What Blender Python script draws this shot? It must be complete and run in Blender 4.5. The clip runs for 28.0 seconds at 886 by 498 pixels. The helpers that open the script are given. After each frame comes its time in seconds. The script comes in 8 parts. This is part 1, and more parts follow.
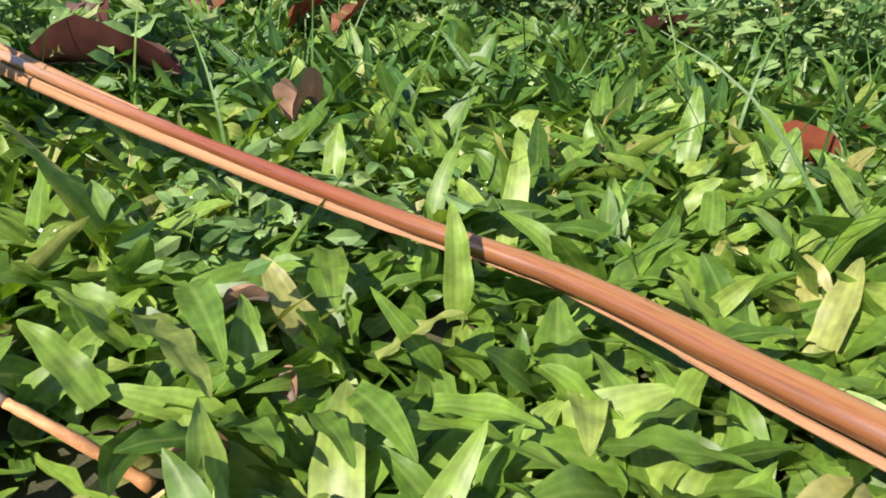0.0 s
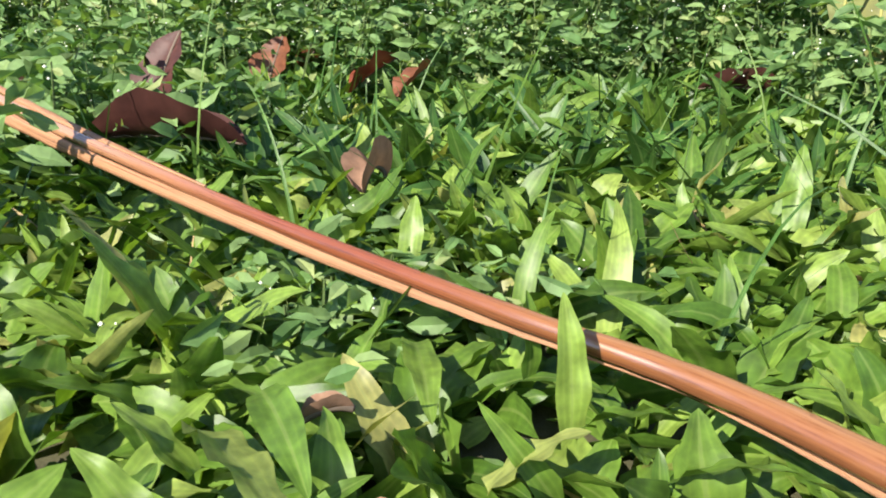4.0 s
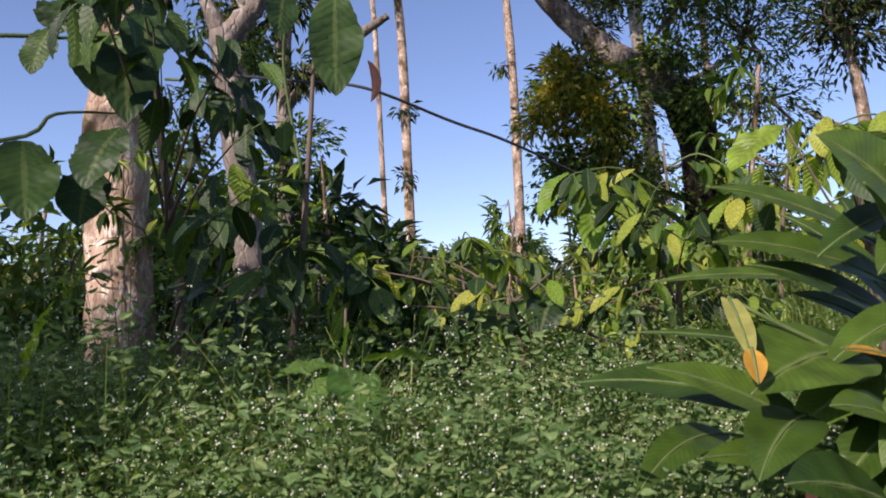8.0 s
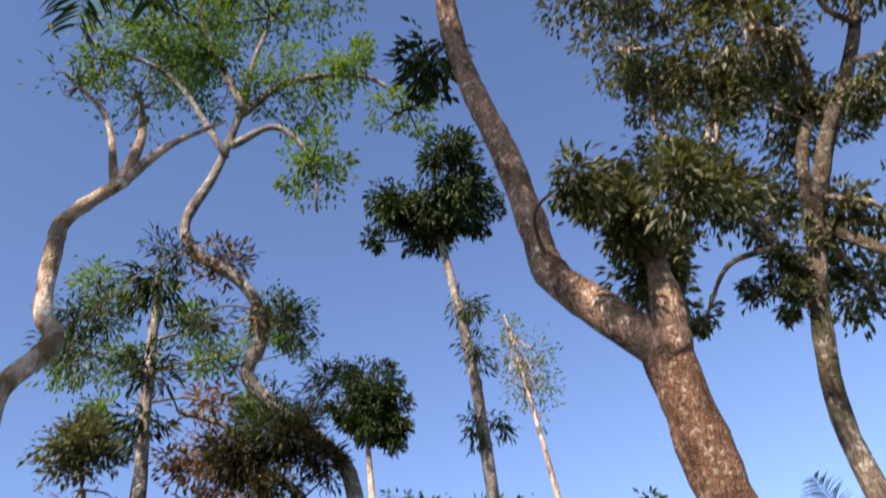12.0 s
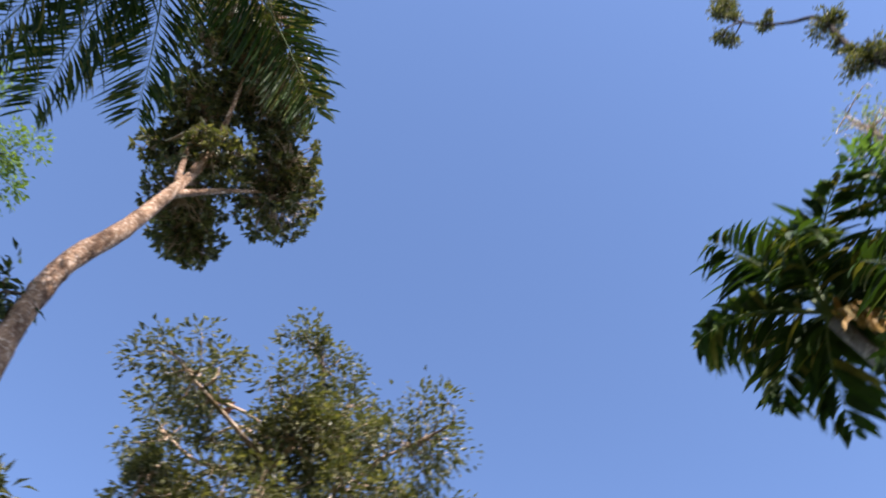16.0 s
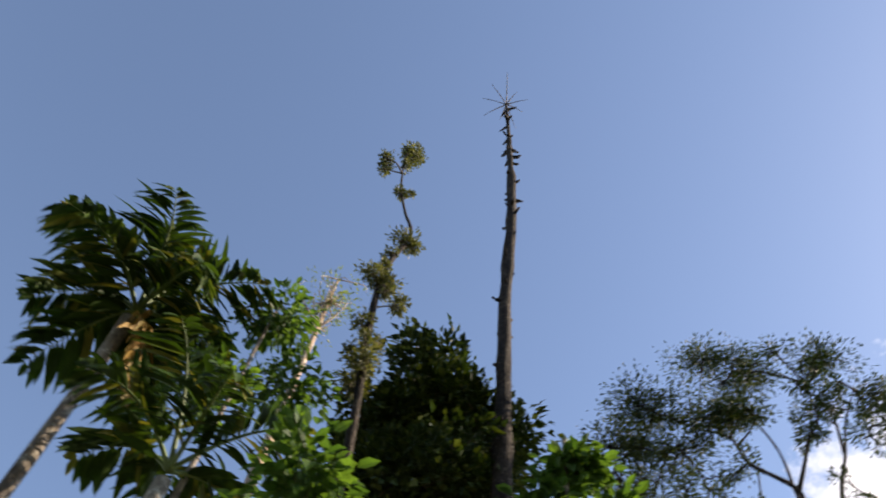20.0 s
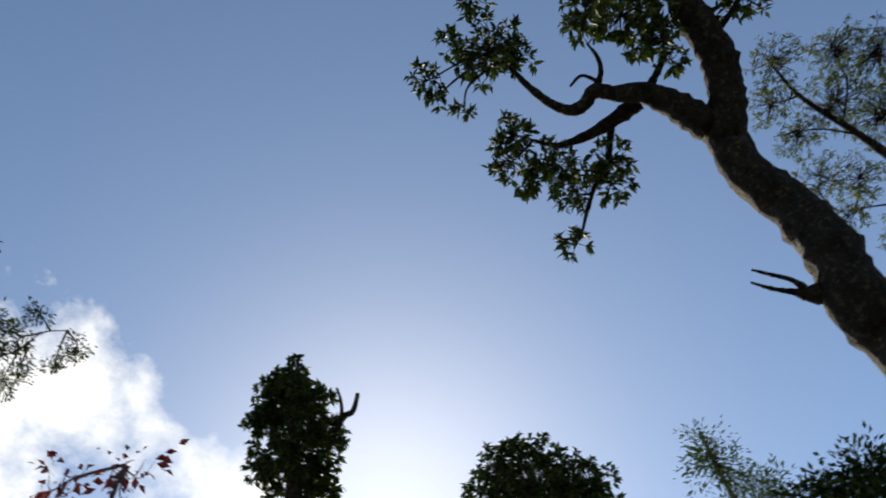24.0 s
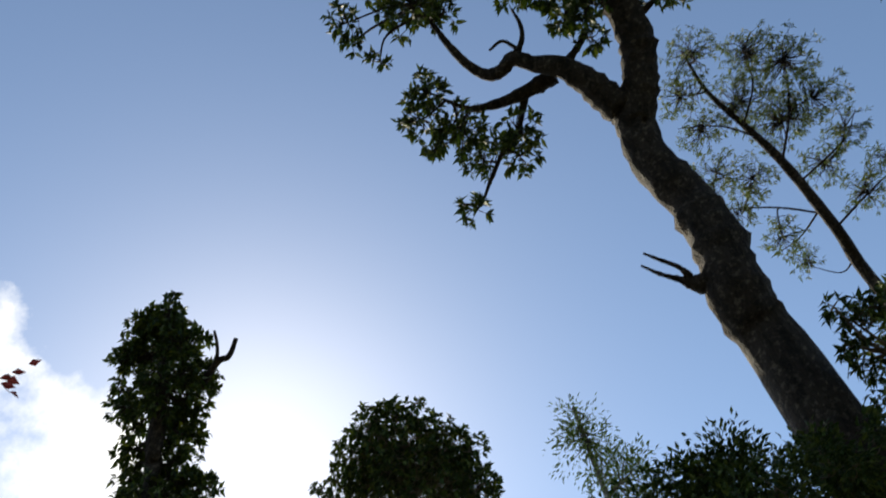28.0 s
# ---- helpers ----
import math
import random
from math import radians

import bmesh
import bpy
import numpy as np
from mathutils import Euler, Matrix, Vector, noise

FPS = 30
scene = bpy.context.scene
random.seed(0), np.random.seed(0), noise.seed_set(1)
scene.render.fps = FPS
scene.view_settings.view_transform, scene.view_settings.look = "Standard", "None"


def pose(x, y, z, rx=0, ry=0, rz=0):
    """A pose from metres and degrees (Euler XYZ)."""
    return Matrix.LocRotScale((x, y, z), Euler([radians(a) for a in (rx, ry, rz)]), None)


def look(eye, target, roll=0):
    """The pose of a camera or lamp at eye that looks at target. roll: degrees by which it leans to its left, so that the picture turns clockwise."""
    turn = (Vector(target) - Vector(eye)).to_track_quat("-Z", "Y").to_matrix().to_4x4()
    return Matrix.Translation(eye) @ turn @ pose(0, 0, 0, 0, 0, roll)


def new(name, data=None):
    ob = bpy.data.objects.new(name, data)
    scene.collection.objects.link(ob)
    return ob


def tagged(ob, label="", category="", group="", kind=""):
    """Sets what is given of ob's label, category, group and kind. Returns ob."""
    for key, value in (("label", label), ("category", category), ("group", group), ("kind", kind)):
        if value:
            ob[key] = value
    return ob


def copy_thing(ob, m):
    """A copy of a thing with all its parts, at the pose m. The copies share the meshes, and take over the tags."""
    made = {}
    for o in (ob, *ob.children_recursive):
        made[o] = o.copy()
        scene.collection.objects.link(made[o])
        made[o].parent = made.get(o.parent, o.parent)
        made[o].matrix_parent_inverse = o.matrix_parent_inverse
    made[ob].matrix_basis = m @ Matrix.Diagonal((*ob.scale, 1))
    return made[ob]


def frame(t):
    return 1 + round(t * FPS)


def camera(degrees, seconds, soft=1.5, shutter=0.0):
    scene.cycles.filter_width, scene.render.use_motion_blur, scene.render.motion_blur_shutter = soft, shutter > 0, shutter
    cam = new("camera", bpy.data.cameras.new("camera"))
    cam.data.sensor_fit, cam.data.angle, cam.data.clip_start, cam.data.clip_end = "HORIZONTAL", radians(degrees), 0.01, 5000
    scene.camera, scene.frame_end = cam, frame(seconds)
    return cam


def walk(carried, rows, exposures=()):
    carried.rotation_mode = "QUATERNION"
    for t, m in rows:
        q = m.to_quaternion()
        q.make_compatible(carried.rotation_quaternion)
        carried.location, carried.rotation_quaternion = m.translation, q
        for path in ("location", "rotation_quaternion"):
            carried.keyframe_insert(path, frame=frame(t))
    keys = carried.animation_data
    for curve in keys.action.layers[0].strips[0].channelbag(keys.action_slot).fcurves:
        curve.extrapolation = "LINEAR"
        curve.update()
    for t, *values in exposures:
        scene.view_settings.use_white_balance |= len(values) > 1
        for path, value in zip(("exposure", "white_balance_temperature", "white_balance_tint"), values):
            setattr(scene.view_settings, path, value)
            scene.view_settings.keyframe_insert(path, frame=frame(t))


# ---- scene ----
cam = camera(58.58, 28.0, soft=1.8, shutter=0.4)
PATH = [
    (0.0, pose(-0.004, 0.000, 0.157, 67.21, -2.52, 0.85)),
    (0.5, pose(-0.007, 0.013, 0.152, 67.89, -2.26, 1.05)),
    (1.0, pose(-0.012, 0.027, 0.151, 68.98, -2.02, 1.29)),
    (1.5, pose(-0.013, 0.039, 0.148, 69.67, -1.97, 1.18)),
    (2.0, pose(-0.013, 0.043, 0.141, 69.41, -1.86, 0.91)),
    (2.5, pose(-0.015, 0.050, 0.139, 69.64, -1.31, 1.93)),
    (4.5, pose(-0.028, 0.023, 0.171, 72.13, -0.41, 4.12)),
    (5.0, pose(-0.033, -0.002, 0.197, 73.95, -0.24, 4.10)),
    (5.5, pose(-0.031, -0.005, 0.241, 77.85, -0.24, 3.31)),
    (6.0, pose(-0.027, -0.010, 0.291, 83.15, 0.83, 3.36)),
    (6.5, pose(-0.027, -0.023, 0.330, 87.87, 1.31, 3.35)),
    (7.0, pose(-0.042, -0.029, 0.380, 90.06, 1.96, 2.89)),
    (7.5, pose(-0.071, -0.026, 0.431, 93.91, 2.26, 2.63)),
    (8.0, pose(-0.090, -0.022, 0.487, 95.06, 2.24, 2.44)),
    (8.5, pose(-0.087, -0.022, 0.613, 94.81, 3.17, 2.62)),
    (9.0, pose(-0.088, -0.040, 0.778, 94.32, 3.84, 2.84)),
    (9.5, pose(-0.074, -0.078, 0.956, 93.17, 4.52, 1.77)),
    (10.0, pose(-0.069, -0.125, 1.176, 95.28, 4.36, -1.72)),
    (10.5, pose(-0.063, -0.176, 1.360, 101.90, 4.54, -4.73)),
    (11.0, pose(-0.062, -0.215, 1.489, 110.96, 5.21, -6.03)),
    (11.5, pose(-0.063, -0.252, 1.580, 121.11, 6.49, -5.35)),
    (12.0, pose(-0.053, -0.279, 1.630, 128.30, 6.20, -5.80)),
    (12.5, pose(-0.038, -0.308, 1.665, 134.00, 5.80, -6.85)),
    (14.5, pose(0.175, -0.299, 1.595, 148.24, 1.35, -20.09)),
    (15.0, pose(0.204, -0.400, 1.624, 150.29, 0.83, -33.40)),
    (15.5, pose(0.244, -0.499, 1.644, 152.38, 0.55, -46.49)),
    (16.0, pose(0.283, -0.589, 1.653, 154.68, 0.10, -57.69)),
    (16.5, pose(0.313, -0.662, 1.655, 158.17, 0.46, -70.60)),
    (17.0, pose(0.329, -0.714, 1.659, 159.97, -0.03, -81.57)),
    (17.5, pose(0.316, -0.750, 1.660, 159.32, -0.81, -91.47)),
    (18.0, pose(0.275, -0.788, 1.657, 156.78, -1.22, -101.07)),
    (18.5, pose(0.211, -0.836, 1.658, 154.19, -1.80, -111.90)),
    (19.0, pose(0.143, -0.880, 1.659, 153.03, -2.94, -121.80)),
    (19.5, pose(0.088, -0.910, 1.668, 153.18, -4.58, -130.45)),
    (20.0, pose(0.057, -0.915, 1.669, 153.89, -5.21, -140.25)),
    (20.5, pose(0.038, -0.903, 1.657, 153.89, -2.95, -150.97)),
    (21.0, pose(0.021, -0.891, 1.640, 153.44, 0.94, -162.06)),
    (21.5, pose(-0.001, -0.898, 1.633, 152.30, 3.75, -173.28)),
    (22.0, pose(-0.025, -0.922, 1.651, 150.59, 6.19, 174.84)),
    (22.5, pose(-0.048, -0.949, 1.684, 148.75, 6.77, 165.94)),
    (24.5, pose(-0.426, -0.831, 1.665, 145.60, 7.91, 138.99)),
    (25.0, pose(-0.420, -0.814, 1.678, 146.31, 10.10, 135.26)),
    (25.5, pose(-0.408, -0.814, 1.684, 148.78, 12.03, 134.46)),
    (26.0, pose(-0.399, -0.840, 1.689, 151.84, 12.55, 134.54)),
    (26.5, pose(-0.412, -0.887, 1.708, 153.71, 12.68, 134.14)),
    (27.0, pose(-0.453, -0.945, 1.746, 151.38, 11.97, 133.95)),
    (27.5, pose(-0.481, -0.996, 1.763, 146.24, 10.46, 133.96)),
    (28.0, pose(-0.500, -1.037, 1.771, 142.46, 9.32, 134.54)),
]
EXPOSURES = [(0.0, 1.15, 6500, 10), (2.0, 1.15, 6500, 10), (5.0, 1.35, 6300, 10), (6.0, 1.45, 6750, 21), (6.5, 1.55, 7100, 25), (7.0, 1.3, 7600, 29), (7.5, 0.85, 6700, 28), (8.0, 0.22, 6500, 28), (9.0, 0.15, 6500, 27), (10.0, 0.22, 6500, 27), (11.0, 0.03, 6550, 24), (12.0, 0.68, 6400, 21), (15.0, 1.3, 6150, 21), (17.0, 1.12, 6800, 17), (20.0, 0.9, 7650, 14), (21.0, 0.67, 7400, 8), (22.0, 0.2, 6950, 5), (22.5, 0.0, 6950, 5), (24.5, 0.3, 7100, 5), (25.0, 0.45, 7150, 5), (26.0, 0.92, 7750, 8), (27.0, 1.05, 7900, 9), (28.0, 0.4, 7200, 5)]
walk(cam, PATH, EXPOSURES)

# ---- world and sun ----
SUN_AZ, SUN_EL = -144.1, 38.0
world = bpy.data.worlds.new("sky")
scene.world = world
world.use_nodes = True
wn, wl = world.node_tree.nodes, world.node_tree.links
wn.clear()
sky = wn.new("ShaderNodeTexSky")
sky.sky_type = "NISHITA"
sky.sun_disc = False
sky.sun_elevation = radians(SUN_EL)
sky.sun_rotation = radians(SUN_AZ)
sky.altitude = 1500.0
sky.air_density, sky.dust_density, sky.ozone_density = 1.0, 1.0, 3.0
background = wn.new("ShaderNodeBackground")
background.inputs["Strength"].default_value = 0.15
wout = wn.new("ShaderNodeOutputWorld")
# a bank of cumulus low in the south, as broken noise on the sky
wco = wn.new("ShaderNodeTexCoord")
wnoise = wn.new("ShaderNodeTexNoise")
wnoise.inputs["Scale"].default_value = 7.0
wnoise.inputs["Detail"].default_value = 9.0
wnoise.inputs["Roughness"].default_value = 0.6
wl.new(wco.outputs["Generated"], wnoise.inputs["Vector"])
wdot = wn.new("ShaderNodeVectorMath")
wdot.operation = "DOT_PRODUCT"
a, e = radians(184), radians(29)
wdot.inputs[1].default_value = (math.sin(a) * math.cos(e), math.cos(a) * math.cos(e), math.sin(e))
wl.new(wco.outputs["Generated"], wdot.inputs[0])
wbank = wn.new("ShaderNodeMapRange")
wbank.inputs["From Min"].default_value, wbank.inputs["From Max"].default_value = 0.885, 0.955
wbank.inputs["To Min"].default_value, wbank.inputs["To Max"].default_value = -0.35, 0.14
wl.new(wdot.outputs["Value"], wbank.inputs["Value"])
wadd = wn.new("ShaderNodeMath")
# and one small cloud alone in the west
wdot2 = wn.new("ShaderNodeVectorMath")
wdot2.operation = "DOT_PRODUCT"
a, e = radians(-79.5), radians(40.0)
wdot2.inputs[1].default_value = (math.sin(a) * math.cos(e), math.cos(a) * math.cos(e), math.sin(e))
wl.new(wco.outputs["Generated"], wdot2.inputs[0])
wsmall = wn.new("ShaderNodeMapRange")
wsmall.inputs["From Min"].default_value, wsmall.inputs["From Max"].default_value = 0.9985, 0.9998
wsmall.inputs["To Min"].default_value, wsmall.inputs["To Max"].default_value = -0.35, -0.01
wl.new(wdot2.outputs["Value"], wsmall.inputs["Value"])
wmax = wn.new("ShaderNodeMath")
wmax.operation = "MAXIMUM"
wl.new(wbank.outputs["Result"], wmax.inputs[0])
wl.new(wsmall.outputs["Result"], wmax.inputs[1])
wl.new(wnoise.outputs["Fac"], wadd.inputs[0])
wl.new(wmax.outputs[0], wadd.inputs[1])
wramp = wn.new("ShaderNodeValToRGB")
wramp.color_ramp.elements[0].position, wramp.color_ramp.elements[1].position = 0.50, 0.70
wl.new(wadd.outputs["Value"], wramp.inputs["Fac"])
wmix = wn.new("ShaderNodeMix")
wmix.data_type = "RGBA"
wl.new(wramp.outputs["Color"], wmix.inputs[0])
wl.new(sky.outputs["Color"], wmix.inputs[6])
wmix.inputs[7].default_value = (7.6, 7.6, 8.0, 1)
wl.new(wmix.outputs[2], background.inputs["Color"])
wl.new(background.outputs[0], wout.inputs["Surface"])

sun_data = bpy.data.lights.new("sun", "SUN")
sun_data.energy, sun_data.angle, sun_data.color = 5.0, radians(0.5), (1.0, 0.92, 0.79)
sun = new("sun", sun_data)
a, e = radians(SUN_AZ), radians(SUN_EL)
to_sun = Vector((math.sin(a) * math.cos(e), math.cos(a) * math.cos(e), math.sin(e)))
sun.matrix_world = look(to_sun * 60, (0, 0, 0))

# ---- materials ----


def base_material(name):
    m = bpy.data.materials.new(name)
    m.use_nodes = True
    n, l = m.node_tree.nodes, m.node_tree.links
    return m, n, l, n["Principled BSDF"], n["Material Output"]


def ramp_node(n, stops):
    r = n.new("ShaderNodeValToRGB")
    while len(r.color_ramp.elements) < len(stops):
        r.color_ramp.elements.new(0.5)
    for el, (p, c) in zip(r.color_ramp.elements, stops):
        el.position, el.color = p, (*c, 1)
    return r


def noise_node(n, l, co, scale, detail=4.0, rough=0.55):
    t = n.new("ShaderNodeTexNoise")
    t.inputs["Scale"].default_value, t.inputs["Detail"].default_value, t.inputs["Roughness"].default_value = scale, detail, rough
    l.new(co, t.inputs["Vector"])
    return t


def mix_node(n, l, kind, fac, a, b):
    x = n.new("ShaderNodeMix")
    x.data_type, x.blend_type = "RGBA", kind
    for value, slot in ((fac, 0), (a, 6), (b, 7)):
        if hasattr(value, "links"):
            l.new(value, x.inputs[slot])
        elif isinstance(value, tuple):
            x.inputs[slot].default_value = (*value, 1)
        else:
            x.inputs[slot].default_value = value
    return x.outputs[2]


def leaf_material(name, stops, rough=0.42, glow=0.35, grain=60.0, bump=0.15, thin=(1.5, 1.6, 0.5), veins=0.0, slant=0.0, relief=0.5, gloss=0.35):
    """Foliage: colour varies leaf by leaf and in blotches, light comes through the blade."""
    m, n, l, bsdf, out = base_material(name)
    geo, co = n.new("ShaderNodeNewGeometry"), n.new("ShaderNodeTexCoord")
    info = n.new("ShaderNodeObjectInfo")
    ramp = ramp_node(n, stops)
    add = n.new("ShaderNodeMath")
    add.operation = "ADD"
    wrap = n.new("ShaderNodeMath")
    wrap.operation = "FRACT"
    l.new(geo.outputs["Random Per Island"], add.inputs[0])
    l.new(info.outputs["Random"], add.inputs[1])
    l.new(add.outputs[0], wrap.inputs[0])
    l.new(wrap.outputs[0], ramp.inputs["Fac"])
    blot = noise_node(n, l, co.outputs["Object"], grain, 5.0)
    tone = ramp_node(n, [(0.3, (0.62, 0.62, 0.62)), (0.7, (1.2, 1.2, 1.15))])
    l.new(blot.outputs["Fac"], tone.inputs["Fac"])
    col = mix_node(n, l, "MULTIPLY", 1.0, ramp.outputs["Color"], tone.outputs["Color"])
    height = blot.outputs["Fac"]
    if veins:
        # a pale midrib and side veins, laid out along each blade
        uv, sep = n.new("ShaderNodeUVMap"), n.new("ShaderNodeSeparateXYZ")
        l.new(uv.outputs[0], sep.inputs[0])

        def calc(op, a, b=None):
            x = n.new("ShaderNodeMath")
            x.operation = op
            for k, q in ((0, a), (1, b)):
                if q is not None and not isinstance(q, (int, float)):
                    l.new(q, x.inputs[k])
                elif q is not None:
                    x.inputs[k].default_value = q
            return x.outputs[0]

        off = calc("ABSOLUTE", calc("SUBTRACT", sep.outputs["X"], 0.5))
        run = calc("SUBTRACT", calc("MULTIPLY", sep.outputs["Y"], slant), calc("MULTIPLY", off, veins)) if slant else calc("MULTIPLY", off, veins)
        wave = calc("SINE", calc("MULTIPLY", run, 6.283))
        rib = ramp_node(n, [(0.03, (1, 1, 1)), (0.06, (0, 0, 0))])
        l.new(off, rib.inputs["Fac"])
        line = ramp_node(n, [(0.0, (0.9, 0.92, 0.9)), (0.8, (1.0, 1.0, 1.0)), (1.0, (1.1, 1.08, 1.05))])
        l.new(calc("MULTIPLY_ADD", wave, 0.5), line.inputs["Fac"])
        line.inputs["Fac"].links[0].from_node.inputs[2].default_value = 0.5
        col = mix_node(n, l, "MULTIPLY", 1.0, col, line.outputs["Color"])
        col = mix_node(n, l, "MIX", calc("MULTIPLY", rib.outputs["Color"], 0.2), col, (0.30, 0.36, 0.12))
        height = calc("ADD", blot.outputs["Fac"], calc("MULTIPLY", wave, relief))
    l.new(col, bsdf.inputs["Base Color"])
    bsdf.inputs["Roughness"].default_value = rough
    bsdf.inputs["Specular IOR Level"].default_value = gloss
    bp = n.new("ShaderNodeBump")
    bp.inputs["Strength"].default_value, bp.inputs["Distance"].default_value = bump, 0.002
    l.new(height, bp.inputs["Height"])
    l.new(bp.outputs["Normal"], bsdf.inputs["Normal"])
    tr = n.new("ShaderNodeBsdfTranslucent")
    l.new(mix_node(n, l, "MULTIPLY", 1.0, col, thin), tr.inputs["Color"])
    mx = n.new("ShaderNodeMixShader")
    mx.inputs["Fac"].default_value = glow
    l.new(bsdf.outputs[0], mx.inputs[1])
    l.new(tr.outputs[0], mx.inputs[2])
    l.new(mx.outputs[0], out.inputs["Surface"])
    return m


def bark_material(name, dark, light, patch, scale=6.0, stretch=0.35, bump=0.8, moss=None):
    m, n, l, bsdf, out = base_material(name)
    co = n.new("ShaderNodeTexCoord")
    mp = n.new("ShaderNodeMapping")
    mp.inputs["Scale"].default_value = (1, 1, stretch)
    l.new(co.outputs["Object"], mp.inputs["Vector"])
    fine = noise_node(n, l, mp.outputs[0], scale * 6, 8.0, 0.65)
    wide = noise_node(n, l, mp.outputs[0], scale, 6.0, 0.6)
    crack = n.new("ShaderNodeTexVoronoi")
    crack.feature = "DISTANCE_TO_EDGE"
    crack.inputs["Scale"].default_value = scale * 4
    l.new(mp.outputs[0], crack.inputs["Vector"])
    r1 = ramp_node(n, [(0.3, dark), (0.7, light)])
    l.new(fine.outputs["Fac"], r1.inputs["Fac"])
    spots = noise_node(n, l, co.outputs["Object"], scale * 2.6, 7.0, 0.7)
    r2 = ramp_node(n, [(0.54, (0, 0, 0)), (0.60, (1, 1, 1))])
    l.new(spots.outputs["Fac"], r2.inputs["Fac"])
    col = mix_node(n, l, "MIX", r2.outputs["Color"], r1.outputs["Color"], patch)
    shade = ramp_node(n, [(0.36, (0.38, 0.34, 0.31)), (0.50, (0.9, 0.88, 0.86)), (0.66, (1.3, 1.28, 1.25))])
    l.new(wide.outputs["Fac"], shade.inputs["Fac"])
    col = mix_node(n, l, "MULTIPLY", 1.0, col, shade.outputs["Color"])
    if moss:
        w2 = noise_node(n, l, co.outputs["Object"], scale * 0.6, 5.0, 0.6)
        r3 = ramp_node(n, [(0.52, (0, 0, 0)), (0.62, (1, 1, 1))])
        l.new(w2.outputs["Fac"], r3.inputs["Fac"])
        col = mix_node(n, l, "MIX", r3.outputs["Color"], col, moss)
    l.new(col, bsdf.inputs["Base Color"])
    bsdf.inputs["Roughness"].default_value = 0.85
    bsdf.inputs["Specular IOR Level"].default_value = 0.2
    r4 = ramp_node(n, [(0.0, (0, 0, 0)), (0.12, (1, 1, 1))])
    l.new(crack.outputs["Distance"], r4.inputs["Fac"])
    h = mix_node(n, l, "MULTIPLY", 0.6, fine.outputs["Fac"], r4.outputs["Color"])
    bp = n.new("ShaderNodeBump")
    bp.inputs["Strength"].default_value, bp.inputs["Distance"].default_value = bump, 0.035
    l.new(h, bp.inputs["Height"])
    l.new(bp.outputs["Normal"], bsdf.inputs["Normal"])
    return m


def plain_material(name, a, b, scale, rough=0.8, bump=0.3, dist=0.004):
    m, n, l, bsdf, out = base_material(name)
    co = n.new("ShaderNodeTexCoord")
    t1, t2 = noise_node(n, l, co.outputs["Object"], scale, 8.0, 0.65), noise_node(n, l, co.outputs["Object"], scale * 0.13, 4.0)
    f = mix_node(n, l, "MIX", 0.4, t1.outputs["Fac"], t2.outputs["Fac"])
    r = ramp_node(n, [(0.35, a), (0.65, b)])
    l.new(f, r.inputs["Fac"])
    l.new(r.outputs["Color"], bsdf.inputs["Base Color"])
    bsdf.inputs["Roughness"].default_value = rough
    bp = n.new("ShaderNodeBump")
    bp.inputs["Strength"].default_value, bp.inputs["Distance"].default_value = bump, dist
    l.new(t1.outputs["Fac"], bp.inputs["Height"])
    l.new(bp.outputs["Normal"], bsdf.inputs["Normal"])
    return m


M_SOIL = plain_material("soil", (0.032, 0.03, 0.015), (0.085, 0.08, 0.032), 9.0, 0.95, 0.6, 0.02)
M_GRASS = leaf_material("broad_grass", [(0.0, (0.055, 0.115, 0.014)), (0.35, (0.10, 0.18, 0.024)), (0.75, (0.155, 0.25, 0.036)), (0.93, (0.22, 0.30, 0.06)), (1.0, (0.30, 0.28, 0.10))], 0.46, 0.27, 160.0, 0.10, veins=5.0, relief=0.02, gloss=0.4)
# Greens lowered further: shade over the left turf is put into the colour.
M_FINE = leaf_material("fine_grass", [(0.0, (0.028, 0.078, 0.015)), (0.7, (0.07, 0.15, 0.027)), (1.0, (0.13, 0.20, 0.045))], 0.45, 0.18, 90.0, veins=7.0, relief=0.03, gloss=0.35)
M_STRAW = leaf_material("straw", [(0.0, (0.30, 0.20, 0.09)), (1.0, (0.50, 0.38, 0.19))], 0.7, 0.15, 150.0, thin=(1.0, 0.9, 0.6))
M_WEED = leaf_material("weed_leaf", [(0.0, (0.07, 0.15, 0.045)), (0.45, (0.14, 0.235, 0.08)), (0.9, (0.21, 0.31, 0.115)), (1.0, (0.30, 0.34, 0.14))], 0.55, 0.28, 80.0, gloss=0.25)
M_HERB = leaf_material("herb_leaf", [(0.0, (0.07, 0.16, 0.035)), (1.0, (0.14, 0.25, 0.05))], 0.5, 0.35, 20.0, 0.3, veins=4.0, slant=11.0, relief=0.6)
M_FLOWER = plain_material("small_white_flower", (0.60, 0.62, 0.46), (0.80, 0.80, 0.70), 300.0, 0.7)
M_TURM = leaf_material("ginger_leaf", [(0.0, (0.026, 0.06, 0.008)), (1.0, (0.085, 0.15, 0.020))], 0.40, 0.12, 22.0, 0.2, veins=6.0, slant=22.0, relief=0.25)
M_YELL = leaf_material("yellowing_leaf", [(0.0, (0.34, 0.40, 0.10)), (1.0, (0.50, 0.46, 0.14))], 0.5, 0.35, 30.0, thin=(1.1, 1.0, 0.6), veins=9.0)
M_FADED = leaf_material("faded_leaf", [(0.0, (0.11, 0.13, 0.028)), (0.5, (0.15, 0.165, 0.038)), (1.0, (0.20, 0.19, 0.06))], 0.55, 0.2, 50.0, 0.2, thin=(1.2, 1.1, 0.6), veins=0.12, relief=0.25)
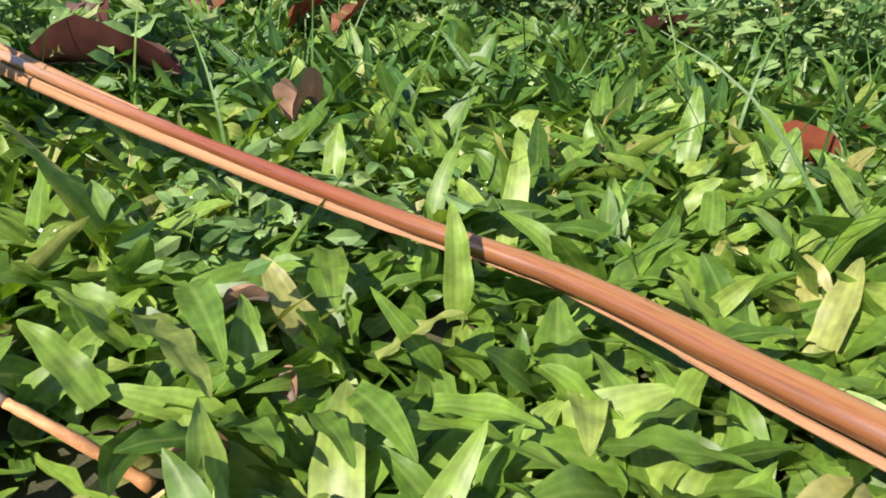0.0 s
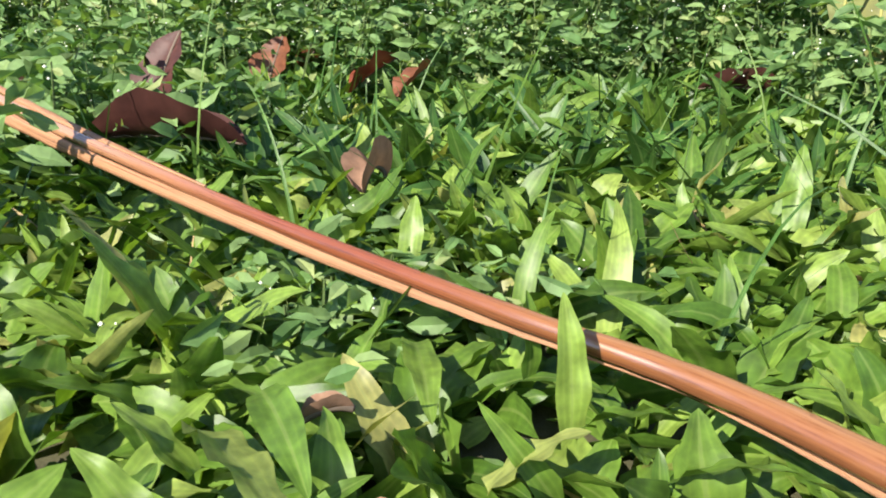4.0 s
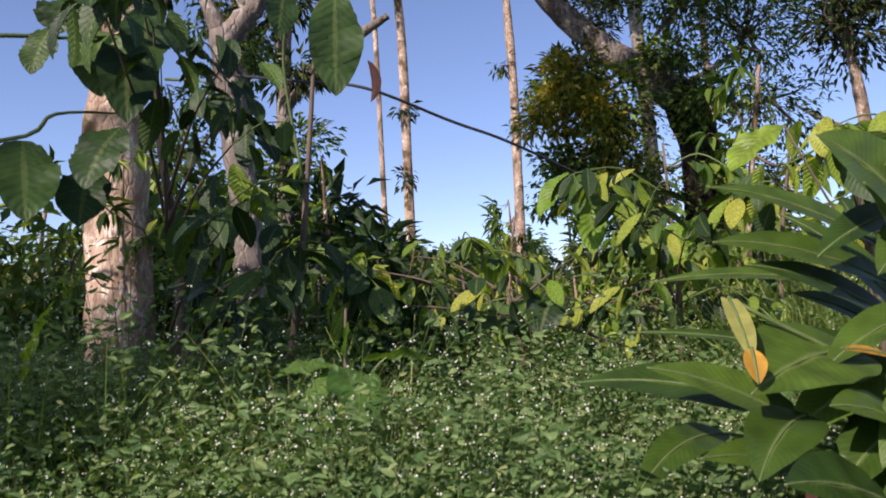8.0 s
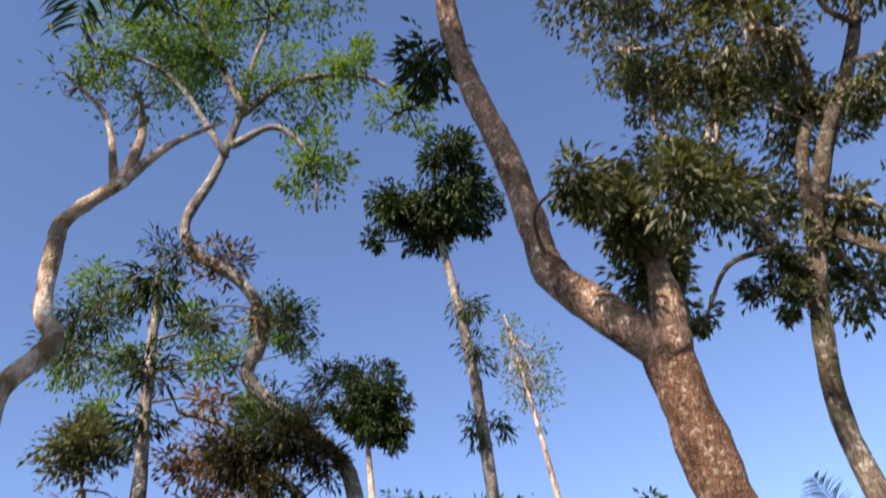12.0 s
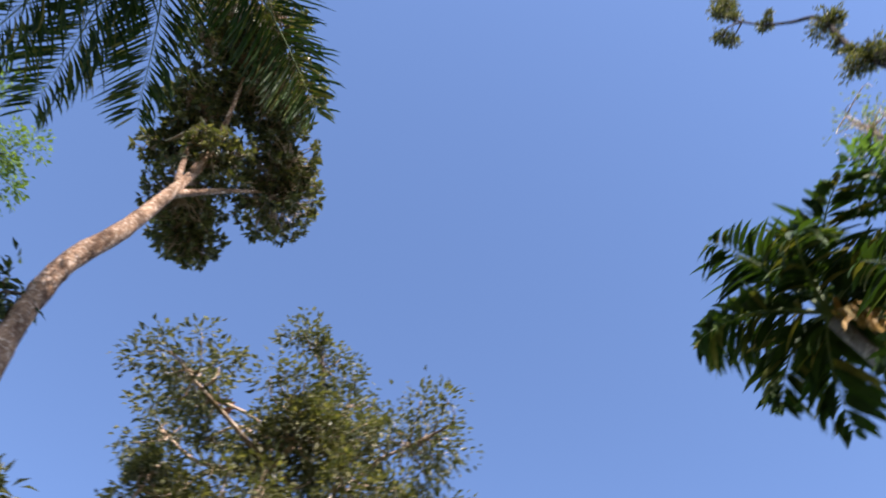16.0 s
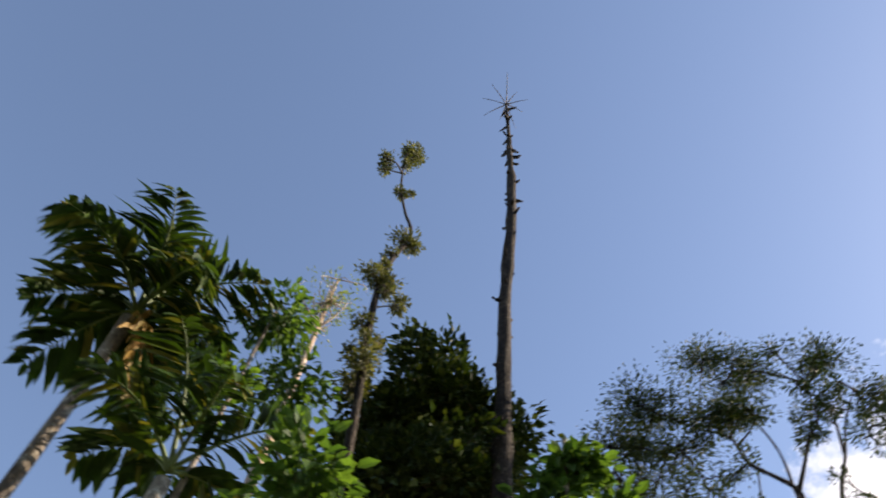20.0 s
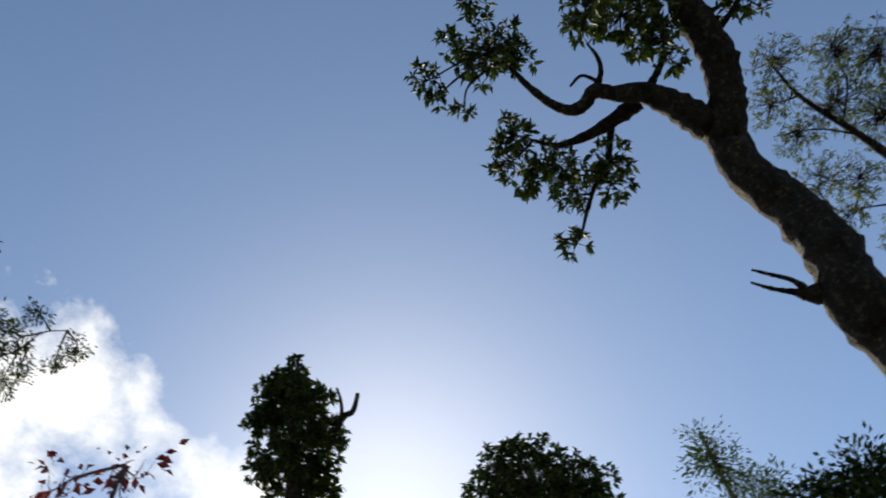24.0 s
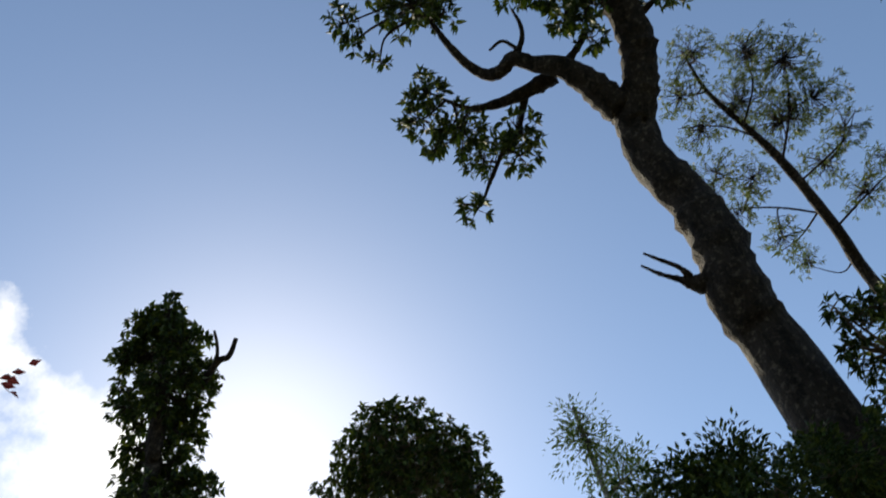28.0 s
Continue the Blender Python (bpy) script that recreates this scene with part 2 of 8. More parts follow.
M_ORANGE = leaf_material("orange_leaf", [(0.0, (0.55, 0.24, 0.03)), (1.0, (0.65, 0.36, 0.05))], 0.55, 0.3, 30.0, thin=(1.1, 0.9, 0.5))
# Coffee leaf in two tones: this one has shade put into its colour.
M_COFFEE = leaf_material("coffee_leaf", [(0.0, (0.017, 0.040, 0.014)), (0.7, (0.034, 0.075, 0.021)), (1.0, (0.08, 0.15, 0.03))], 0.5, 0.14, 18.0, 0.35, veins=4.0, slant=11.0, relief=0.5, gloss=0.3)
# The same leaf with sunlight put into a brighter colour.
M_COFFEE_LIT = leaf_material("coffee_leaf_sunlit", [(0.0, (0.17, 0.31, 0.035)), (0.6, (0.32, 0.45, 0.065)), (1.0, (0.52, 0.53, 0.09))], 0.42, 0.38, 18.0, 0.7, veins=4.0, slant=11.0, relief=0.9)
M_TALL = leaf_material("tall_grass", [(0.0, (0.12, 0.21, 0.045)), (0.7, (0.20, 0.30, 0.07)), (1.0, (0.34, 0.36, 0.12))], 0.5, 0.35, 60.0)
M_SHRUB = leaf_material("shrub_leaf", [(0.0, (0.025, 0.06, 0.014)), (0.5, (0.07, 0.14, 0.026)), (0.8, (0.19, 0.29, 0.045)), (0.96, (0.32, 0.40, 0.07)), (1.0, (0.42, 0.34, 0.08))], 0.5, 0.28, 12.0)
M_YELLOW_CLIMBER = leaf_material("yellow_climber_leaf", [(0.0, (0.10, 0.18, 0.03)), (0.5, (0.28, 0.33, 0.05)), (0.8, (0.50, 0.44, 0.06)), (1.0, (0.60, 0.38, 0.05))], 0.5, 0.40, 8.0, thin=(1.3, 1.2, 0.5))
M_CANOPY = leaf_material("canopy_leaf", [(0.0, (0.016, 0.030, 0.010)), (0.6, (0.040, 0.066, 0.018)), (1.0, (0.11, 0.13, 0.035))], 0.55, 0.14, 8.0, gloss=0.18)
M_EPIPHYTE = leaf_material("epiphyte_leaf", [(0.0, (0.025, 0.022, 0.012)), (0.7, (0.06, 0.05, 0.02)), (1.0, (0.14, 0.12, 0.04))], 0.6, 0.2, 8.0)
M_OLIVE = leaf_material("olive_leaf", [(0.0, (0.042, 0.050, 0.022)), (0.6, (0.105, 0.108, 0.048)), (1.0, (0.24, 0.22, 0.12))], 0.45, 0.28, 8.0)
M_LIGHT = leaf_material("light_green_leaf", [(0.0, (0.08, 0.14, 0.025)), (1.0, (0.20, 0.28, 0.06))], 0.5, 0.42, 8.0)
M_AIRY = leaf_material("pale_airy_leaf", [(0.0, (0.10, 0.14, 0.06)), (1.0, (0.22, 0.26, 0.11))], 0.5, 0.4, 8.0)
# Pale airy leaf again, with its backlit darkness put into the colour.
M_WILLOW = leaf_material("backlit_willowy_leaf", [(0.0, (0.06, 0.085, 0.035)), (1.0, (0.14, 0.165, 0.07))], 0.5, 0.3, 8.0)
M_RUST = leaf_material("rusty_leaf", [(0.0, (0.16, 0.07, 0.03)), (0.6, (0.30, 0.14, 0.05)), (1.0, (0.24, 0.22, 0.06))], 0.6, 0.3, 8.0, thin=(1.2, 1.0, 0.6))
M_PALM = leaf_material("palm_leaflet", [(0.0, (0.018, 0.04, 0.012)), (0.8, (0.05, 0.09, 0.02)), (1.0, (0.20, 0.18, 0.05))], 0.6, 0.22, 8.0, gloss=0.15)
M_DYING = leaf_material("dying_palm_leaflet", [(0.0, (0.16, 0.12, 0.025)), (0.6, (0.30, 0.17, 0.035)), (1.0, (0.46, 0.26, 0.09))], 0.6, 0.3, 8.0, thin=(1.1, 0.9, 0.5))
M_FEATHER = leaf_material("feathery_leaf", [(0.0, (0.04, 0.085, 0.028)), (1.0, (0.10, 0.17, 0.05))], 0.55, 0.4, 8.0, gloss=0.2)
M_RED = leaf_material("red_leaf", [(0.0, (0.16, 0.02, 0.025)), (1.0, (0.30, 0.06, 0.05))], 0.45, 0.35, 20.0, thin=(1.3, 0.8, 0.8))
M_DEAD = leaf_material("dead_leaf", [(0.0, (0.13, 0.045, 0.025)), (0.5, (0.22, 0.085, 0.04)), (1.0, (0.30, 0.17, 0.085))], 0.5, 0.12, 70.0, 0.5, thin=(1.2, 0.9, 0.6))
M_BARK_BROWN = bark_material("brown_bark", (0.085, 0.04, 0.022), (0.31, 0.165, 0.095), (0.44, 0.34, 0.25), 8.5, 0.5, 1.0)
M_BARK_PALE = bark_material("pale_bark", (0.34, 0.22, 0.14), (0.70, 0.55, 0.42), (0.80, 0.70, 0.58), 5.0, 0.4, 0.7, moss=(0.16, 0.11, 0.05))
M_BARK_TAN = bark_material("tan_bark", (0.17, 0.09, 0.05), (0.48, 0.32, 0.21), (0.66, 0.52, 0.40), 7.0, 0.45, 1.0)
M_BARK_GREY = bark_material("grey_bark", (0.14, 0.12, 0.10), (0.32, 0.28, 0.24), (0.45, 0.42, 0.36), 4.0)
M_BARK_MOSSY = bark_material("mossy_bark", (0.05, 0.036, 0.024), (0.28, 0.22, 0.15), (0.44, 0.39, 0.31), 5.0, 0.3, 1.0, moss=(0.05, 0.045, 0.018))
# Near-black tone: the backlit silhouette of the trunks is put into the colour.
M_BARK_DARK = bark_material("silhouette_bark", (0.016, 0.011, 0.009), (0.05, 0.037, 0.028), (0.095, 0.075, 0.06), 6.0, 0.3, 1.0)
M_TWIG = plain_material("twig", (0.07, 0.05, 0.035), (0.20, 0.15, 0.11), 8.0, 0.85)
M_STEM = plain_material("green_stem", (0.06, 0.11, 0.03), (0.15, 0.20, 0.06), 40.0, 0.6)
M_CABLE = plain_material("black_cable", (0.012, 0.012, 0.013), (0.03, 0.03, 0.03), 30.0, 0.55)

# ---- building tools ----
rng = np.random.default_rng(11)


def mesh_of(name, v, f, mat, smooth=True):
    me = bpy.data.meshes.new(name)
    me.from_pydata(np.asarray(v, float).tolist(), [], f if isinstance(f, list) else np.asarray(f).tolist())
    me.polygons.foreach_set("use_smooth", [smooth] * len(me.polygons))
    me.materials.append(mat)
    return me


def part(name, vf, mat, parent=None, label="", smooth=True):
    ob = new(name, mesh_of(name, vf[0], vf[1], mat, smooth))
    if parent:
        ob.parent = parent
    if label:
        tagged(ob, label)
    return ob


def lay(ob, segs, across):
    """Gives blades their map: across in x, foot to tip in y."""
    me = ob.data
    k = np.zeros(len(me.loops), np.int64)
    me.loops.foreach_get("vertex_index", k)
    k %= (segs + 1) * across
    me.uv_layers.new(name="along").data.foreach_set("uv", np.stack([(k % across) / (across - 1), (k // across) / segs], 1).ravel())
    return ob


def thing(name, label, category, at=(0, 0, 0), group="", kind=""):
    return tagged(pose_at(new(name), at), label, category, group, kind)


def pose_at(ob, at):
    ob.location = at
    return ob


def joined(pieces):
    vs, fs, k = [], [], 0
    for v, f in pieces:
        v = np.asarray(v, float)
        vs.append(v)
        fs += [[i + k for i in q] for q in (f if isinstance(f, list) else np.asarray(f).tolist())]
        k += len(v)
    return np.concatenate(vs), fs


def spline(p, steps):
    """Catmull-Rom through the rows of p."""
    p = np.asarray(p, float)
    q = np.vstack([2 * p[0] - p[1], p, 2 * p[-1] - p[-2]])
    out = []
    for i in range(len(p) - 1):
        a, b, c, d = q[i:i + 4]
        for s in np.linspace(0, 1, steps, endpoint=False):
            out.append(0.5 * (2 * b + (c - a) * s + (2 * a - 5 * b + 4 * c - d) * s * s + (3 * b - a - 3 * c + d) * s ** 3))
    out.append(p[-1])
    return np.array(out)


def tube(rows, sides=10, steps=5, knob=0.0, seed=0):
    """A limb along rows of (x, y, z, radius), with an uneven skin; closed at both ends."""
    p = spline(rows, steps)
    c, r = p[:, :3], np.maximum(p[:, 3], 0.0015)
    tan = np.gradient(c, axis=0)
    tan /= np.linalg.norm(tan, axis=1)[:, None] + 1e-9
    ref = np.array([0.31, 0.87, 0.12])
    u = np.cross(tan, ref)
    u /= np.linalg.norm(u, axis=1)[:, None] + 1e-9
    w = np.cross(tan, u)
    ang = np.linspace(0, 2 * np.pi, sides, endpoint=False)
    lo = np.random.default_rng(seed + 5)
    skin = 1 + knob * lo.normal(size=(len(c), sides)) * 0.5 + knob * lo.normal(size=(len(c), 1)) * 0.6
    v = c[:, None, :] + (r[:, None] * skin)[..., None] * (np.cos(ang)[None, :, None] * u[:, None, :] + np.sin(ang)[None, :, None] * w[:, None, :])
    n = len(c)
    f = []
    for i in range(n - 1):
        for j in range(sides):
            k = (j + 1) % sides
            f.append([i * sides + j, i * sides + k, (i + 1) * sides + k, (i + 1) * sides + j])
    f.append(list(range(sides))[::-1])
    f.append([(n - 1) * sides + j for j in range(sides)])
    return v.reshape(-1, 3), f


def blades(o, az, length, width, rise, bend, roll=0.0, segs=5, across=3, shape="strap", fold=0.25, ribs=0, amp=0.0, curl=0.0, sway=0.0, twist=0.0, crimp=0.0, seed=0):
    """Leaf blades: o their feet, az the way they point (radians from +y), rise and bend of the spine in radians; sway turns and twist rolls them along their length, crimp waves their edges."""
    o = np.atleast_2d(np.asarray(o, float))
    n = len(o)
    az, length, width, rise, bend, roll = (np.broadcast_to(np.asarray(q, float), (n,)) for q in (az, length, width, rise, bend, roll))
    s = np.linspace(0, 1, segs + 1)
    if shape in ("strap", "grass"):
        s = 0.45 * s + 0.55 * np.sin(s * np.pi / 2)
    th = rise[:, None] - bend[:, None] * s[None] ** 1.2
    turn = az[:, None] + np.broadcast_to(np.asarray(sway, float), (n,))[:, None] * s[None]
    h = np.stack([np.sin(turn), np.cos(turn), 0 * turn], 2)
    step = length[:, None] * np.diff(s)[None]
    mid = (th[:, 1:] + th[:, :-1]) / 2
    run = np.concatenate([np.zeros((n, 1, 3)), np.cumsum((np.cos(mid) * step)[..., None] * (h[:, 1:] + h[:, :-1]) / 2, 1)], 1)
    up = np.concatenate([np.zeros((n, 1)), np.cumsum(np.sin(mid) * step, 1)], 1)
    spine = o[:, None] + run + up[..., None] * np.array([0, 0, 1.0])
    tan = np.cos(th)[..., None] * h + np.sin(th)[..., None] * np.array([0, 0, 1.0])
    side = np.stack([np.cos(turn), -np.sin(turn), 0 * turn], 2)
    nor = np.cross(side, tan)
    roll = roll[:, None] + np.broadcast_to(np.asarray(twist, float), (n,))[:, None] * s[None]
    cr, sr = np.cos(roll)[..., None], np.sin(roll)[..., None]
    side, nor = side * cr + nor * sr, nor * cr - side * sr
    if shape == "strap":
        prof = np.clip(1 - s ** 7, 0, 1) ** 0.5 * (0.70 + 0.30 * np.sin(np.pi * np.clip(s * 1.1, 0, 1)))
    elif shape == "grass":
        prof = np.clip(1 - s ** 5.0, 0, 1) ** 0.7 * (0.66 + 0.34 * np.sin(np.pi * np.clip(0.1 + s * 1.05, 0, 1)))
    elif shape == "oval":
        prof = np.sin(np.pi * np.clip(s * 0.985 + 0.012, 0, 1)) ** 0.75
    elif shape == "lance":
        prof = np.clip(np.sin(np.pi * s ** 0.8), 0, 1) ** 0.85 * 0.98 + 0.02 * (1 - s)
    else:
        prof = 1 - 0.85 * s
    u = np.linspace(-1, 1, across)
    half = width[:, None] / 2 * prof[None]
    lift = fold * np.abs(u)[None, None] + curl * u[None, None] ** 2
    if ribs:
        lift = lift + amp * np.sin(2 * np.pi * (ribs * s[None, :, None] - ribs * 0.22 * np.abs(u)[None, None]))
    if crimp:
        c = np.random.default_rng(seed).random((n, 4))
        wave = np.where(u[None, None] < 0, np.sin(6.283 * ((1.5 + 2 * c[:, 2])[:, None] * s[None] + c[:, 0][:, None]))[..., None], np.sin(6.283 * ((1.5 + 2 * c[:, 3])[:, None] * s[None] + c[:, 1][:, None]))[..., None])
        lift = lift + crimp * wave * np.abs(u)[None, None] ** 1.5
    v = spine[:, :, None] + half[..., None, None] * (u[None, None, :, None] * side[:, :, None] + lift[..., None] * nor[:, :, None])
    base = np.arange(n)[:, None, None] * ((segs + 1) * across)
    i, j = np.meshgrid(np.arange(segs), np.arange(across - 1), indexing="ij")
    q = (i * across + j).ravel()
    f = np.stack([q, q + 1, q + across + 1, q + across], 1)[None] + base
    return v.reshape(-1, 3), f.reshape(-1, 4).tolist()


def leaf_between(a, b, width, bend, roll, segs=18, across=7, shape="lance", fold=0.16, ribs=14, amp=0.02, crimp=0.0, seed=0):
    """One leaf from its foot a to its tip b, arched by bend."""
    a, b = np.array(a, float), np.array(b, float)
    d = b - a
    ln = np.linalg.norm(d)
    el = math.asin(d[2] / ln)
    return blades(a, math.atan2(d[0], d[1]), ln * (1 + bend * bend / 24), width, el + bend / 2.2, bend, roll, segs, across, shape, fold, ribs, amp, crimp=crimp, seed=seed)


def leaves(o, d, up, length, width, flat=False, oval=False):
    """Small folded leaves at o, pointing along d, their faces towards up."""
    d = d / (np.linalg.norm(d, axis=1)[:, None] + 1e-9)
    y = np.cross(up, d)
    y /= np.linalg.norm(y, axis=1)[:, None] + 1e-9
    z = np.cross(d, y)
    if flat:
        t = np.array([(0, 0, 0), (0.45, -0.5, 0.1), (1, 0, -0.12), (0.45, 0.5, 0.1)])
        tf = np.array([(0, 1, 2, 3)])
    elif oval:
        t = np.array([(0, 0, 0), (0.24, -0.40, 0.09), (0.24, 0, 0), (0.24, 0.40, 0.09), (0.60, -0.42, 0.05), (0.60, 0, -0.04), (0.60, 0.42, 0.05), (1, 0, -0.17)])
        tf = np.array([(0, 1, 2), (0, 2, 3), (1, 4, 5), (1, 5, 2), (2, 5, 6), (2, 6, 3), (4, 7, 5), (5, 7, 6)])
    else:
        t = np.array([(0, 0, 0), (0.42, -0.5, 0.1), (0.42, 0, 0), (0.42, 0.5, 0.1), (1, 0, -0.14)])
        tf = np.array([(0, 1, 2), (0, 2, 3), (1, 4, 2), (2, 4, 3)])
    length, width = np.broadcast_to(length, (len(o),)), np.broadcast_to(width, (len(o),))
    v = o[:, None] + length[:, None, None] * (t[None, :, 0:1] * d[:, None] + t[None, :, 2:3] * z[:, None]) + width[:, None, None] * t[None, :, 1:2] * y[:, None]
    f = tf[None] + (np.arange(len(o)) * len(t))[:, None, None]
    return v.reshape(-1, 3), f.reshape(-1, tf.shape[1]).tolist()


def unit(n, r=None):
    v = (r or rng).normal(size=(n, 3))
    return v / np.linalg.norm(v, axis=1)[:, None]


def foliage(parent, balls, count, size, mat, hubs, twig_mat=None, subs=14, spread=0.26, droop=0.3, slim=0.42, flat=False, twig=0.012, seed=1, name="crown", label="", oval=False):
    """A crown of many leaf sprays within balls of (x, y, z, across, upright), each spray on a twig from the nearest hub."""
    r = np.random.default_rng(seed)
    hubs = np.asarray(hubs, float)[:, :3]
    os_, ds, twigs = [], [], []
    vol = np.array([b[3] * b[3] * b[4] for b in balls]) ** 0.7
    for b, share in zip(balls, vol / vol.sum()):
        k = max(3, int(round(subs * len(balls) * share)))
        m = max(6, int(count * share / k))
        c, rad = np.array(b[:3]), np.array([b[3], b[3], b[4]])
        stem = hubs[np.argmin(np.linalg.norm(hubs - c, axis=1))]
        own = hubs
        if np.linalg.norm(c - stem) > 0.35 * b[3]:
            turn = stem * 0.45 + c * 0.55 + r.normal(size=3) * 0.12 * np.linalg.norm(c - stem)
            limb = [(*stem, twig * 2.6), (*turn, twig * 1.9), (*c, twig * 1.1)]
            twigs.append(tube(limb, 6, 5, 0.08, k))
            own = np.concatenate([spline(limb, 5)[3:, :3], hubs])
        dirs = unit(k, r)
        ax, ph = unit(3, r), r.random(3) * 6.28
        lump = 0.66 + 0.42 * np.abs(np.sin(dirs @ ax.T * 2.3 + ph)).mean(1, keepdims=True) * (0.6 + 0.8 * r.random((k, 1)))
        sub = c + dirs * rad * lump * (r.random((k, 1)) ** 0.45) * (0.72 + 0.26 * r.random((k, 1)))
        sig = spread * (b[3] * b[3] * b[4]) ** (1 / 3) * (14 / max(subs, 14)) ** 0.25
        for s in sub:
            near = np.argsort(np.linalg.norm(own - (0.75 * s + 0.25 * c), axis=1))[:2]
            hub = own[r.choice(near)]
            bow = (hub + s) / 2 + r.normal(size=3) * 0.16 * np.linalg.norm(s - hub) - np.array([0, 0, 0.05])
            g = twig * (0.7 + 0.6 * r.random())
            twigs.append(tube([(*hub, g * 1.3), (*bow, g * 0.8), (*s, g * 0.3)], 4, 3))
            out = (s - hub) / (np.linalg.norm(s - hub) + 1e-6)
            q = s + np.clip(r.normal(size=(m, 3)), -1.7, 1.7) * sig * np.array([1, 1, 0.75]) * (0.6 + 0.6 * r.random())
            os_.append(q)
            away = (q - s) / (np.linalg.norm(q - s, axis=1)[:, None] + 1e-6)
            ds.append(0.7 * away + 0.5 * out + 0.5 * unit(m, r) - np.array([0, 0, droop]))
    o, d = np.concatenate(os_), np.concatenate(ds)
    up = unit(len(o), r) * 0.8 + np.array([0, 0, 1.0])
    ln = size * (0.6 + 0.7 * r.random(len(o)))
    tagged(part(name, leaves(o, d, up, ln, ln * slim * (0.8 + 0.4 * r.random(len(o))), flat, oval), mat, parent, label, smooth=False), kind="stuff")
    if twig_mat:
        tagged(part("branchwork", joined(twigs), twig_mat, parent), kind="stuff")


def rosettes(parent, balls, per, size, mat, hubs, twig_mat, seed, name="crown", label="", slim=0.34, around=(6, 10), twig=0.010, droop=0.25, oval=False):
    """A crown whose leaves stand in whorls at the ends of twigs: per of them in a ball of 0.3 m, more in larger ones."""
    r = np.random.default_rng(seed)
    hubs = np.asarray(hubs, float)[:, :3]
    o, d, twigs = [], [], []
    for b in balls:
        c, rad = np.array(b[:3]), np.array([b[3], b[3], b[4]])
        stem = hubs[np.argmin(np.linalg.norm(hubs - c, axis=1))]
        turn = stem * 0.5 + c * 0.5 + r.normal(size=3) * 0.12 * np.linalg.norm(c - stem)
        limb = [(*stem, twig * 2.2), (*turn, twig * 1.7), (*c, twig * 1.1)]
        twigs.append(tube(limb, 6, 5, 0.08, len(o)))
        own = spline(limb, 5)[4:, :3]
        for i in range(max(3, int(per * (b[3] / 0.3) ** 2))):
            end = c + unit(1, r)[0] * rad * (0.25 + 0.85 * r.random() ** 0.5)
            hub = own[np.argmin(np.linalg.norm(own - end, axis=1))]
            bow = (hub + end) / 2 + r.normal(size=3) * 0.14 * np.linalg.norm(end - hub)
            twigs.append(tube([(*hub, twig * 0.8), (*bow, twig * 0.6), (*end, twig * 0.35)], 4, 3))
            axis = end - hub
            axis = axis / (np.linalg.norm(axis) + 1e-6) + np.array([0, 0, 0.25])
            m = int(r.integers(*around))
            out = unit(m, r)
            out -= (out @ axis)[:, None] * axis / (axis @ axis)
            out /= np.linalg.norm(out, axis=1)[:, None] + 1e-6
            o.append(end + axis * 0.02 * r.normal(size=(m, 1)))
            d.append(out * 0.9 + axis * (0.15 + 0.7 * r.random((m, 1))) - np.array([0, 0, droop]))
    o, d = np.concatenate(o), np.concatenate(d)
    ln = size * (0.6 + 0.6 * r.random(len(o)))
    v = leaves(o, d, unit(len(o), r) * 0.5 + np.array([0, 0, 1.0]), ln, ln * slim * (0.8 + 0.4 * r.random(len(o))), False, oval)
    tagged(part(name, v, mat, parent, label, smooth=False), kind="stuff")
    tagged(part("branchwork", joined(twigs), twig_mat, parent), kind="stuff")


def ragged(balls, n, seed, off=0.6, small=0.5):
    """Breaks each ball of a crown into n smaller uneven ones."""
    r = np.random.default_rng(seed)
    out = []
    for x, y, z, a, b in balls:
        for d in r.normal(size=(n, 3)) * off:
            k = small * (0.7 + 0.6 * r.random())
            out.append((x + d[0] * a, y + d[1] * a, z + d[2] * b * 0.8, a * k, b * k * (0.7 + 0.5 * r.random())))
    return out

# ---- ground ----


def ground_height(x, y):
    return 0.012 * np.sin(2.1 * x + 0.4) * np.cos(1.7 * y) + 0.03 * np.sin(0.35 * x + 1.0) * np.sin(0.3 * y) * np.clip((np.hypot(x, y) - 2) / 6, 0, 1)


edge = np.concatenate([-np.geomspace(900, 1.2, 34), np.linspace(-1.0, 1.0, 21), np.geomspace(1.2, 900, 34)])
gx, gy = np.meshgrid(edge, edge + 0.4, indexing="ij")
gv = np.stack([gx, gy, ground_height(gx, gy) - 0.004], -1).reshape(-1, 3)
k = len(edge)
gi, gj = np.meshgrid(np.arange(k - 1), np.arange(k - 1), indexing="ij")
gq = (gi * k + gj).ravel()
ground = part("ground", (gv, np.stack([gq, gq + k, gq + k + 1, gq + 1], 1)), M_SOIL)
tagged(ground, "dark brown garden soil under grass and weeds", "ground", kind="structure")

# ---- the lawn ----


def lawn(n, x0, x1, y0, y1, l0, l1, w, mat, name, label, lean=(0.2, 1.25), bend=(0.3, 1.6), segs=6, across=3, seed=3, keep=None, shape="strap"):
    r = np.random.default_rng(seed)
    x, y = x0 + (x1 - x0) * r.random(n), y0 + (y1 - y0) * r.random(n)
    if keep is not None:
        ok = keep(x, y)
        x, y = x[ok], y[ok]
    m = len(x)
    o = np.stack([x, y, ground_height(x, y)], 1)
    ln = l0 + (l1 - l0) * r.random(m) ** 1.3
    v = blades(o, r.random(m) * 2 * np.pi, ln, w * (0.6 + 0.6 * r.random(m)), lean[0] + (lean[1] - lean[0]) * r.random(m), bend[0] + (bend[1] - bend[0]) * r.random(m), r.normal(size=m) * 0.55, segs, across, shape, 0.22, 2, 0.11)
    return tagged(lay(part(name, v, mat), segs, across), label, "grass", kind="stuff")


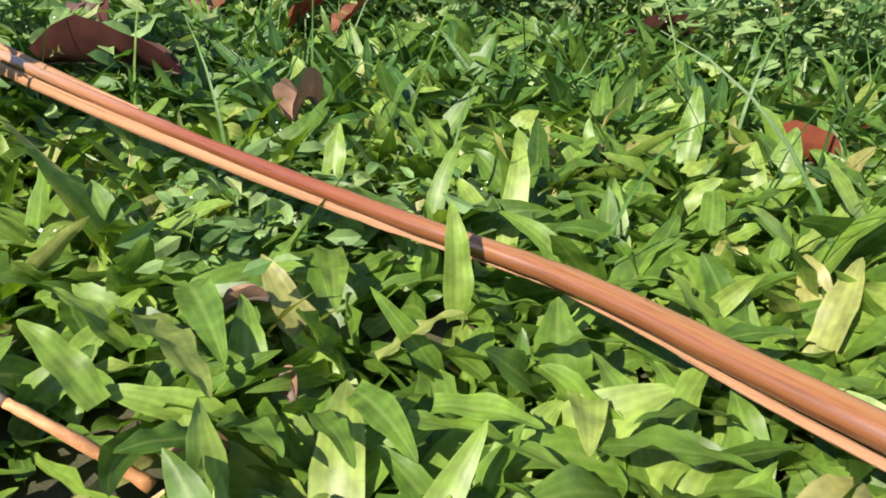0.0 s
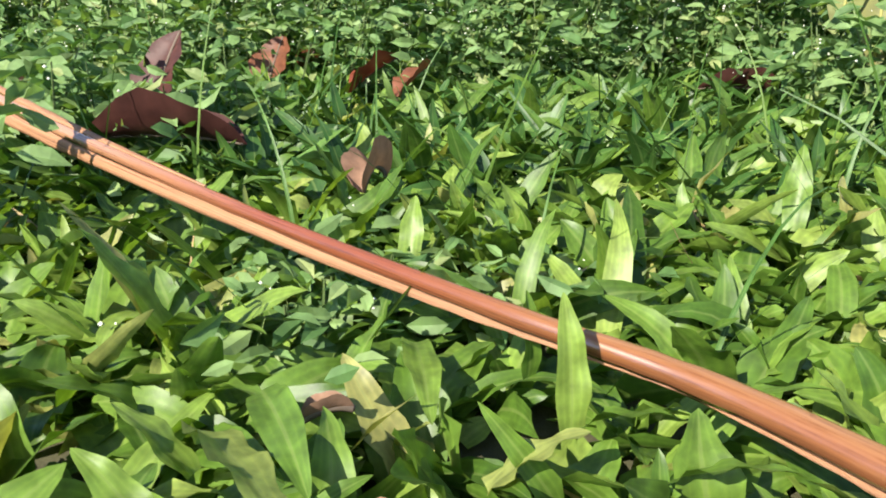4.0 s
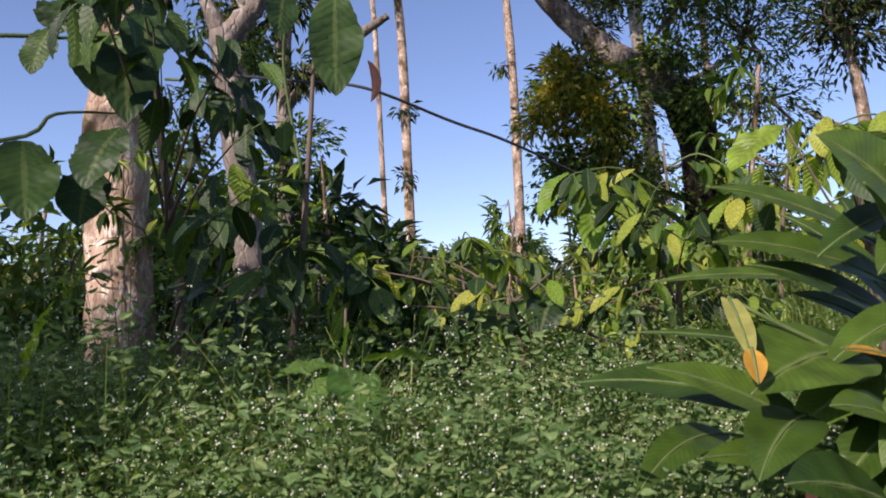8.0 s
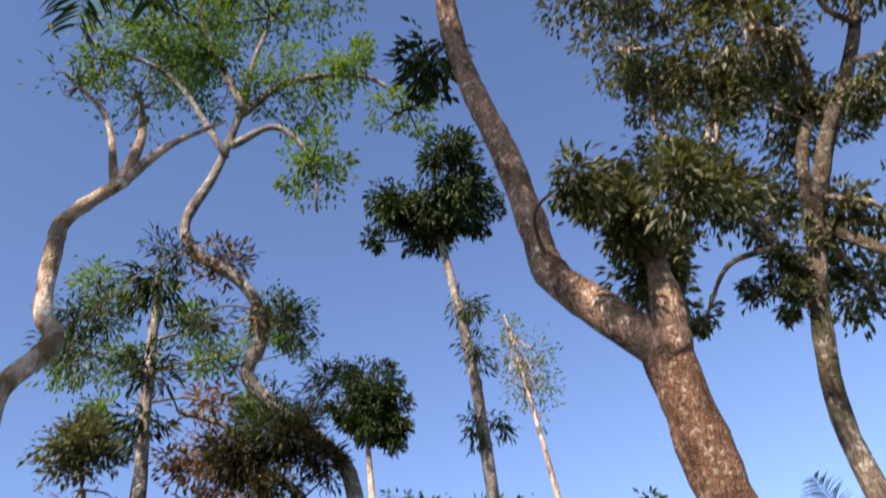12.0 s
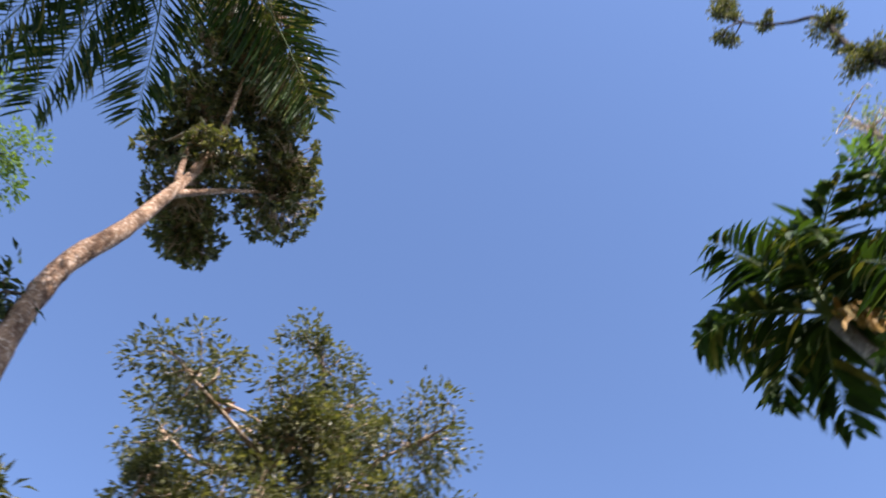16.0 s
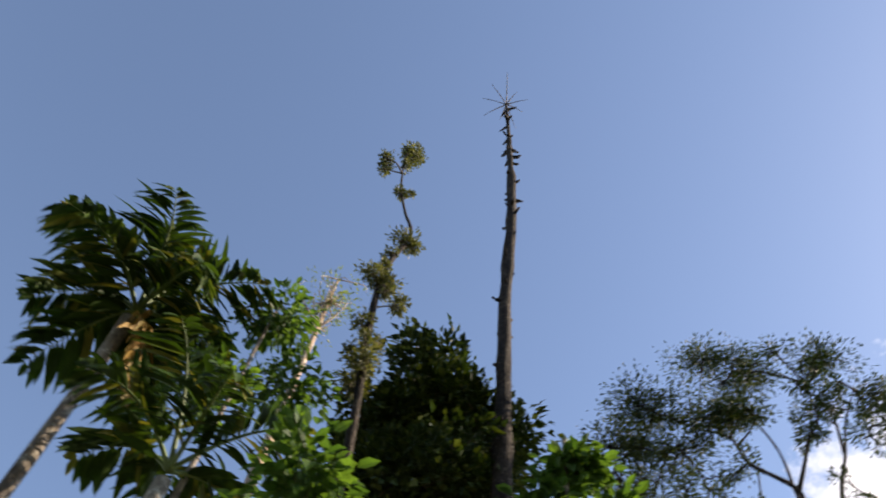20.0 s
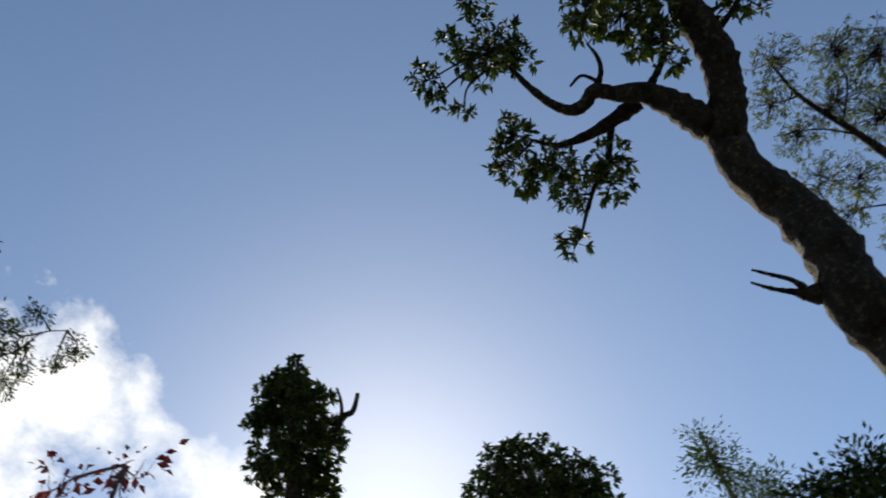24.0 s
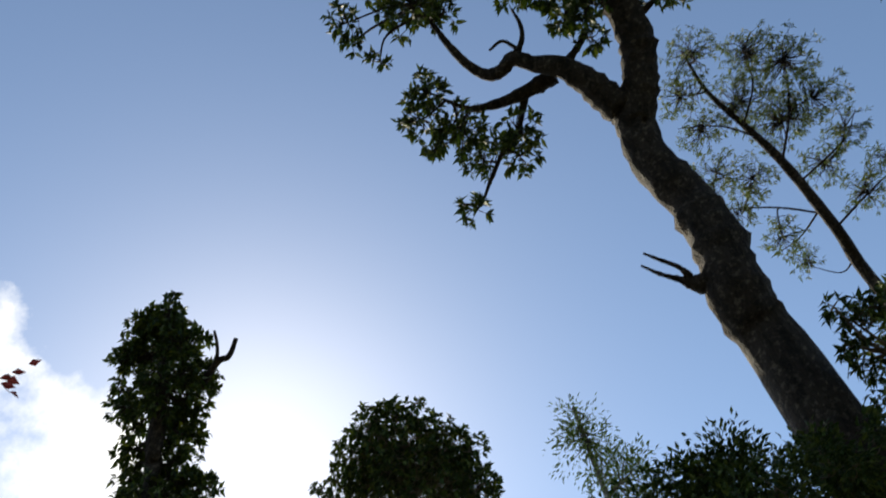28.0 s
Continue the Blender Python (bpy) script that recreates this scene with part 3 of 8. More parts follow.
def tufts(n, x0, x1, y0, y1, per, l0, l1, w, mat, name, label, seed, keep, lean=(0.1, 1.3), bend=(0.2, 2.0), segs=7, across=3):
    """Turf that grows in tufts: each throws its blades out all round, the outer ones flatter and longer."""
    r = np.random.default_rng(seed)
    x, y = x0 + (x1 - x0) * r.random(n), y0 + (y1 - y0) * r.random(n)
    k = r.integers(per[0], per[1] + 1, n)
    vigour = np.repeat(0.65 + 0.6 * r.random(n), k)
    x, y = np.repeat(x, k) + r.normal(size=k.sum()) * 0.006, np.repeat(y, k) + r.normal(size=k.sum()) * 0.006
    ok = keep(x, y)
    x, y, vigour = x[ok], y[ok], vigour[ok]
    m = len(x)
    flat = r.random(m)
    o = np.stack([x, y, ground_height(x, y)], 1)
    ln = (l0 + (l1 - l0) * r.random(m)) * vigour * (0.75 + 0.4 * flat)
    wd = w * (0.45 + 0.75 * r.random(m)) * np.sqrt(vigour)
    v = blades(o, r.random(m) * 2 * np.pi, ln, wd, lean[1] + (lean[0] - lean[1]) * flat, bend[0] + (bend[1] - bend[0]) * r.random(m) ** 1.4, r.normal(size=m) * 0.4, segs, across, "grass", 0.24, sway=r.normal(size=m) * 0.55, twist=r.normal(size=m) * 0.6, crimp=0.28, seed=seed)
    return tagged(lay(part(name, v, mat), segs, across), label, "grass", kind="stuff")


def off_stick(x, y):
    """Keeps the turf low along the fallen stalk."""
    d = np.abs((x + 0.40) * 0.407 + (y - 0.58) * 0.513) / 0.655
    bare = np.hypot((x - -0.071) / 1.6, y - 0.178) < 0.02
    return (d > 0.0075) & (np.hypot(x, y) > 0.125) & ~bare


def near_wedge(x, y):
    return off_stick(x, y) & (np.abs(x) < 0.17 + 0.75 * y)


tufts(1500, -0.75, 0.75, 0.06, 0.62, (5, 8), 0.030, 0.066, 0.0175, M_GRASS, "broad_leaf_grass", "bright green broad-bladed carpet grass in the sun", 3, near_wedge, lean=(0.15, 1.25), bend=(0.3, 2.1), segs=9, across=5)
tufts(1500, -1.0, 1.0, 0.55, 1.3, (5, 8), 0.045, 0.09, 0.0150, M_FINE, "broad_leaf_grass", "carpet grass running up to the weeds", 4, near_wedge, lean=(0.4, 1.4), bend=(0.2, 1.7), segs=6)
tufts(420, -0.8, 0.8, 0.30, 1.15, (4, 7), 0.04, 0.08, 0.0165, M_GRASS, "broad_leaf_grass", "taller tufts of bright carpet grass", 45, near_wedge, lean=(0.6, 1.45), bend=(0.2, 1.4), segs=6)
lawn(1500, -0.8, 0.8, 0.05, 0.7, 0.014, 0.032, 0.009, M_GRASS, "low_turf", "short dense turf leaves under the longer blades", seed=5, keep=near_wedge, lean=(0.0, 0.7), bend=(0.0, 0.6), segs=5, shape="grass")
lawn(520, -0.9, 0.9, 0.30, 1.3, 0.08, 0.18, 0.0032, M_FINE, "fine_grass", "thin upright stray grass stems among the turf", seed=6, keep=near_wedge, lean=(0.9, 1.5), bend=(0.1, 1.6), shape="point")
lawn(260, -0.5, 0.5, 0.08, 0.9, 0.02, 0.06, 0.003, M_STRAW, "dry_straw", "scattered bits of dry straw-coloured grass", seed=7, lean=(-0.1, 0.9), bend=(-0.3, 0.8), keep=off_stick)
lawn(14000, -7, 7, 1.2, 8, 0.08, 0.22, 0.012, M_TALL, "rough_grass", "rough green grass between the weeds", seed=8, lean=(0.5, 1.4), segs=4, keep=lambda x, y: np.abs(x) < 0.6 + 0.8 * y)
lawn(5600, -2.6, -0.25, 1.55, 3.2, 0.28, 0.56, 0.009, M_TALL, "tall_grass", "tall bright grass among the weeds", seed=31, lean=(0.9, 1.5), bend=(0.2, 1.4), segs=5, keep=lambda x, y: np.abs(x) < 0.5 + 0.8 * y, shape="point")
lawn(2600, 0.0, 2.4, 1.9, 3.6, 0.25, 0.50, 0.010, M_TALL, "tall_grass", "tall bright grass round the coffee shrubs", seed=32, lean=(0.9, 1.5), bend=(0.2, 1.4), segs=5, shape="point")
lawn(2200, 0.8, 2.1, 2.1, 3.1, 0.50, 0.80, 0.009, M_TALL, "tall_grass", "tall sunlit grass below the coffee leaves", seed=35, lean=(1.1, 1.55), bend=(0.2, 1.1), segs=6, shape="point")
lawn(15000, -7, 7, -6.5, 6.0, 0.06, 0.15, 0.013, M_FINE, "rough_grass", "rough green grass of the clearing", seed=33, lean=(0.2, 1.3), segs=3, keep=lambda x, y: (np.abs(x) > 0.15 + 0.78 * y) & (np.hypot(x, y) > 0.16))
lawn(6000, -2.0, 2.0, -1.6, 0.9, 0.04, 0.09, 0.0125, M_GRASS, "broad_leaf_grass", "broad-bladed carpet grass round the spot", seed=34, lean=(0.1, 1.2), segs=4, keep=lambda x, y: (np.abs(x) > 0.15 + 0.75 * y) & (np.hypot(x, y) > 0.16))
lawn(9000, -9, 9, -10, 0.0, 0.08, 0.20, 0.014, M_FINE, "rough_grass", "rough green lawn round the trees", seed=9, lean=(0.3, 1.4), segs=3, keep=lambda x, y: np.hypot(x, y) > 0.35)

# ---- fallen stalk and twigs in the grass ----


def stick_material():
    m, n, l, bsdf, out = base_material("dry_stalk")
    uv = n.new("ShaderNodeUVMap")
    sep = n.new("ShaderNodeSeparateXYZ")
    l.new(uv.outputs[0], sep.inputs[0])
    mp = n.new("ShaderNodeMapping")
    mp.inputs["Scale"].default_value = (1.5, 10, 1)
    l.new(uv.outputs[0], mp.inputs["Vector"])
    fib = noise_node(n, l, mp.outputs[0], 3.0, 8.0, 0.7)
    co = n.new("ShaderNodeTexCoord")
    spots = noise_node(n, l, co.outputs["Object"], 45.0, 6.0, 0.7)
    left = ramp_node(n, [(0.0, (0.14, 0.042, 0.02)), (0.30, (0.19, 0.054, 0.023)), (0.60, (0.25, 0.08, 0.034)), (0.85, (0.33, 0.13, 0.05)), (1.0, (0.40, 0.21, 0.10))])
    # Brown rind tones; the sunlit upper face is put into the lighter stops.
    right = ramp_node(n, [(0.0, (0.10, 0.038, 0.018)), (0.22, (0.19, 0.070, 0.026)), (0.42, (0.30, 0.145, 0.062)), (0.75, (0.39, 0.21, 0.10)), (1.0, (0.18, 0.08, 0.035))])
    half = ramp_node(n, [(0.50, (0, 0, 0)), (0.62, (1, 1, 1))])
    q4 = n.new("ShaderNodeMath")
    q4.operation = "MULTIPLY"
    q4.inputs[1].default_value = 0.25
    l.new(sep.outputs["X"], q4.inputs[0])
    l.new(q4.outputs[0], half.inputs["Fac"])
    j = n.new("ShaderNodeMath")
    j.operation = "MULTIPLY_ADD"
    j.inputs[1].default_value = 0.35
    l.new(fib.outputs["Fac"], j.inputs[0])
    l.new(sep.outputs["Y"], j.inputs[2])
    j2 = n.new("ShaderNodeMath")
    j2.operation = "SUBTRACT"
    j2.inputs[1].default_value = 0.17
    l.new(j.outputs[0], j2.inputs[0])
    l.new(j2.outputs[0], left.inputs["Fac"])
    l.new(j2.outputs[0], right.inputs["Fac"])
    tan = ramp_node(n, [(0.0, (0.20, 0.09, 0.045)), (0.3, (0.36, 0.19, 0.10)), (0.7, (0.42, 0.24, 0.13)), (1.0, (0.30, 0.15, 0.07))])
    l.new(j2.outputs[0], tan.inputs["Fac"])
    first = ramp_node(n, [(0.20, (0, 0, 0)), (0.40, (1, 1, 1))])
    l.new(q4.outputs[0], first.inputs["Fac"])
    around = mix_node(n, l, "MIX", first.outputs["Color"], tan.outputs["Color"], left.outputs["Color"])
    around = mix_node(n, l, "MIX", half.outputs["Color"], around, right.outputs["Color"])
    streak = ramp_node(n, [(0.38, (0.35, 0.28, 0.25)), (0.46, (0.95, 0.95, 0.95)), (0.7, (1.12, 1.12, 1.12))])
    l.new(fib.outputs["Fac"], streak.inputs["Fac"])
    ease = n.new("ShaderNodeMath")
    ease.operation = "MULTIPLY_ADD"
    ease.inputs[1].default_value, ease.inputs[2].default_value = -0.55, 0.85
    l.new(half.outputs["Color"], ease.inputs[0])
    col = mix_node(n, l, "MULTIPLY", ease.outputs[0], around, streak.outputs["Color"])
    dark = ramp_node(n, [(0.62, (1, 1, 1)), (0.72, (0.35, 0.28, 0.25))])
    l.new(spots.outputs["Fac"], dark.inputs["Fac"])
    l.new(mix_node(n, l, "MULTIPLY", 1.0, col, dark.outputs["Color"]), bsdf.inputs["Base Color"])
    bsdf.inputs["Roughness"].default_value = 0.22
    bsdf.inputs["Specular IOR Level"].default_value = 0.95
    bp = n.new("ShaderNodeBump")
    bp.inputs["Strength"].default_value, bp.inputs["Distance"].default_value = 0.08, 0.0012
    l.new(fib.outputs["Fac"], bp.inputs["Height"])
    l.new(bp.outputs["Normal"], bsdf.inputs["Normal"])
    return m


M_STICK = stick_material()


def stalk(rows, open_at, lip, mat, name, parent):
    """A dry channelled stalk: a rounded back that curls over an open gutter with thin lips, along rows of (x, y, z, radius)."""
    p = spline(rows, 10)
    c, r = p[:, :3], p[:, 3]
    tan = np.gradient(c, axis=0)
    tan /= np.linalg.norm(tan, axis=1)[:, None]
    side = np.cross(tan, (0, 0, 1.0))
    side /= np.linalg.norm(side, axis=1)[:, None]
    up = np.cross(side, tan)
    n, outer = len(c), np.linspace(-0.30, 1.28, 15) * np.pi
    lo = np.random.default_rng(2)
    v, uvs = [], []
    for i in range(n):
        s = i / (n - 1)
        gap = open_at(s)
        ang = np.linspace(-0.22 * np.pi - 0.0 * gap, (1.62 - 0.5 * gap) * np.pi, 17)
        wob = 1 + 0.035 * np.sin(ang * 3 + 9 * s) + 0.02 * lo.normal()
        ring = [c[i] + r[i] * wob[q] * (np.cos(g) * side[i] + np.sin(g) * up[i]) for q, g in enumerate(ang)]
        last = ring[-1] + r[i] * lip * (0.6 + 0.4 * gap) * (0.75 * side[i] * np.cos(ang[-1]) - 0.35 * up[i])
        inner = [c[i] + r[i] * 0.72 * (np.cos(g) * side[i] + np.sin(g) * up[i]) for g in ang[::-1]]
        row = ring + [last] + inner
        v += row
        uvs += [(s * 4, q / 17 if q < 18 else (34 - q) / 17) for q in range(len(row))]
    k = len(row)
    f = [[i * k + q, i * k + (q + 1) % k, (i + 1) * k + (q + 1) % k, (i + 1) * k + q] for i in range(n - 1) for q in range(k)]
    f += [list(range(k))[::-1], [(n - 1) * k + q for q in range(k)]]
    ob = part(name, (v, f), mat, parent)
    layer = ob.data.uv_layers.new(name="along")
    for lp in ob.data.loops:
        layer.data[lp.index].uv = uvs[lp.vertex_index]
    return ob


def strip(rows, fall, mat, name, label, uv_from=0.0):
    """A split strip of rind along rows of (x, y, z, half width), thin, its face turned by fall and its edges rolled."""
    p = spline(rows, 10)
    c, w = p[:, :3], p[:, 3]
    tan = np.gradient(c, axis=0)
    tan /= np.linalg.norm(tan, axis=1)[:, None]
    side = np.cross(tan, (0, 0, 1.0))
    side /= np.linalg.norm(side, axis=1)[:, None]
    up = np.cross(side, tan)
    v, uvs, lo = [], [], np.random.default_rng(5)
    for i in range(len(c)):
        s = i / (len(c) - 1)
        a = fall + 0.35 * math.sin(5 * s)
        d, o = math.cos(a) * side[i] - math.sin(a) * up[i], math.sin(a) * side[i] + math.cos(a) * up[i]
        u = np.linspace(-1, 1, 7)
        lift = 0.35 * u * u + 0.06 * np.sin(9 * s + 4 * u)
        edge_w = 1 + 0.06 * lo.normal()
        ring = [c[i] + w[i] * edge_w * (q * d - h * o) for q, h in zip(u, lift)]
        back = [c[i] + w[i] * edge_w * (q * d - h * o) - 0.0011 * o for q, h in zip(u[::-1], lift[::-1])]
        v += ring + back
        uvs += [(uv_from + s * 2, q / 7) for q in range(7)] + [(uv_from + s * 2, (6 - q) / 7) for q in range(7)]
    k = 14
    f = [[i * k + q, i * k + (q + 1) % k, (i + 1) * k + (q + 1) % k, (i + 1) * k + q] for i in range(len(c) - 1) for q in range(k)]
    f += [list(range(k))[::-1], [(len(c) - 1) * k + q for q in range(k)]]
    ob = part(name, (v, f), mat, fallen, label)
    layer = ob.data.uv_layers.new(name="along")
    for lp in ob.data.loops:
        layer.data[lp.index].uv = uvs[lp.vertex_index]


def rind_material():
    m, n, l, bsdf, out = base_material("tan_rind")
    uv = n.new("ShaderNodeUVMap")
    mp = n.new("ShaderNodeMapping")
    mp.inputs["Scale"].default_value = (1.2, 6, 1)
    l.new(uv.outputs[0], mp.inputs["Vector"])
    fib = noise_node(n, l, mp.outputs[0], 3.0, 8.0, 0.7)
    r = ramp_node(n, [(0.36, (0.09, 0.035, 0.018)), (0.46, (0.30, 0.14, 0.065)), (0.7, (0.44, 0.25, 0.13))])
    l.new(fib.outputs["Fac"], r.inputs["Fac"])
    l.new(r.outputs["Color"], bsdf.inputs["Base Color"])
    bsdf.inputs["Roughness"].default_value = 0.55
    bp = n.new("ShaderNodeBump")
    bp.inputs["Strength"].default_value, bp.inputs["Distance"].default_value = 0.6, 0.001
    l.new(fib.outputs["Fac"], bp.inputs["Height"])
    l.new(bp.outputs["Normal"], bsdf.inputs["Normal"])
    return m


M_RIND = rind_material()
fallen = thing("fallen_palm_stalk", "reddish brown dry palm stalk lying across the grass", "stalk")
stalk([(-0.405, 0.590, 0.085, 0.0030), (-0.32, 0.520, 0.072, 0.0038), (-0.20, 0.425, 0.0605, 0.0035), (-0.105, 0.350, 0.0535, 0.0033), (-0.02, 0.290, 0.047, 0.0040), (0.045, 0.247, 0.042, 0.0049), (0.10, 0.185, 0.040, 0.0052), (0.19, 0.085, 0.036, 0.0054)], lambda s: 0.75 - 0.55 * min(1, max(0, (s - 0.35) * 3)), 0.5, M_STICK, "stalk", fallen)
strip([(-0.410, 0.585, 0.0795, 0.0036), (-0.324, 0.515, 0.0660, 0.0042), (-0.203, 0.421, 0.0548, 0.0036), (-0.107, 0.347, 0.0490, 0.0028), (-0.030, 0.294, 0.0445, 0.0026), (0.024, 0.260, 0.0410, 0.0016), (0.05, 0.240, 0.0385, 0.0005)], 1.15, M_RIND, "split_strip", "tan fibrous split strip of rind")
strip([(-0.405, 0.592, 0.0915, 0.0018), (-0.32, 0.524, 0.0780, 0.0024), (-0.24, 0.460, 0.0690, 0.0018), (-0.16, 0.396, 0.0610, 0.0008)], 0.2, M_RIND, "upper_edge", "thin curled upper edge", 3.0)
strip([(0.040, 0.250, 0.0378, 0.0005), (0.066, 0.222, 0.0362, 0.0012), (0.096, 0.184, 0.0346, 0.0016), (0.186, 0.083, 0.0308, 0.0019)], 0.75, M_RIND, "lower_lip", "pale thin lip under the stalk", 5.0)

twig = thing("fallen_twig", "thin orange-brown dry twig lying in the grass", "twig")
part("stem", tube([(-0.1149, 0.1719, 0.0360, 0.0016), (-0.1015, 0.1696, 0.0300, 0.0018), (-0.0911, 0.1703, 0.0220, 0.0020), (-0.0787, 0.1704, 0.0120, 0.0020)], 8, 6, 0.1), plain_material("orange_twig", (0.28, 0.11, 0.04), (0.55, 0.28, 0.12), 200.0, 0.6), twig)
part("tip", tube([(-0.1189, 0.1739, 0.0370, 0.0024), (-0.1149, 0.1719, 0.0360, 0.0017)], 8, 3, 0.2), M_TWIG, twig, "dark frayed tip")


def dead_leaf(at, az, length, width, rise, bend, roll, curl, label, mat=None, name="fallen_leaf"):
    mat = mat or M_DEAD
    root = thing(name, label, "leaf", at, "fallen leaves")
    part("blade", blades((0, 0, 0), az, length, width, rise, bend, roll, 14, 9, "oval", 0.12, 6, 0.03, curl, crimp=0.12, seed=int(1e4 * abs(at[0]))), mat, root)
    spine = blades((0, 0, 0.0006), az, length * 0.98, 0.0012, rise, bend, roll, 12, 2, "strap", 0)
    mid = spine[0].reshape(-1, 2, 3).mean(1)
    part("midrib", tube([(*q, 0.0006 + 0.0006 * (1 - i / 12)) for i, q in enumerate(mid[::3])], 5, 3), M_TWIG, root)
    return root


M_DEAD_PALE = leaf_material("pale_dead_leaf", [(0.0, (0.17, 0.085, 0.06)), (1.0, (0.30, 0.18, 0.12))], 0.65, 0.12, 80.0, 0.6, thin=(1.1, 0.9, 0.6), gloss=0.15)
M_DEAD_RED = leaf_material("red_brown_dead_leaf", [(0.0, (0.14, 0.032, 0.018)), (1.0, (0.20, 0.055, 0.03))], 0.4, 0.12, 60.0, 0.4, thin=(1.3, 0.8, 0.6))
M_DEAD_DARK = leaf_material("dark_dead_leaf", [(0.0, (0.05, 0.018, 0.015)), (1.0, (0.10, 0.04, 0.032))], 0.5, 0.06, 60.0, 0.4, thin=(1.2, 0.8, 0.6), gloss=0.2)
dead_leaf((-0.315, 0.685, 0.035), 0.5, 0.088, 0.050, 1.2, 0.3, 0.0, 0.25, "upright purple-brown dead leaf behind the stalk", M_DEAD_DARK)
dead_leaf((-0.325, 0.600, 0.040), 1.55, 0.120, 0.056, 0.12, 0.30, 0.25, 0.9, "glossy dark brown curled dead leaf by the stalk", M_DEAD_DARK)
dead_leaf((-0.103, 0.505, 0.03), 0.3, 0.042, 0.026, 1.1, 2.3, 0.4, 1.2, "pale pinkish brown crumpled dead leaf in the grass", M_DEAD_PALE)
dead_leaf((0.248, 0.490, 0.016), -1.2, 0.050, 0.032, 0.45, 1.1, -0.35, 1.3, "red-brown cupped dead leaf with a curled rim", M_DEAD_RED)
dead_leaf((0.285, 0.565, 0.018), 1.2, 0.04, 0.022, 0.2, 0.5, 0.5, 0.6, "red-brown dead leaf lying in the turf", M_DEAD_RED)
dead_leaf((-0.305, 1.0, 0.02), 0.3, 0.08, 0.055, 1.1, 0.3, 0.1, 0.3, "brown dead leaf standing upright in the grass")
dead_leaf((-0.19, 0.92, 0.03), 0.9, 0.08, 0.055, 0.7, 0.4, 0.4, 0.4, "reddish brown dead leaf on the grass", M_DEAD_RED)
dead_leaf((-0.13, 0.885, 0.03), 0.6, 0.07, 0.04, 0.8, 0.6, 0.4, 0.4, "small brown dead leaf on the grass")
dead_leaf((0.20, 0.955, 0.04), 1.4, 0.11, 0.045, 0.1, 0.4, 0.5, 0.6, "dark brown dead leaf under the weeds", M_DEAD_DARK)
dead_leaf((-0.68, 0.94, 0.03), 1.4, 0.10, 0.05, 0.2, 0.3, 0.4, 0.5, "tan dead leaf at the edge of the weeds", M_DEAD_PALE)
dead_leaf((-0.345, 0.42, 0.02), -0.2, 0.055, 0.035, 0.8, 0.7, 0.3, 0.7, "red-brown dead leaf in the turf", M_DEAD_RED)
dead_leaf((-0.0735, 0.170, 0.020), 1.0, 0.017, 0.010, 0.4, 1.2, 0.3, 1.2, "torn tan dead leaf on bare soil", M_DEAD_PALE)
dead_leaf((-0.0790, 0.243, 0.028), 1.1, 0.018, 0.008, 0.5, 1.0, 0.3, 1.2, "crumpled pinkish dead leaf fragment", M_DEAD_PALE)
dead_leaf((-0.0460, 0.201, 0.020), -0.5, 0.014, 0.007, 0.7, 1.0, 0.3, 1.2, "crumpled pinkish dead leaf fragment", M_DEAD_PALE)
dead_leaf((-0.30, 1.16, 0.02), 2.4, 0.07, 0.035, 0.9, 0.3, 0.2, 0.5, "brown dead leaf below the weeds")
dead_leaf((0.068, 0.195, 0.012), 2.2, 0.026, 0.007, 0.3, 0.3, 0.2, 0.6, "tan dry leaf strip under the stalk", M_DEAD_PALE)

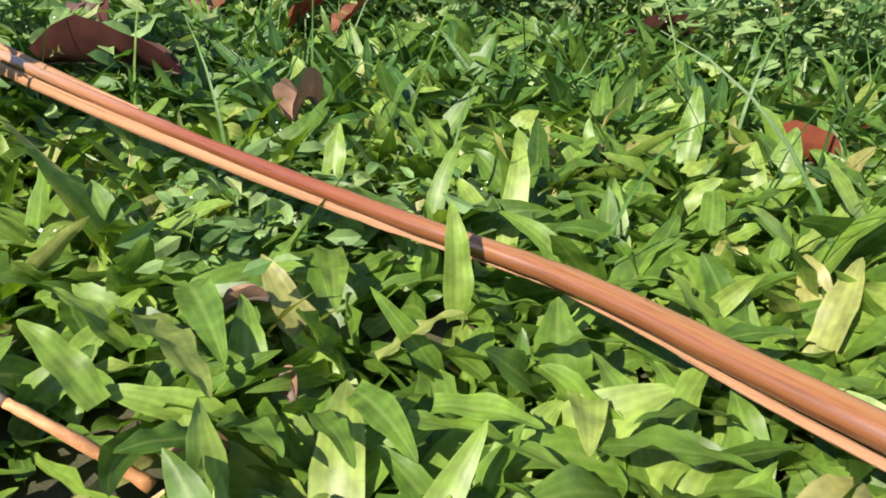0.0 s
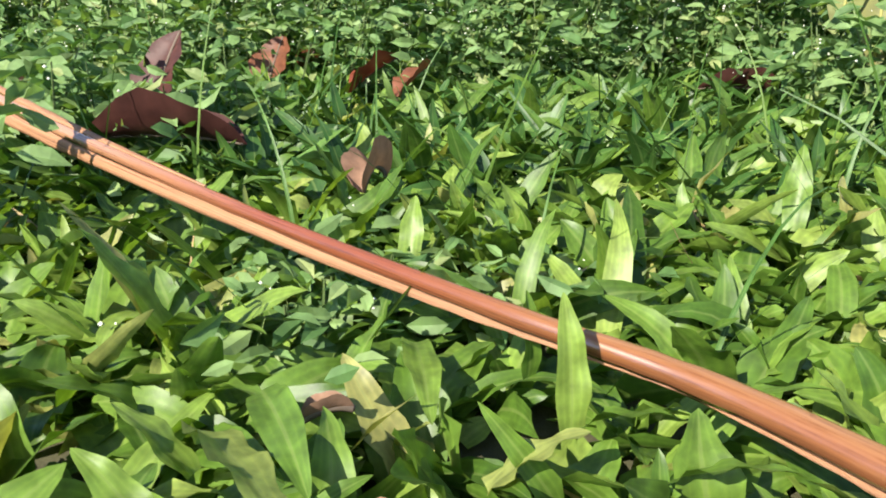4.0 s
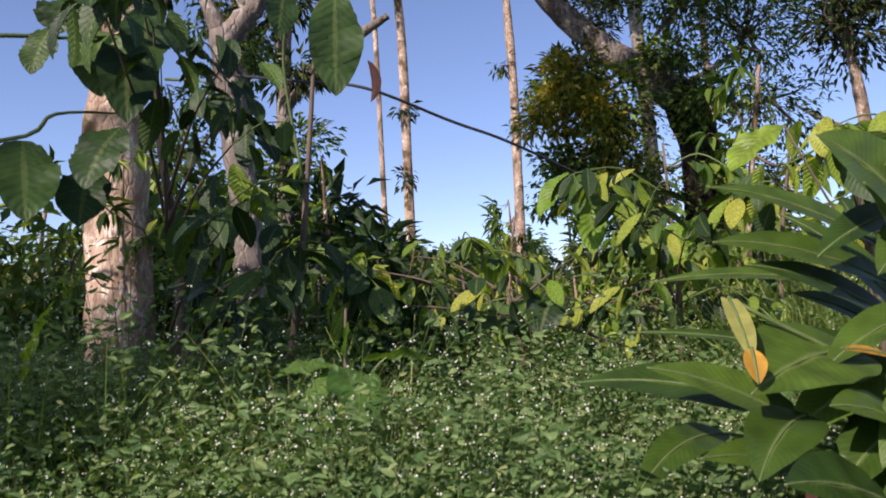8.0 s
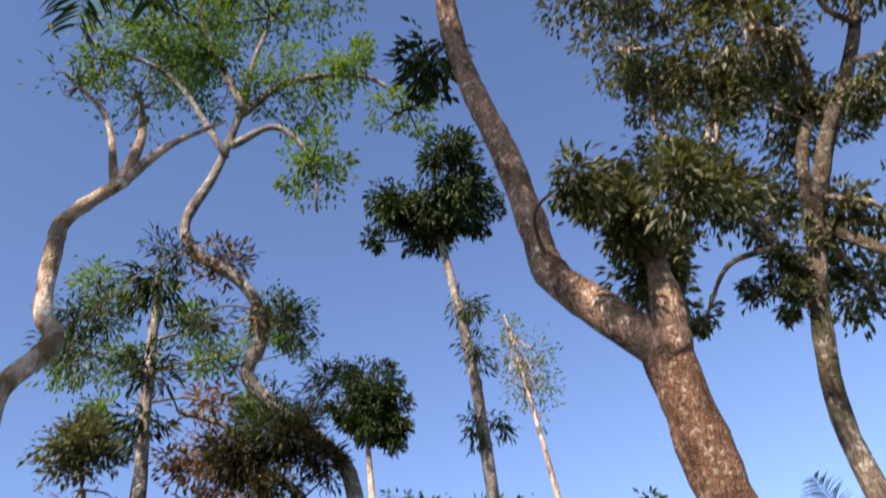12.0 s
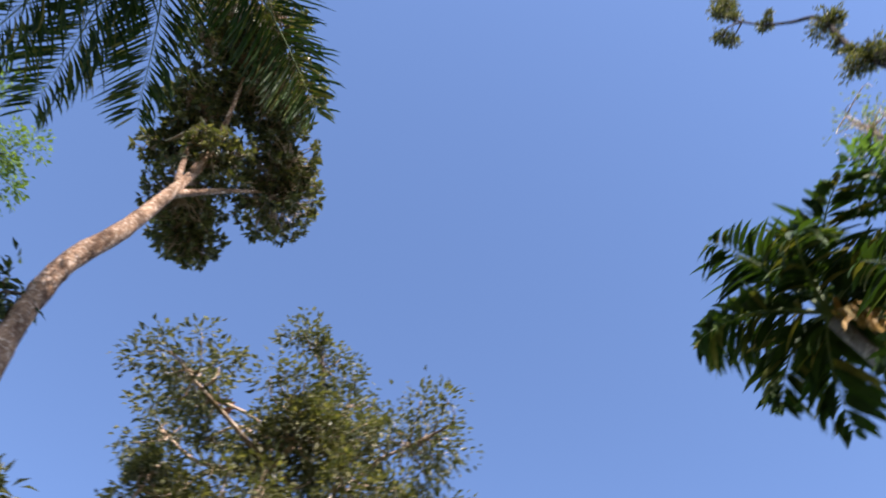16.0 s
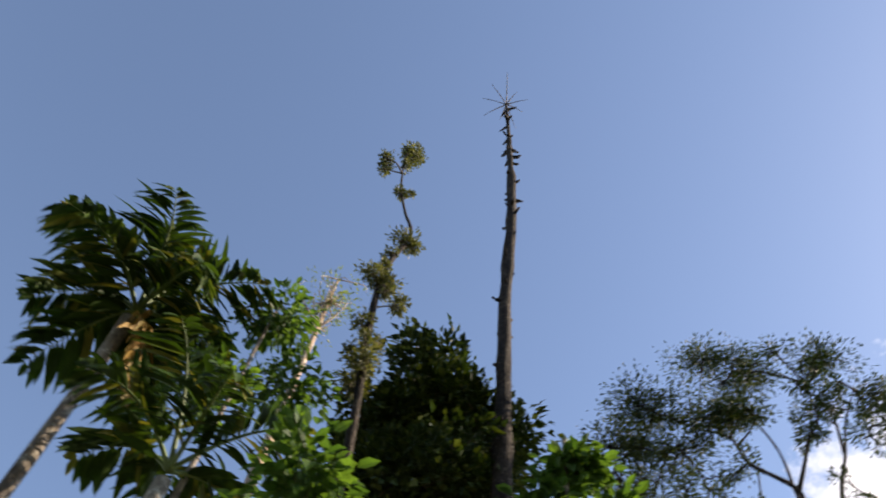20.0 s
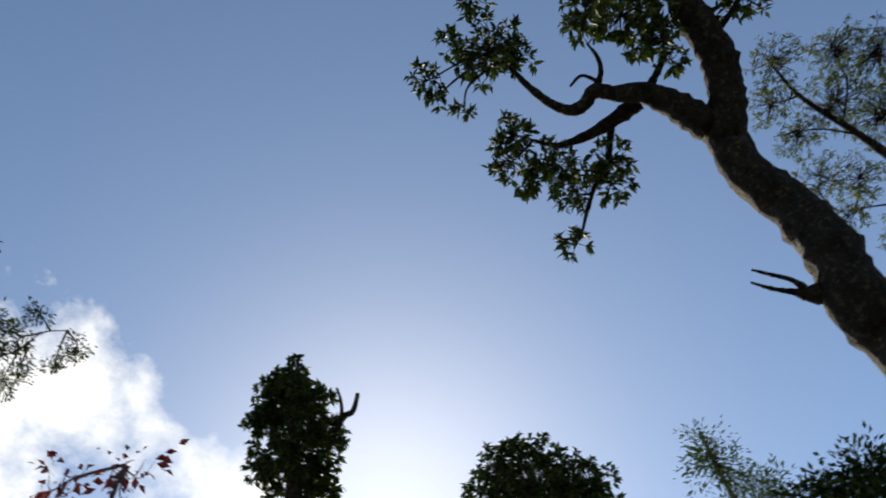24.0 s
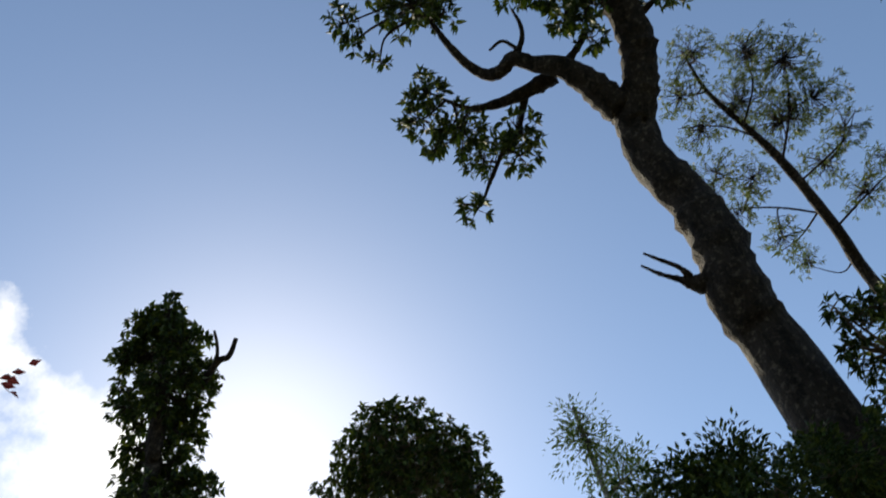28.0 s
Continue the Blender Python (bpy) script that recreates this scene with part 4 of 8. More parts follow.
# ---- the largest grass leaves by the stalk ----
clump = thing("grass_clump", "large broad bright green grass leaves beside the stalk", "grass")
for i, row in enumerate(((-0.095, 0.461, 0.022, -0.056, 0.505, 0.072, 0.0132, 0.4, 0.5),
            (0.146, 0.476, 0.022, 0.154, 0.500, 0.067, 0.0152, 0.4, 0.1),
            (-0.049, 0.503, 0.022, -0.020, 0.545, 0.067, 0.0134, 0.4, 0.4),
            (-0.020, 0.471, 0.022, -0.035, 0.494, 0.045, 0.0167, 0.6, -0.3),
            (-0.106, 0.478, 0.022, -0.133, 0.502, 0.063, 0.0113, 0.5, -0.4),
            (-0.063, 0.401, 0.022, -0.062, 0.421, 0.052, 0.0125, 0.4, 0.1),
            (0.107, 0.406, 0.022, 0.074, 0.371, 0.012, 0.0118, 0.7, 0.2),
            (0.143, 0.385, 0.022, 0.184, 0.380, 0.041, 0.0145, 0.5, 0.2),
            (-0.022, 0.217, 0.026, 0.005, 0.223, 0.042, 0.0128, 0.7, 0.2),
            (0.025, 0.224, 0.026, 0.055, 0.211, 0.040, 0.0105, 0.6, 0.3),
            (0.040, 0.200, 0.030, 0.037, 0.168, 0.030, 0.0113, 0.9, 0.1),
            (-0.012, 0.178, 0.032, 0.032, 0.161, 0.030, 0.0121, 0.5, 0.3),
            (-0.004, 0.182, 0.034, 0.026, 0.174, 0.034, 0.0096, 0.6, -0.2),
            (-0.037, 0.182, 0.030, -0.022, 0.154, 0.034, 0.0090, 0.7, 0.2),
            (-0.106, 0.234, 0.030, -0.066, 0.186, 0.030, 0.0164, 0.6, 0.4),
            (-0.094, 0.255, 0.032, -0.067, 0.204, 0.030, 0.0135, 0.6, -0.3),
            (0.041, 0.173, 0.030, 0.077, 0.160, 0.034, 0.0150, 0.5, 0.2),
            (0.082, 0.190, 0.028, 0.050, 0.178, 0.034, 0.0095, 0.8, -0.3),
            (-0.149, 0.316, 0.024, -0.101, 0.287, 0.036, 0.0127, 0.5, 0.4),
            (-0.009, 0.286, 0.024, -0.011, 0.288, 0.056, 0.0080, 0.4, 0.1),
            (0.003, 0.252, 0.024, -0.001, 0.262, 0.066, 0.0110, 0.5, 0.1),
            (0.040, 0.252, 0.028, 0.072, 0.236, 0.050, 0.0088, 0.9, 0.2),
            (-0.027, 0.194, 0.030, -0.007, 0.157, 0.034, 0.0100, 0.6, -0.4),
            (0.006, 0.251, 0.026, 0.031, 0.243, 0.036, 0.0105, 0.7, 0.3),
            (-0.100, 0.190, 0.024, -0.125, 0.200, 0.045, 0.0105, 0.5, 0.3),
            (-0.104, 0.220, 0.024, -0.128, 0.227, 0.042, 0.0113, 0.5, -0.2),
            (-0.064, 0.171, 0.028, -0.081, 0.156, 0.034, 0.0095, 0.5, 0.3),
            (-0.058, 0.180, 0.026, -0.040, 0.157, 0.034, 0.0105, 0.6, 0.2),
            (0.160, 0.330, 0.024, 0.185, 0.339, 0.048, 0.0140, 0.5, 0.2),
            (0.086, 0.239, 0.024, 0.113, 0.226, 0.038, 0.0095, 0.6, -0.2),
            (-0.051, 0.306, 0.026, -0.039, 0.242, 0.030, 0.0130, 0.6, 0.2),
            (-0.156, 0.414, 0.026, -0.101, 0.348, 0.028, 0.0150, 0.5, 0.3))):
    lay(part("blade", leaf_between(row[0:3], row[3:6], row[6], row[7], row[8], 14, 7, "grass", 0.22, 2, 0.05, 0.25, i), M_GRASS, clump), 14, 7)

# ---- weeds with small white flowers ----


def weed_bed(n, x0, x1, y0, y1, tall, seed, leaf, flowers, keep=None, thick=1.0):
    r = np.random.default_rng(seed)
    x, y = x0 + (x1 - x0) * r.random(n), y0 + (y1 - y0) * r.random(n)
    if keep is not None:
        ok = keep(x, y)
        x, y = x[ok], y[ok]
    m = len(x)
    h = tall * (0.45 + 0.6 * r.random(m)) * (1 + 0.3 * np.sin(5.3 * x + 2.2 * y) * np.cos(4.1 * y - 1.7 * x + 0.6))
    lean = r.normal(size=(m, 2)) * 0.22
    lo, ld, ll, fo, stems = [], [], [], [], []
    foot = np.stack([x, y, ground_height(x, y)], 1)
    top = foot + np.stack([lean[:, 0] * h, lean[:, 1] * h, h], 1)
    nl = 40
    for i in range(nl):
        s = 0.08 + 0.92 * r.random((m, 1)) ** 0.6
        q = foot * (1 - s) + top * s + r.normal(size=(m, 3)) * 0.028 * thick * np.array([1, 1, 0.3])
        lo.append(q)
        a = r.random(m) * 2 * np.pi
        ld.append(np.stack([np.sin(a), np.cos(a), 1.1 * r.random(m) - 0.45], 1))
        ll.append(leaf * (0.55 + 0.9 * r.random(m)))
    for i in range(max(1, flowers // 2)):
        s = 0.6 + 0.48 * r.random((m, 1))
        head = foot * (1 - s) + top * s + r.normal(size=(m, 3)) * np.array([0.035, 0.035, 0.012]) * thick
        for j in range(2):
            fo.append(head + r.normal(size=(m, 3)) * 0.0035)
    side = np.stack([np.cos(np.arange(m)), np.sin(np.arange(m)), 0 * h], 1) * 0.0016 * thick
    sv = np.stack([foot - side, foot + side, top + side * 0.4, top - side * 0.4], 1).reshape(-1, 3)
    side2 = np.stack([-np.sin(np.arange(m)), np.cos(np.arange(m)), 0 * h], 1) * 0.0016 * thick
    sv2 = np.stack([foot - side2, foot + side2, top + side2 * 0.4, top - side2 * 0.4], 1).reshape(-1, 3)
    sf = (np.arange(m)[:, None] * 4 + np.arange(4)).tolist()
    lo, ld, ll = np.concatenate(lo), np.concatenate(ld), np.concatenate(ll)
    root = thing("flowering_weeds", "bushy green weeds with tiny white flower heads", "weeds", kind="stuff")
    tagged(part("weed_leaf", leaves(lo, ld, unit(len(lo), r) * 1.0 + np.array([0, 0, 0.6]), ll, ll * 0.5, oval=True), M_WEED, root, smooth=False), kind="stuff")
    tagged(part("weed_stem", joined([(sv, sf), (sv2, sf)]), M_STEM, root), kind="stuff")
    fo = np.concatenate(fo)
    rad = (0.0013 + 0.0022 * r.random(len(fo)) ** 1.5) * thick * (0.5 if tall < 0.2 else 1.0)
    octa = np.array([(1, 0, 0), (0, 1, 0), (-1, 0, 0), (0, -1, 0), (0, 0, 0.8), (0, 0, -0.6)])
    of = np.array([(0, 1, 4), (1, 2, 4), (2, 3, 4), (3, 0, 4), (1, 0, 5), (2, 1, 5), (3, 2, 5), (0, 3, 5)])
    tagged(part("flower_head", ((fo[:, None] + rad[:, None, None] * octa[None]).reshape(-1, 3), (of[None] + (np.arange(len(fo)) * 6)[:, None, None]).reshape(-1, 3).tolist()), M_FLOWER, root, "tiny white flower heads"), kind="stuff")


weed_bed(1500, -1.7, 1.7, 1.05, 2.2, 0.33, 21, 0.021, 9, lambda x, y: (np.abs(x) < 0.35 + 0.72 * y) & (y > 1.05 + 0.1 * np.sin(7 * x)))
weed_bed(1400, -3.2, 3.2, 2.1, 4.4, 0.40, 22, 0.028, 7, lambda x, y: np.abs(x) < 0.4 + 0.72 * y, 1.3)
weed_bed(900, -1.3, 1.3, 0.98, 1.75, 0.15, 26, 0.022, 6, lambda x, y: (np.abs(x) < 0.3 + 0.72 * y) & (y > 1.0 + 0.1 * np.sin(7 * x)))
weed_bed(330, -1.9, -0.3, 1.5, 2.6, 0.55, 27, 0.024, 8, lambda x, y: x < -0.12 * y - 0.15, 1.2)
weed_bed(160, -0.3, 1.6, 1.9, 2.8, 0.50, 28, 0.028, 12, None, 1.2)
weed_bed(70, -0.9, -0.25, 0.35, 0.8, 0.10, 23, 0.022, 3, lambda x, y: x < -0.38 + 0.25 * y)
weed_bed(60, 0.28, 0.8, 0.62, 1.1, 0.13, 24, 0.022, 5)
weed_bed(10, -0.12, 0.0, 0.30, 0.42, 0.04, 25, 0.014, 1)

# ---- ginger plant with long leaves ----
ginger = thing("ginger_plant", "clump of long glossy green ginger leaves, some yellowing", "plant")


def ginger_leaf(row, mat=M_TURM, label=""):
    a, b, w, bend, roll = row[0:3], row[3:6], row[6], row[7], row[8]
    lf = part("leaf", leaf_between(a, b, w * (1.18 if mat == M_TURM else 1.0), bend, roll, 18, 7, "strap" if mat in (M_YELL, M_FADED) else "lance"), mat, ginger, label)
    lay(lf, 18, 7)
    mid = leaf_between(np.array(a) + (0, 0, 0.001), np.array(b) + (0, 0, 0.001), 0.002, bend, roll, 18, 2, "strap", 0, 0, 0)[0].reshape(-1, 2, 3).mean(1)
    part("midrib", tube([(*q, 0.0026 * (1 - 0.8 * i / 6)) for i, q in enumerate(mid[::3])], 5, 3), M_YELL if mat is M_FADED else M_STEM, lf)
    return mid[0]


feet = []
for row in (
    (0.524, 1.181, 0.566, 0.265, 1.177, 0.670, 0.056, 0.5, 0.7), (0.525, 1.180, 0.515, 0.254, 1.128, 0.581, 0.060, 0.5, 0.8),
    (0.531, 1.177, 0.457, 0.301, 1.134, 0.547, 0.055, 0.5, 0.8), (0.495, 1.250, 0.515, 0.187, 1.249, 0.530, 0.039, 0.4, 0.5),
    (0.467, 1.208, 0.399, 0.140, 1.207, 0.454, 0.037, 0.3, 0.4), (0.495, 1.139, 0.402, 0.302, 1.113, 0.444, 0.045, 0.4, 0.8),
    (0.367, 1.142, 0.331, 0.065, 1.269, 0.375, 0.087, 0.5, 0.5), (0.354, 1.093, 0.318, 0.144, 1.104, 0.407, 0.072, 0.5, 0.6),
    (0.439, 1.111, 0.421, 0.242, 0.974, 0.379, 0.130, 0.5, 0.5), (0.337, 1.046, 0.343, 0.228, 0.926, 0.284, 0.078, 0.8, 0.3)):
    feet.append(ginger_leaf(row))
for row in (
    (0.394, 1.076, 0.252, 0.180, 0.993, 0.300, 0.061, 0.5, 0.6), (0.286, 1.223, 0.294, 0.110, 1.060, 0.238, 0.054, 0.9, 0.5),
    (0.488, 1.030, 0.599, 0.371, 1.032, 0.711, 0.119, 0.5, 0.9), (0.449, 0.994, 0.532, 0.395, 0.965, 0.634, 0.065, 0.5, 0.7),
    (0.446, 0.996, 0.328, 0.323, 0.944, 0.366, 0.063, 0.5, 0.6), (0.400, 0.963, 0.242, 0.236, 0.870, 0.292, 0.083, 0.5, 0.7),
    (0.561, 1.218, 0.464, 0.412, 1.285, 0.636, 0.060, 0.6, 0.6), (0.571, 1.213, 0.412, 0.383, 1.189, 0.505, 0.058, 0.5, 0.7),
    (0.478, 1.035, 0.293, 0.376, 1.192, 0.404, 0.081, 0.6, 0.6)):
    feet.append(ginger_leaf(row))
for i in range(10):
    a = 0.6 * i
    feet.append(ginger_leaf((0.68, 1.15, 0.30 + 0.03 * i, 0.68 + 0.42 * math.sin(a), 1.15 + 0.32 * math.cos(a) if math.cos(a) > 0 else 1.15 + 0.1 * math.cos(a), 0.45 + 0.04 * i, 0.075, 0.9, 0.2)) if math.sin(a) > -0.3 else np.array((0.66, 1.14, 0.4)))
for row in (
    (0.50, 1.08, 0.40, 0.30, 1.03, 0.31, 0.075, 0.6, 0.5), (0.52, 1.05, 0.36, 0.33, 0.98, 0.24, 0.080, 0.7, 0.3), (0.56, 1.02, 0.42, 0.38, 0.95, 0.29, 0.075, 0.6, 0.4),
    (0.52, 1.08, 0.30, 0.31, 1.05, 0.20, 0.070, 0.5, 0.6), (0.54, 1.00, 0.30, 0.35, 0.92, 0.19, 0.075, 0.6, 0.4), (0.60, 1.02, 0.46, 0.41, 0.95, 0.37, 0.080, 0.6, 0.6),
    (0.56, 1.08, 0.48, 0.36, 1.04, 0.40, 0.075, 0.6, 0.3), (0.58, 1.06, 0.60, 0.42, 1.00, 0.52, 0.075, 0.7, 0.5), (0.56, 1.12, 0.62, 0.38, 1.08, 0.55, 0.070, 0.6, 0.4),
    (0.58, 0.98, 0.50, 0.40, 0.91, 0.44, 0.075, 0.6, 0.7), (0.60, 1.00, 0.34, 0.44, 0.90, 0.22, 0.075, 0.5, 0.2), (0.62, 1.04, 0.66, 0.44, 1.00, 0.66, 0.080, 0.6, 0.5)):
    feet.append(ginger_leaf(row))
feet.append(ginger_leaf((0.255, 1.075, 0.499, 0.249, 0.985, 0.425, 0.034, 0.4, 0.2), M_YELL, "drooping yellowed leaf"))
ginger_leaf((0.252, 0.99, 0.435, 0.249, 0.965, 0.392, 0.030, 0.4, 0.2), M_ORANGE, "orange dying leaf tip")
feet.append(ginger_leaf((0.408, 0.959, 0.420, 0.338, 0.937, 0.433, 0.022, 0.3, 0.5), M_ORANGE, "orange dying leaf"))
feet.append(ginger_leaf((0.328, 0.891, 0.215, 0.310, 0.866, 0.110, 0.042, 0.2, 0.1), M_FADED, "hanging pale yellow dying leaf"))
feet.append(ginger_leaf((0.352, 0.885, 0.222, 0.341, 0.850, 0.075, 0.040, 0.1, -0.1), M_FADED, "hanging pale yellow dying leaf"))
ginger_leaf((0.336, 0.888, 0.226, 0.338, 0.878, 0.200, 0.014, 0.1, 0.0), M_ORANGE, "orange withered leaf base")
feet.append(ginger_leaf((0.33, 1.00, 0.30, 0.30, 0.95, 0.20, 0.030, 0.5, 0.2), M_DEAD_DARK, "withered dark brown leaf"))
for i, q in enumerate(feet):
    low = np.array((0.70 + 0.05 * math.sin(2.4 * i), 1.16 + 0.05 * math.cos(2.4 * i), 0.0))
    mid = (q + low) / 2 + np.array((0.06, 0.0, 0.08))
    part("leaf_stalk", tube([(*q, 0.0028), (*mid, 0.0045), (*low, 0.007)], 6, 5), M_STEM, ginger)

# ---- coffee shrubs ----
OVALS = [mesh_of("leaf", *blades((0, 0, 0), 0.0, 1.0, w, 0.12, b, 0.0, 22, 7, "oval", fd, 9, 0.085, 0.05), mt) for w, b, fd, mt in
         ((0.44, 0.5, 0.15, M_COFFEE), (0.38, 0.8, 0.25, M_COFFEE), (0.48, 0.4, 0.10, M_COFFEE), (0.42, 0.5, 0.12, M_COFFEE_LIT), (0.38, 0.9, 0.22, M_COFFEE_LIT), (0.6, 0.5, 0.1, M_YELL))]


for me in OVALS:
    k = np.array([lp.vertex_index for lp in me.loops]) % (23 * 7)
    me.uv_layers.new(name="along").data.foreach_set("uv", np.stack([(k % 7) / 6, (k // 7) / 22], 1).ravel())


def set_leaf(parent, kind, at, az, tilt, roll, size):
    """One broad leaf with its foot at at, pointing az degrees from +y and tilt degrees above level."""
    ob = new("leaf", OVALS[kind])
    ob.parent = parent
    ob.matrix_local = pose(*at, 0, 0, -az) @ pose(0, 0, 0, tilt, 0, 0) @ pose(0, 0, 0, 0, roll, 0) @ Matrix.Scale(size, 4)
    return ob


def hang_leaf(parent, row, mat, label=""):
    """One large ribbed leaf from foot to tip, given in the place's own axes."""
    o = np.array(parent.location)
    return lay(part("leaf", leaf_between(np.array(row[0:3]) - o, np.array(row[3:6]) - o, row[6] * 1.1, row[7], row[8], 24, 7, "oval", 0.14, 9, 0.09, 0.16, int(1e4 * abs(row[0]))), mat, parent, label), 24, 7)


def coffee_shrub(name, label, at, stems, sprays, seed, kinds, size, per=5, pairs=True):
    """A shrub of upright stems (rows of x, y, z, radius) and leafy sprays (start, end)."""
    root = thing(name, label, "shrub", at)
    q = np.random.default_rng(seed)
    for s in stems:
        part("stem", tube(s, 7, 5, 0.08, seed), M_TWIG, root)
    for a, b in sprays:
        a, b = np.array(a, float), np.array(b, float)
        mid = (a + b) / 2 + np.array([0, 0, 0.06])
        part("branch", tube([(*a, 0.0045), (*mid, 0.0032), (*b, 0.0016)], 6, 4), M_STEM, root)
        way = math.degrees(math.atan2(b[0] - a[0], b[1] - a[1]))
        for i in range(per):
            t = 0.35 + 0.65 * i / max(1, per - 1)
            c = (1 - t) ** 2 * a + 2 * t * (1 - t) * mid + t * t * b
            for sgn in ((-1, 1) if pairs else (q.choice([-1, 1]),)):
                set_leaf(root, int(q.choice(kinds)), c, way + sgn * (35 + 45 * q.random()), -15 - 55 * q.random(), q.normal() * 25, size * (0.7 + 0.5 * q.random()))
    return root


dark_coffee = coffee_shrub("coffee_shrub", "coffee shrub with large dark ribbed hanging leaves", (-0.95, 2.15, 0),
    [[(0, 0, 0, 0.018), (0.03, 0.02, 0.6, 0.014), (-0.03, 0.0, 1.2, 0.010), (0.05, 0.05, 1.75, 0.005)], [(0.25, 0.1, 0, 0.015), (0.35, 0.1, 0.6, 0.011), (0.42, 0.12, 1.45, 0.005)]],
    [((0, 0, 1.2), (0.30, -0.1, 1.0)), ((0.05, 0.05, 1.6), (-0.2, 0.3, 1.6)),
     ((0.35, 0.1, 0.7), (0.62, 0.0, 0.55)), ((0.4, 0.1, 0.9), (0.15, -0.15, 0.75)), ((0, 0, 0.6), (0.3, -0.2, 0.5)), ((0.35, 0.1, 0.5), (0.6, 0.2, 0.38))],
    51, (0, 0, 1, 2, 2), 0.125, 6)
for row in (
    (-1.002, 1.530, 0.883, -0.921, 1.404, 0.698, 0.115, 0.4, 0.0), (-0.913, 1.635, 0.840, -0.887, 1.536, 0.702, 0.102, 0.4, 0.0),
    (-0.836, 1.617, 0.925, -0.856, 1.497, 0.771, 0.102, 0.5, 0.2), (-0.866, 1.713, 1.169, -0.805, 1.576, 0.922, 0.118, 0.5, 0.1),
    (-0.920, 1.688, 1.169, -0.871, 1.600, 0.988, 0.118, 0.4, -0.2), (-0.824, 1.731, 1.227, -0.794, 1.635, 1.057, 0.105, 0.4, 0.2),
    (-0.787, 1.800, 1.168, -0.604, 1.704, 0.935, 0.084, 1.2, 0.4), (-0.803, 1.847, 1.140, -0.663, 1.790, 1.004, 0.066, 0.9, 0.5),
    (-0.438, 2.049, 1.395, -0.436, 2.010, 1.085, 0.135, 0.3, 0.3), (-0.585, 2.105, 1.440, -0.590, 2.020, 1.255, 0.085, 0.3, 0.7)):
    hang_leaf(dark_coffee, row, M_COFFEE)
for row in (
    (-0.958, 1.555, 1.128, -0.965, 1.494, 1.009, 0.067, 0.3, 0.2), (-0.629, 2.111, 0.674, -0.609, 2.013, 0.577, 0.085, 0.3, 0.1),
    (-0.930, 1.571, 1.194, -0.925, 1.517, 1.100, 0.095, 0.3, 0.2),
    (-0.780, 1.856, 1.159, -0.816, 1.842, 1.271, 0.091, 0.3, 0.3)):
    hang_leaf(dark_coffee, row, M_COFFEE)
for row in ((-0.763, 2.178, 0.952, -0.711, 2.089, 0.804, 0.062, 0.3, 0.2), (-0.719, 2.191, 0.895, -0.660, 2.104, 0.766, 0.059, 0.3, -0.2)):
    hang_leaf(dark_coffee, row, M_COFFEE_LIT, "yellow-green leaf")
for rows in ([(-1.5, 1.3, 1.05, 0.006), (-1.04, 1.51, 1.10, 0.005), (-0.95, 1.62, 1.13, 0.004), (-0.80, 1.8, 1.2, 0.003)], [(-1.5, 1.2, 0.80, 0.006), (-1.04, 1.51, 0.88, 0.005), (-0.96, 1.58, 0.95, 0.004), (-0.86, 1.71, 0.98, 0.002)],
             [(-0.58, 2.25, 0.9, 0.006), (-0.62, 2.2, 1.25, 0.005), (-0.55, 2.1, 1.43, 0.004), (-0.438, 2.05, 1.395, 0.003)], [(-0.95, 2.15, 1.3, 0.007), (-0.82, 1.9, 1.22, 0.005), (-0.8, 1.72, 1.2, 0.003)]):
    part("branch", tube(np.array(rows) - np.array((-0.95, 2.15, 0, 0)), 6, 5), M_STEM, dark_coffee)
part("dead_leaf", blades((0.61, -0.22, 1.15), 1.2, 0.11, 0.035, -1.3, 0.5, 0.4, 10, 5, "oval", 0.4, 4, 0.05, 0.6), M_DEAD_DARK, dark_coffee, "hanging shrivelled brown leaf")

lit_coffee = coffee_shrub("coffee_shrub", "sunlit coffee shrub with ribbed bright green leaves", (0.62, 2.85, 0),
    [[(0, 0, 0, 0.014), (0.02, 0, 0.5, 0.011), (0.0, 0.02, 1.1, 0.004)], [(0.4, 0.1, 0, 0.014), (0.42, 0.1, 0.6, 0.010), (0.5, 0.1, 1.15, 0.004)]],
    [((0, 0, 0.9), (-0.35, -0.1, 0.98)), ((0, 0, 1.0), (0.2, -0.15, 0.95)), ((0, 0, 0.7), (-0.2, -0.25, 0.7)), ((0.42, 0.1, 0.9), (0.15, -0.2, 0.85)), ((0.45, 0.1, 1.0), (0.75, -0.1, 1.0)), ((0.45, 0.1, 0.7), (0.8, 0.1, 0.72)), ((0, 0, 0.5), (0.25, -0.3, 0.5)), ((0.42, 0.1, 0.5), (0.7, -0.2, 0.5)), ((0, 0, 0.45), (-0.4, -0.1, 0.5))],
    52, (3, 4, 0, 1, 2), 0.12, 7)
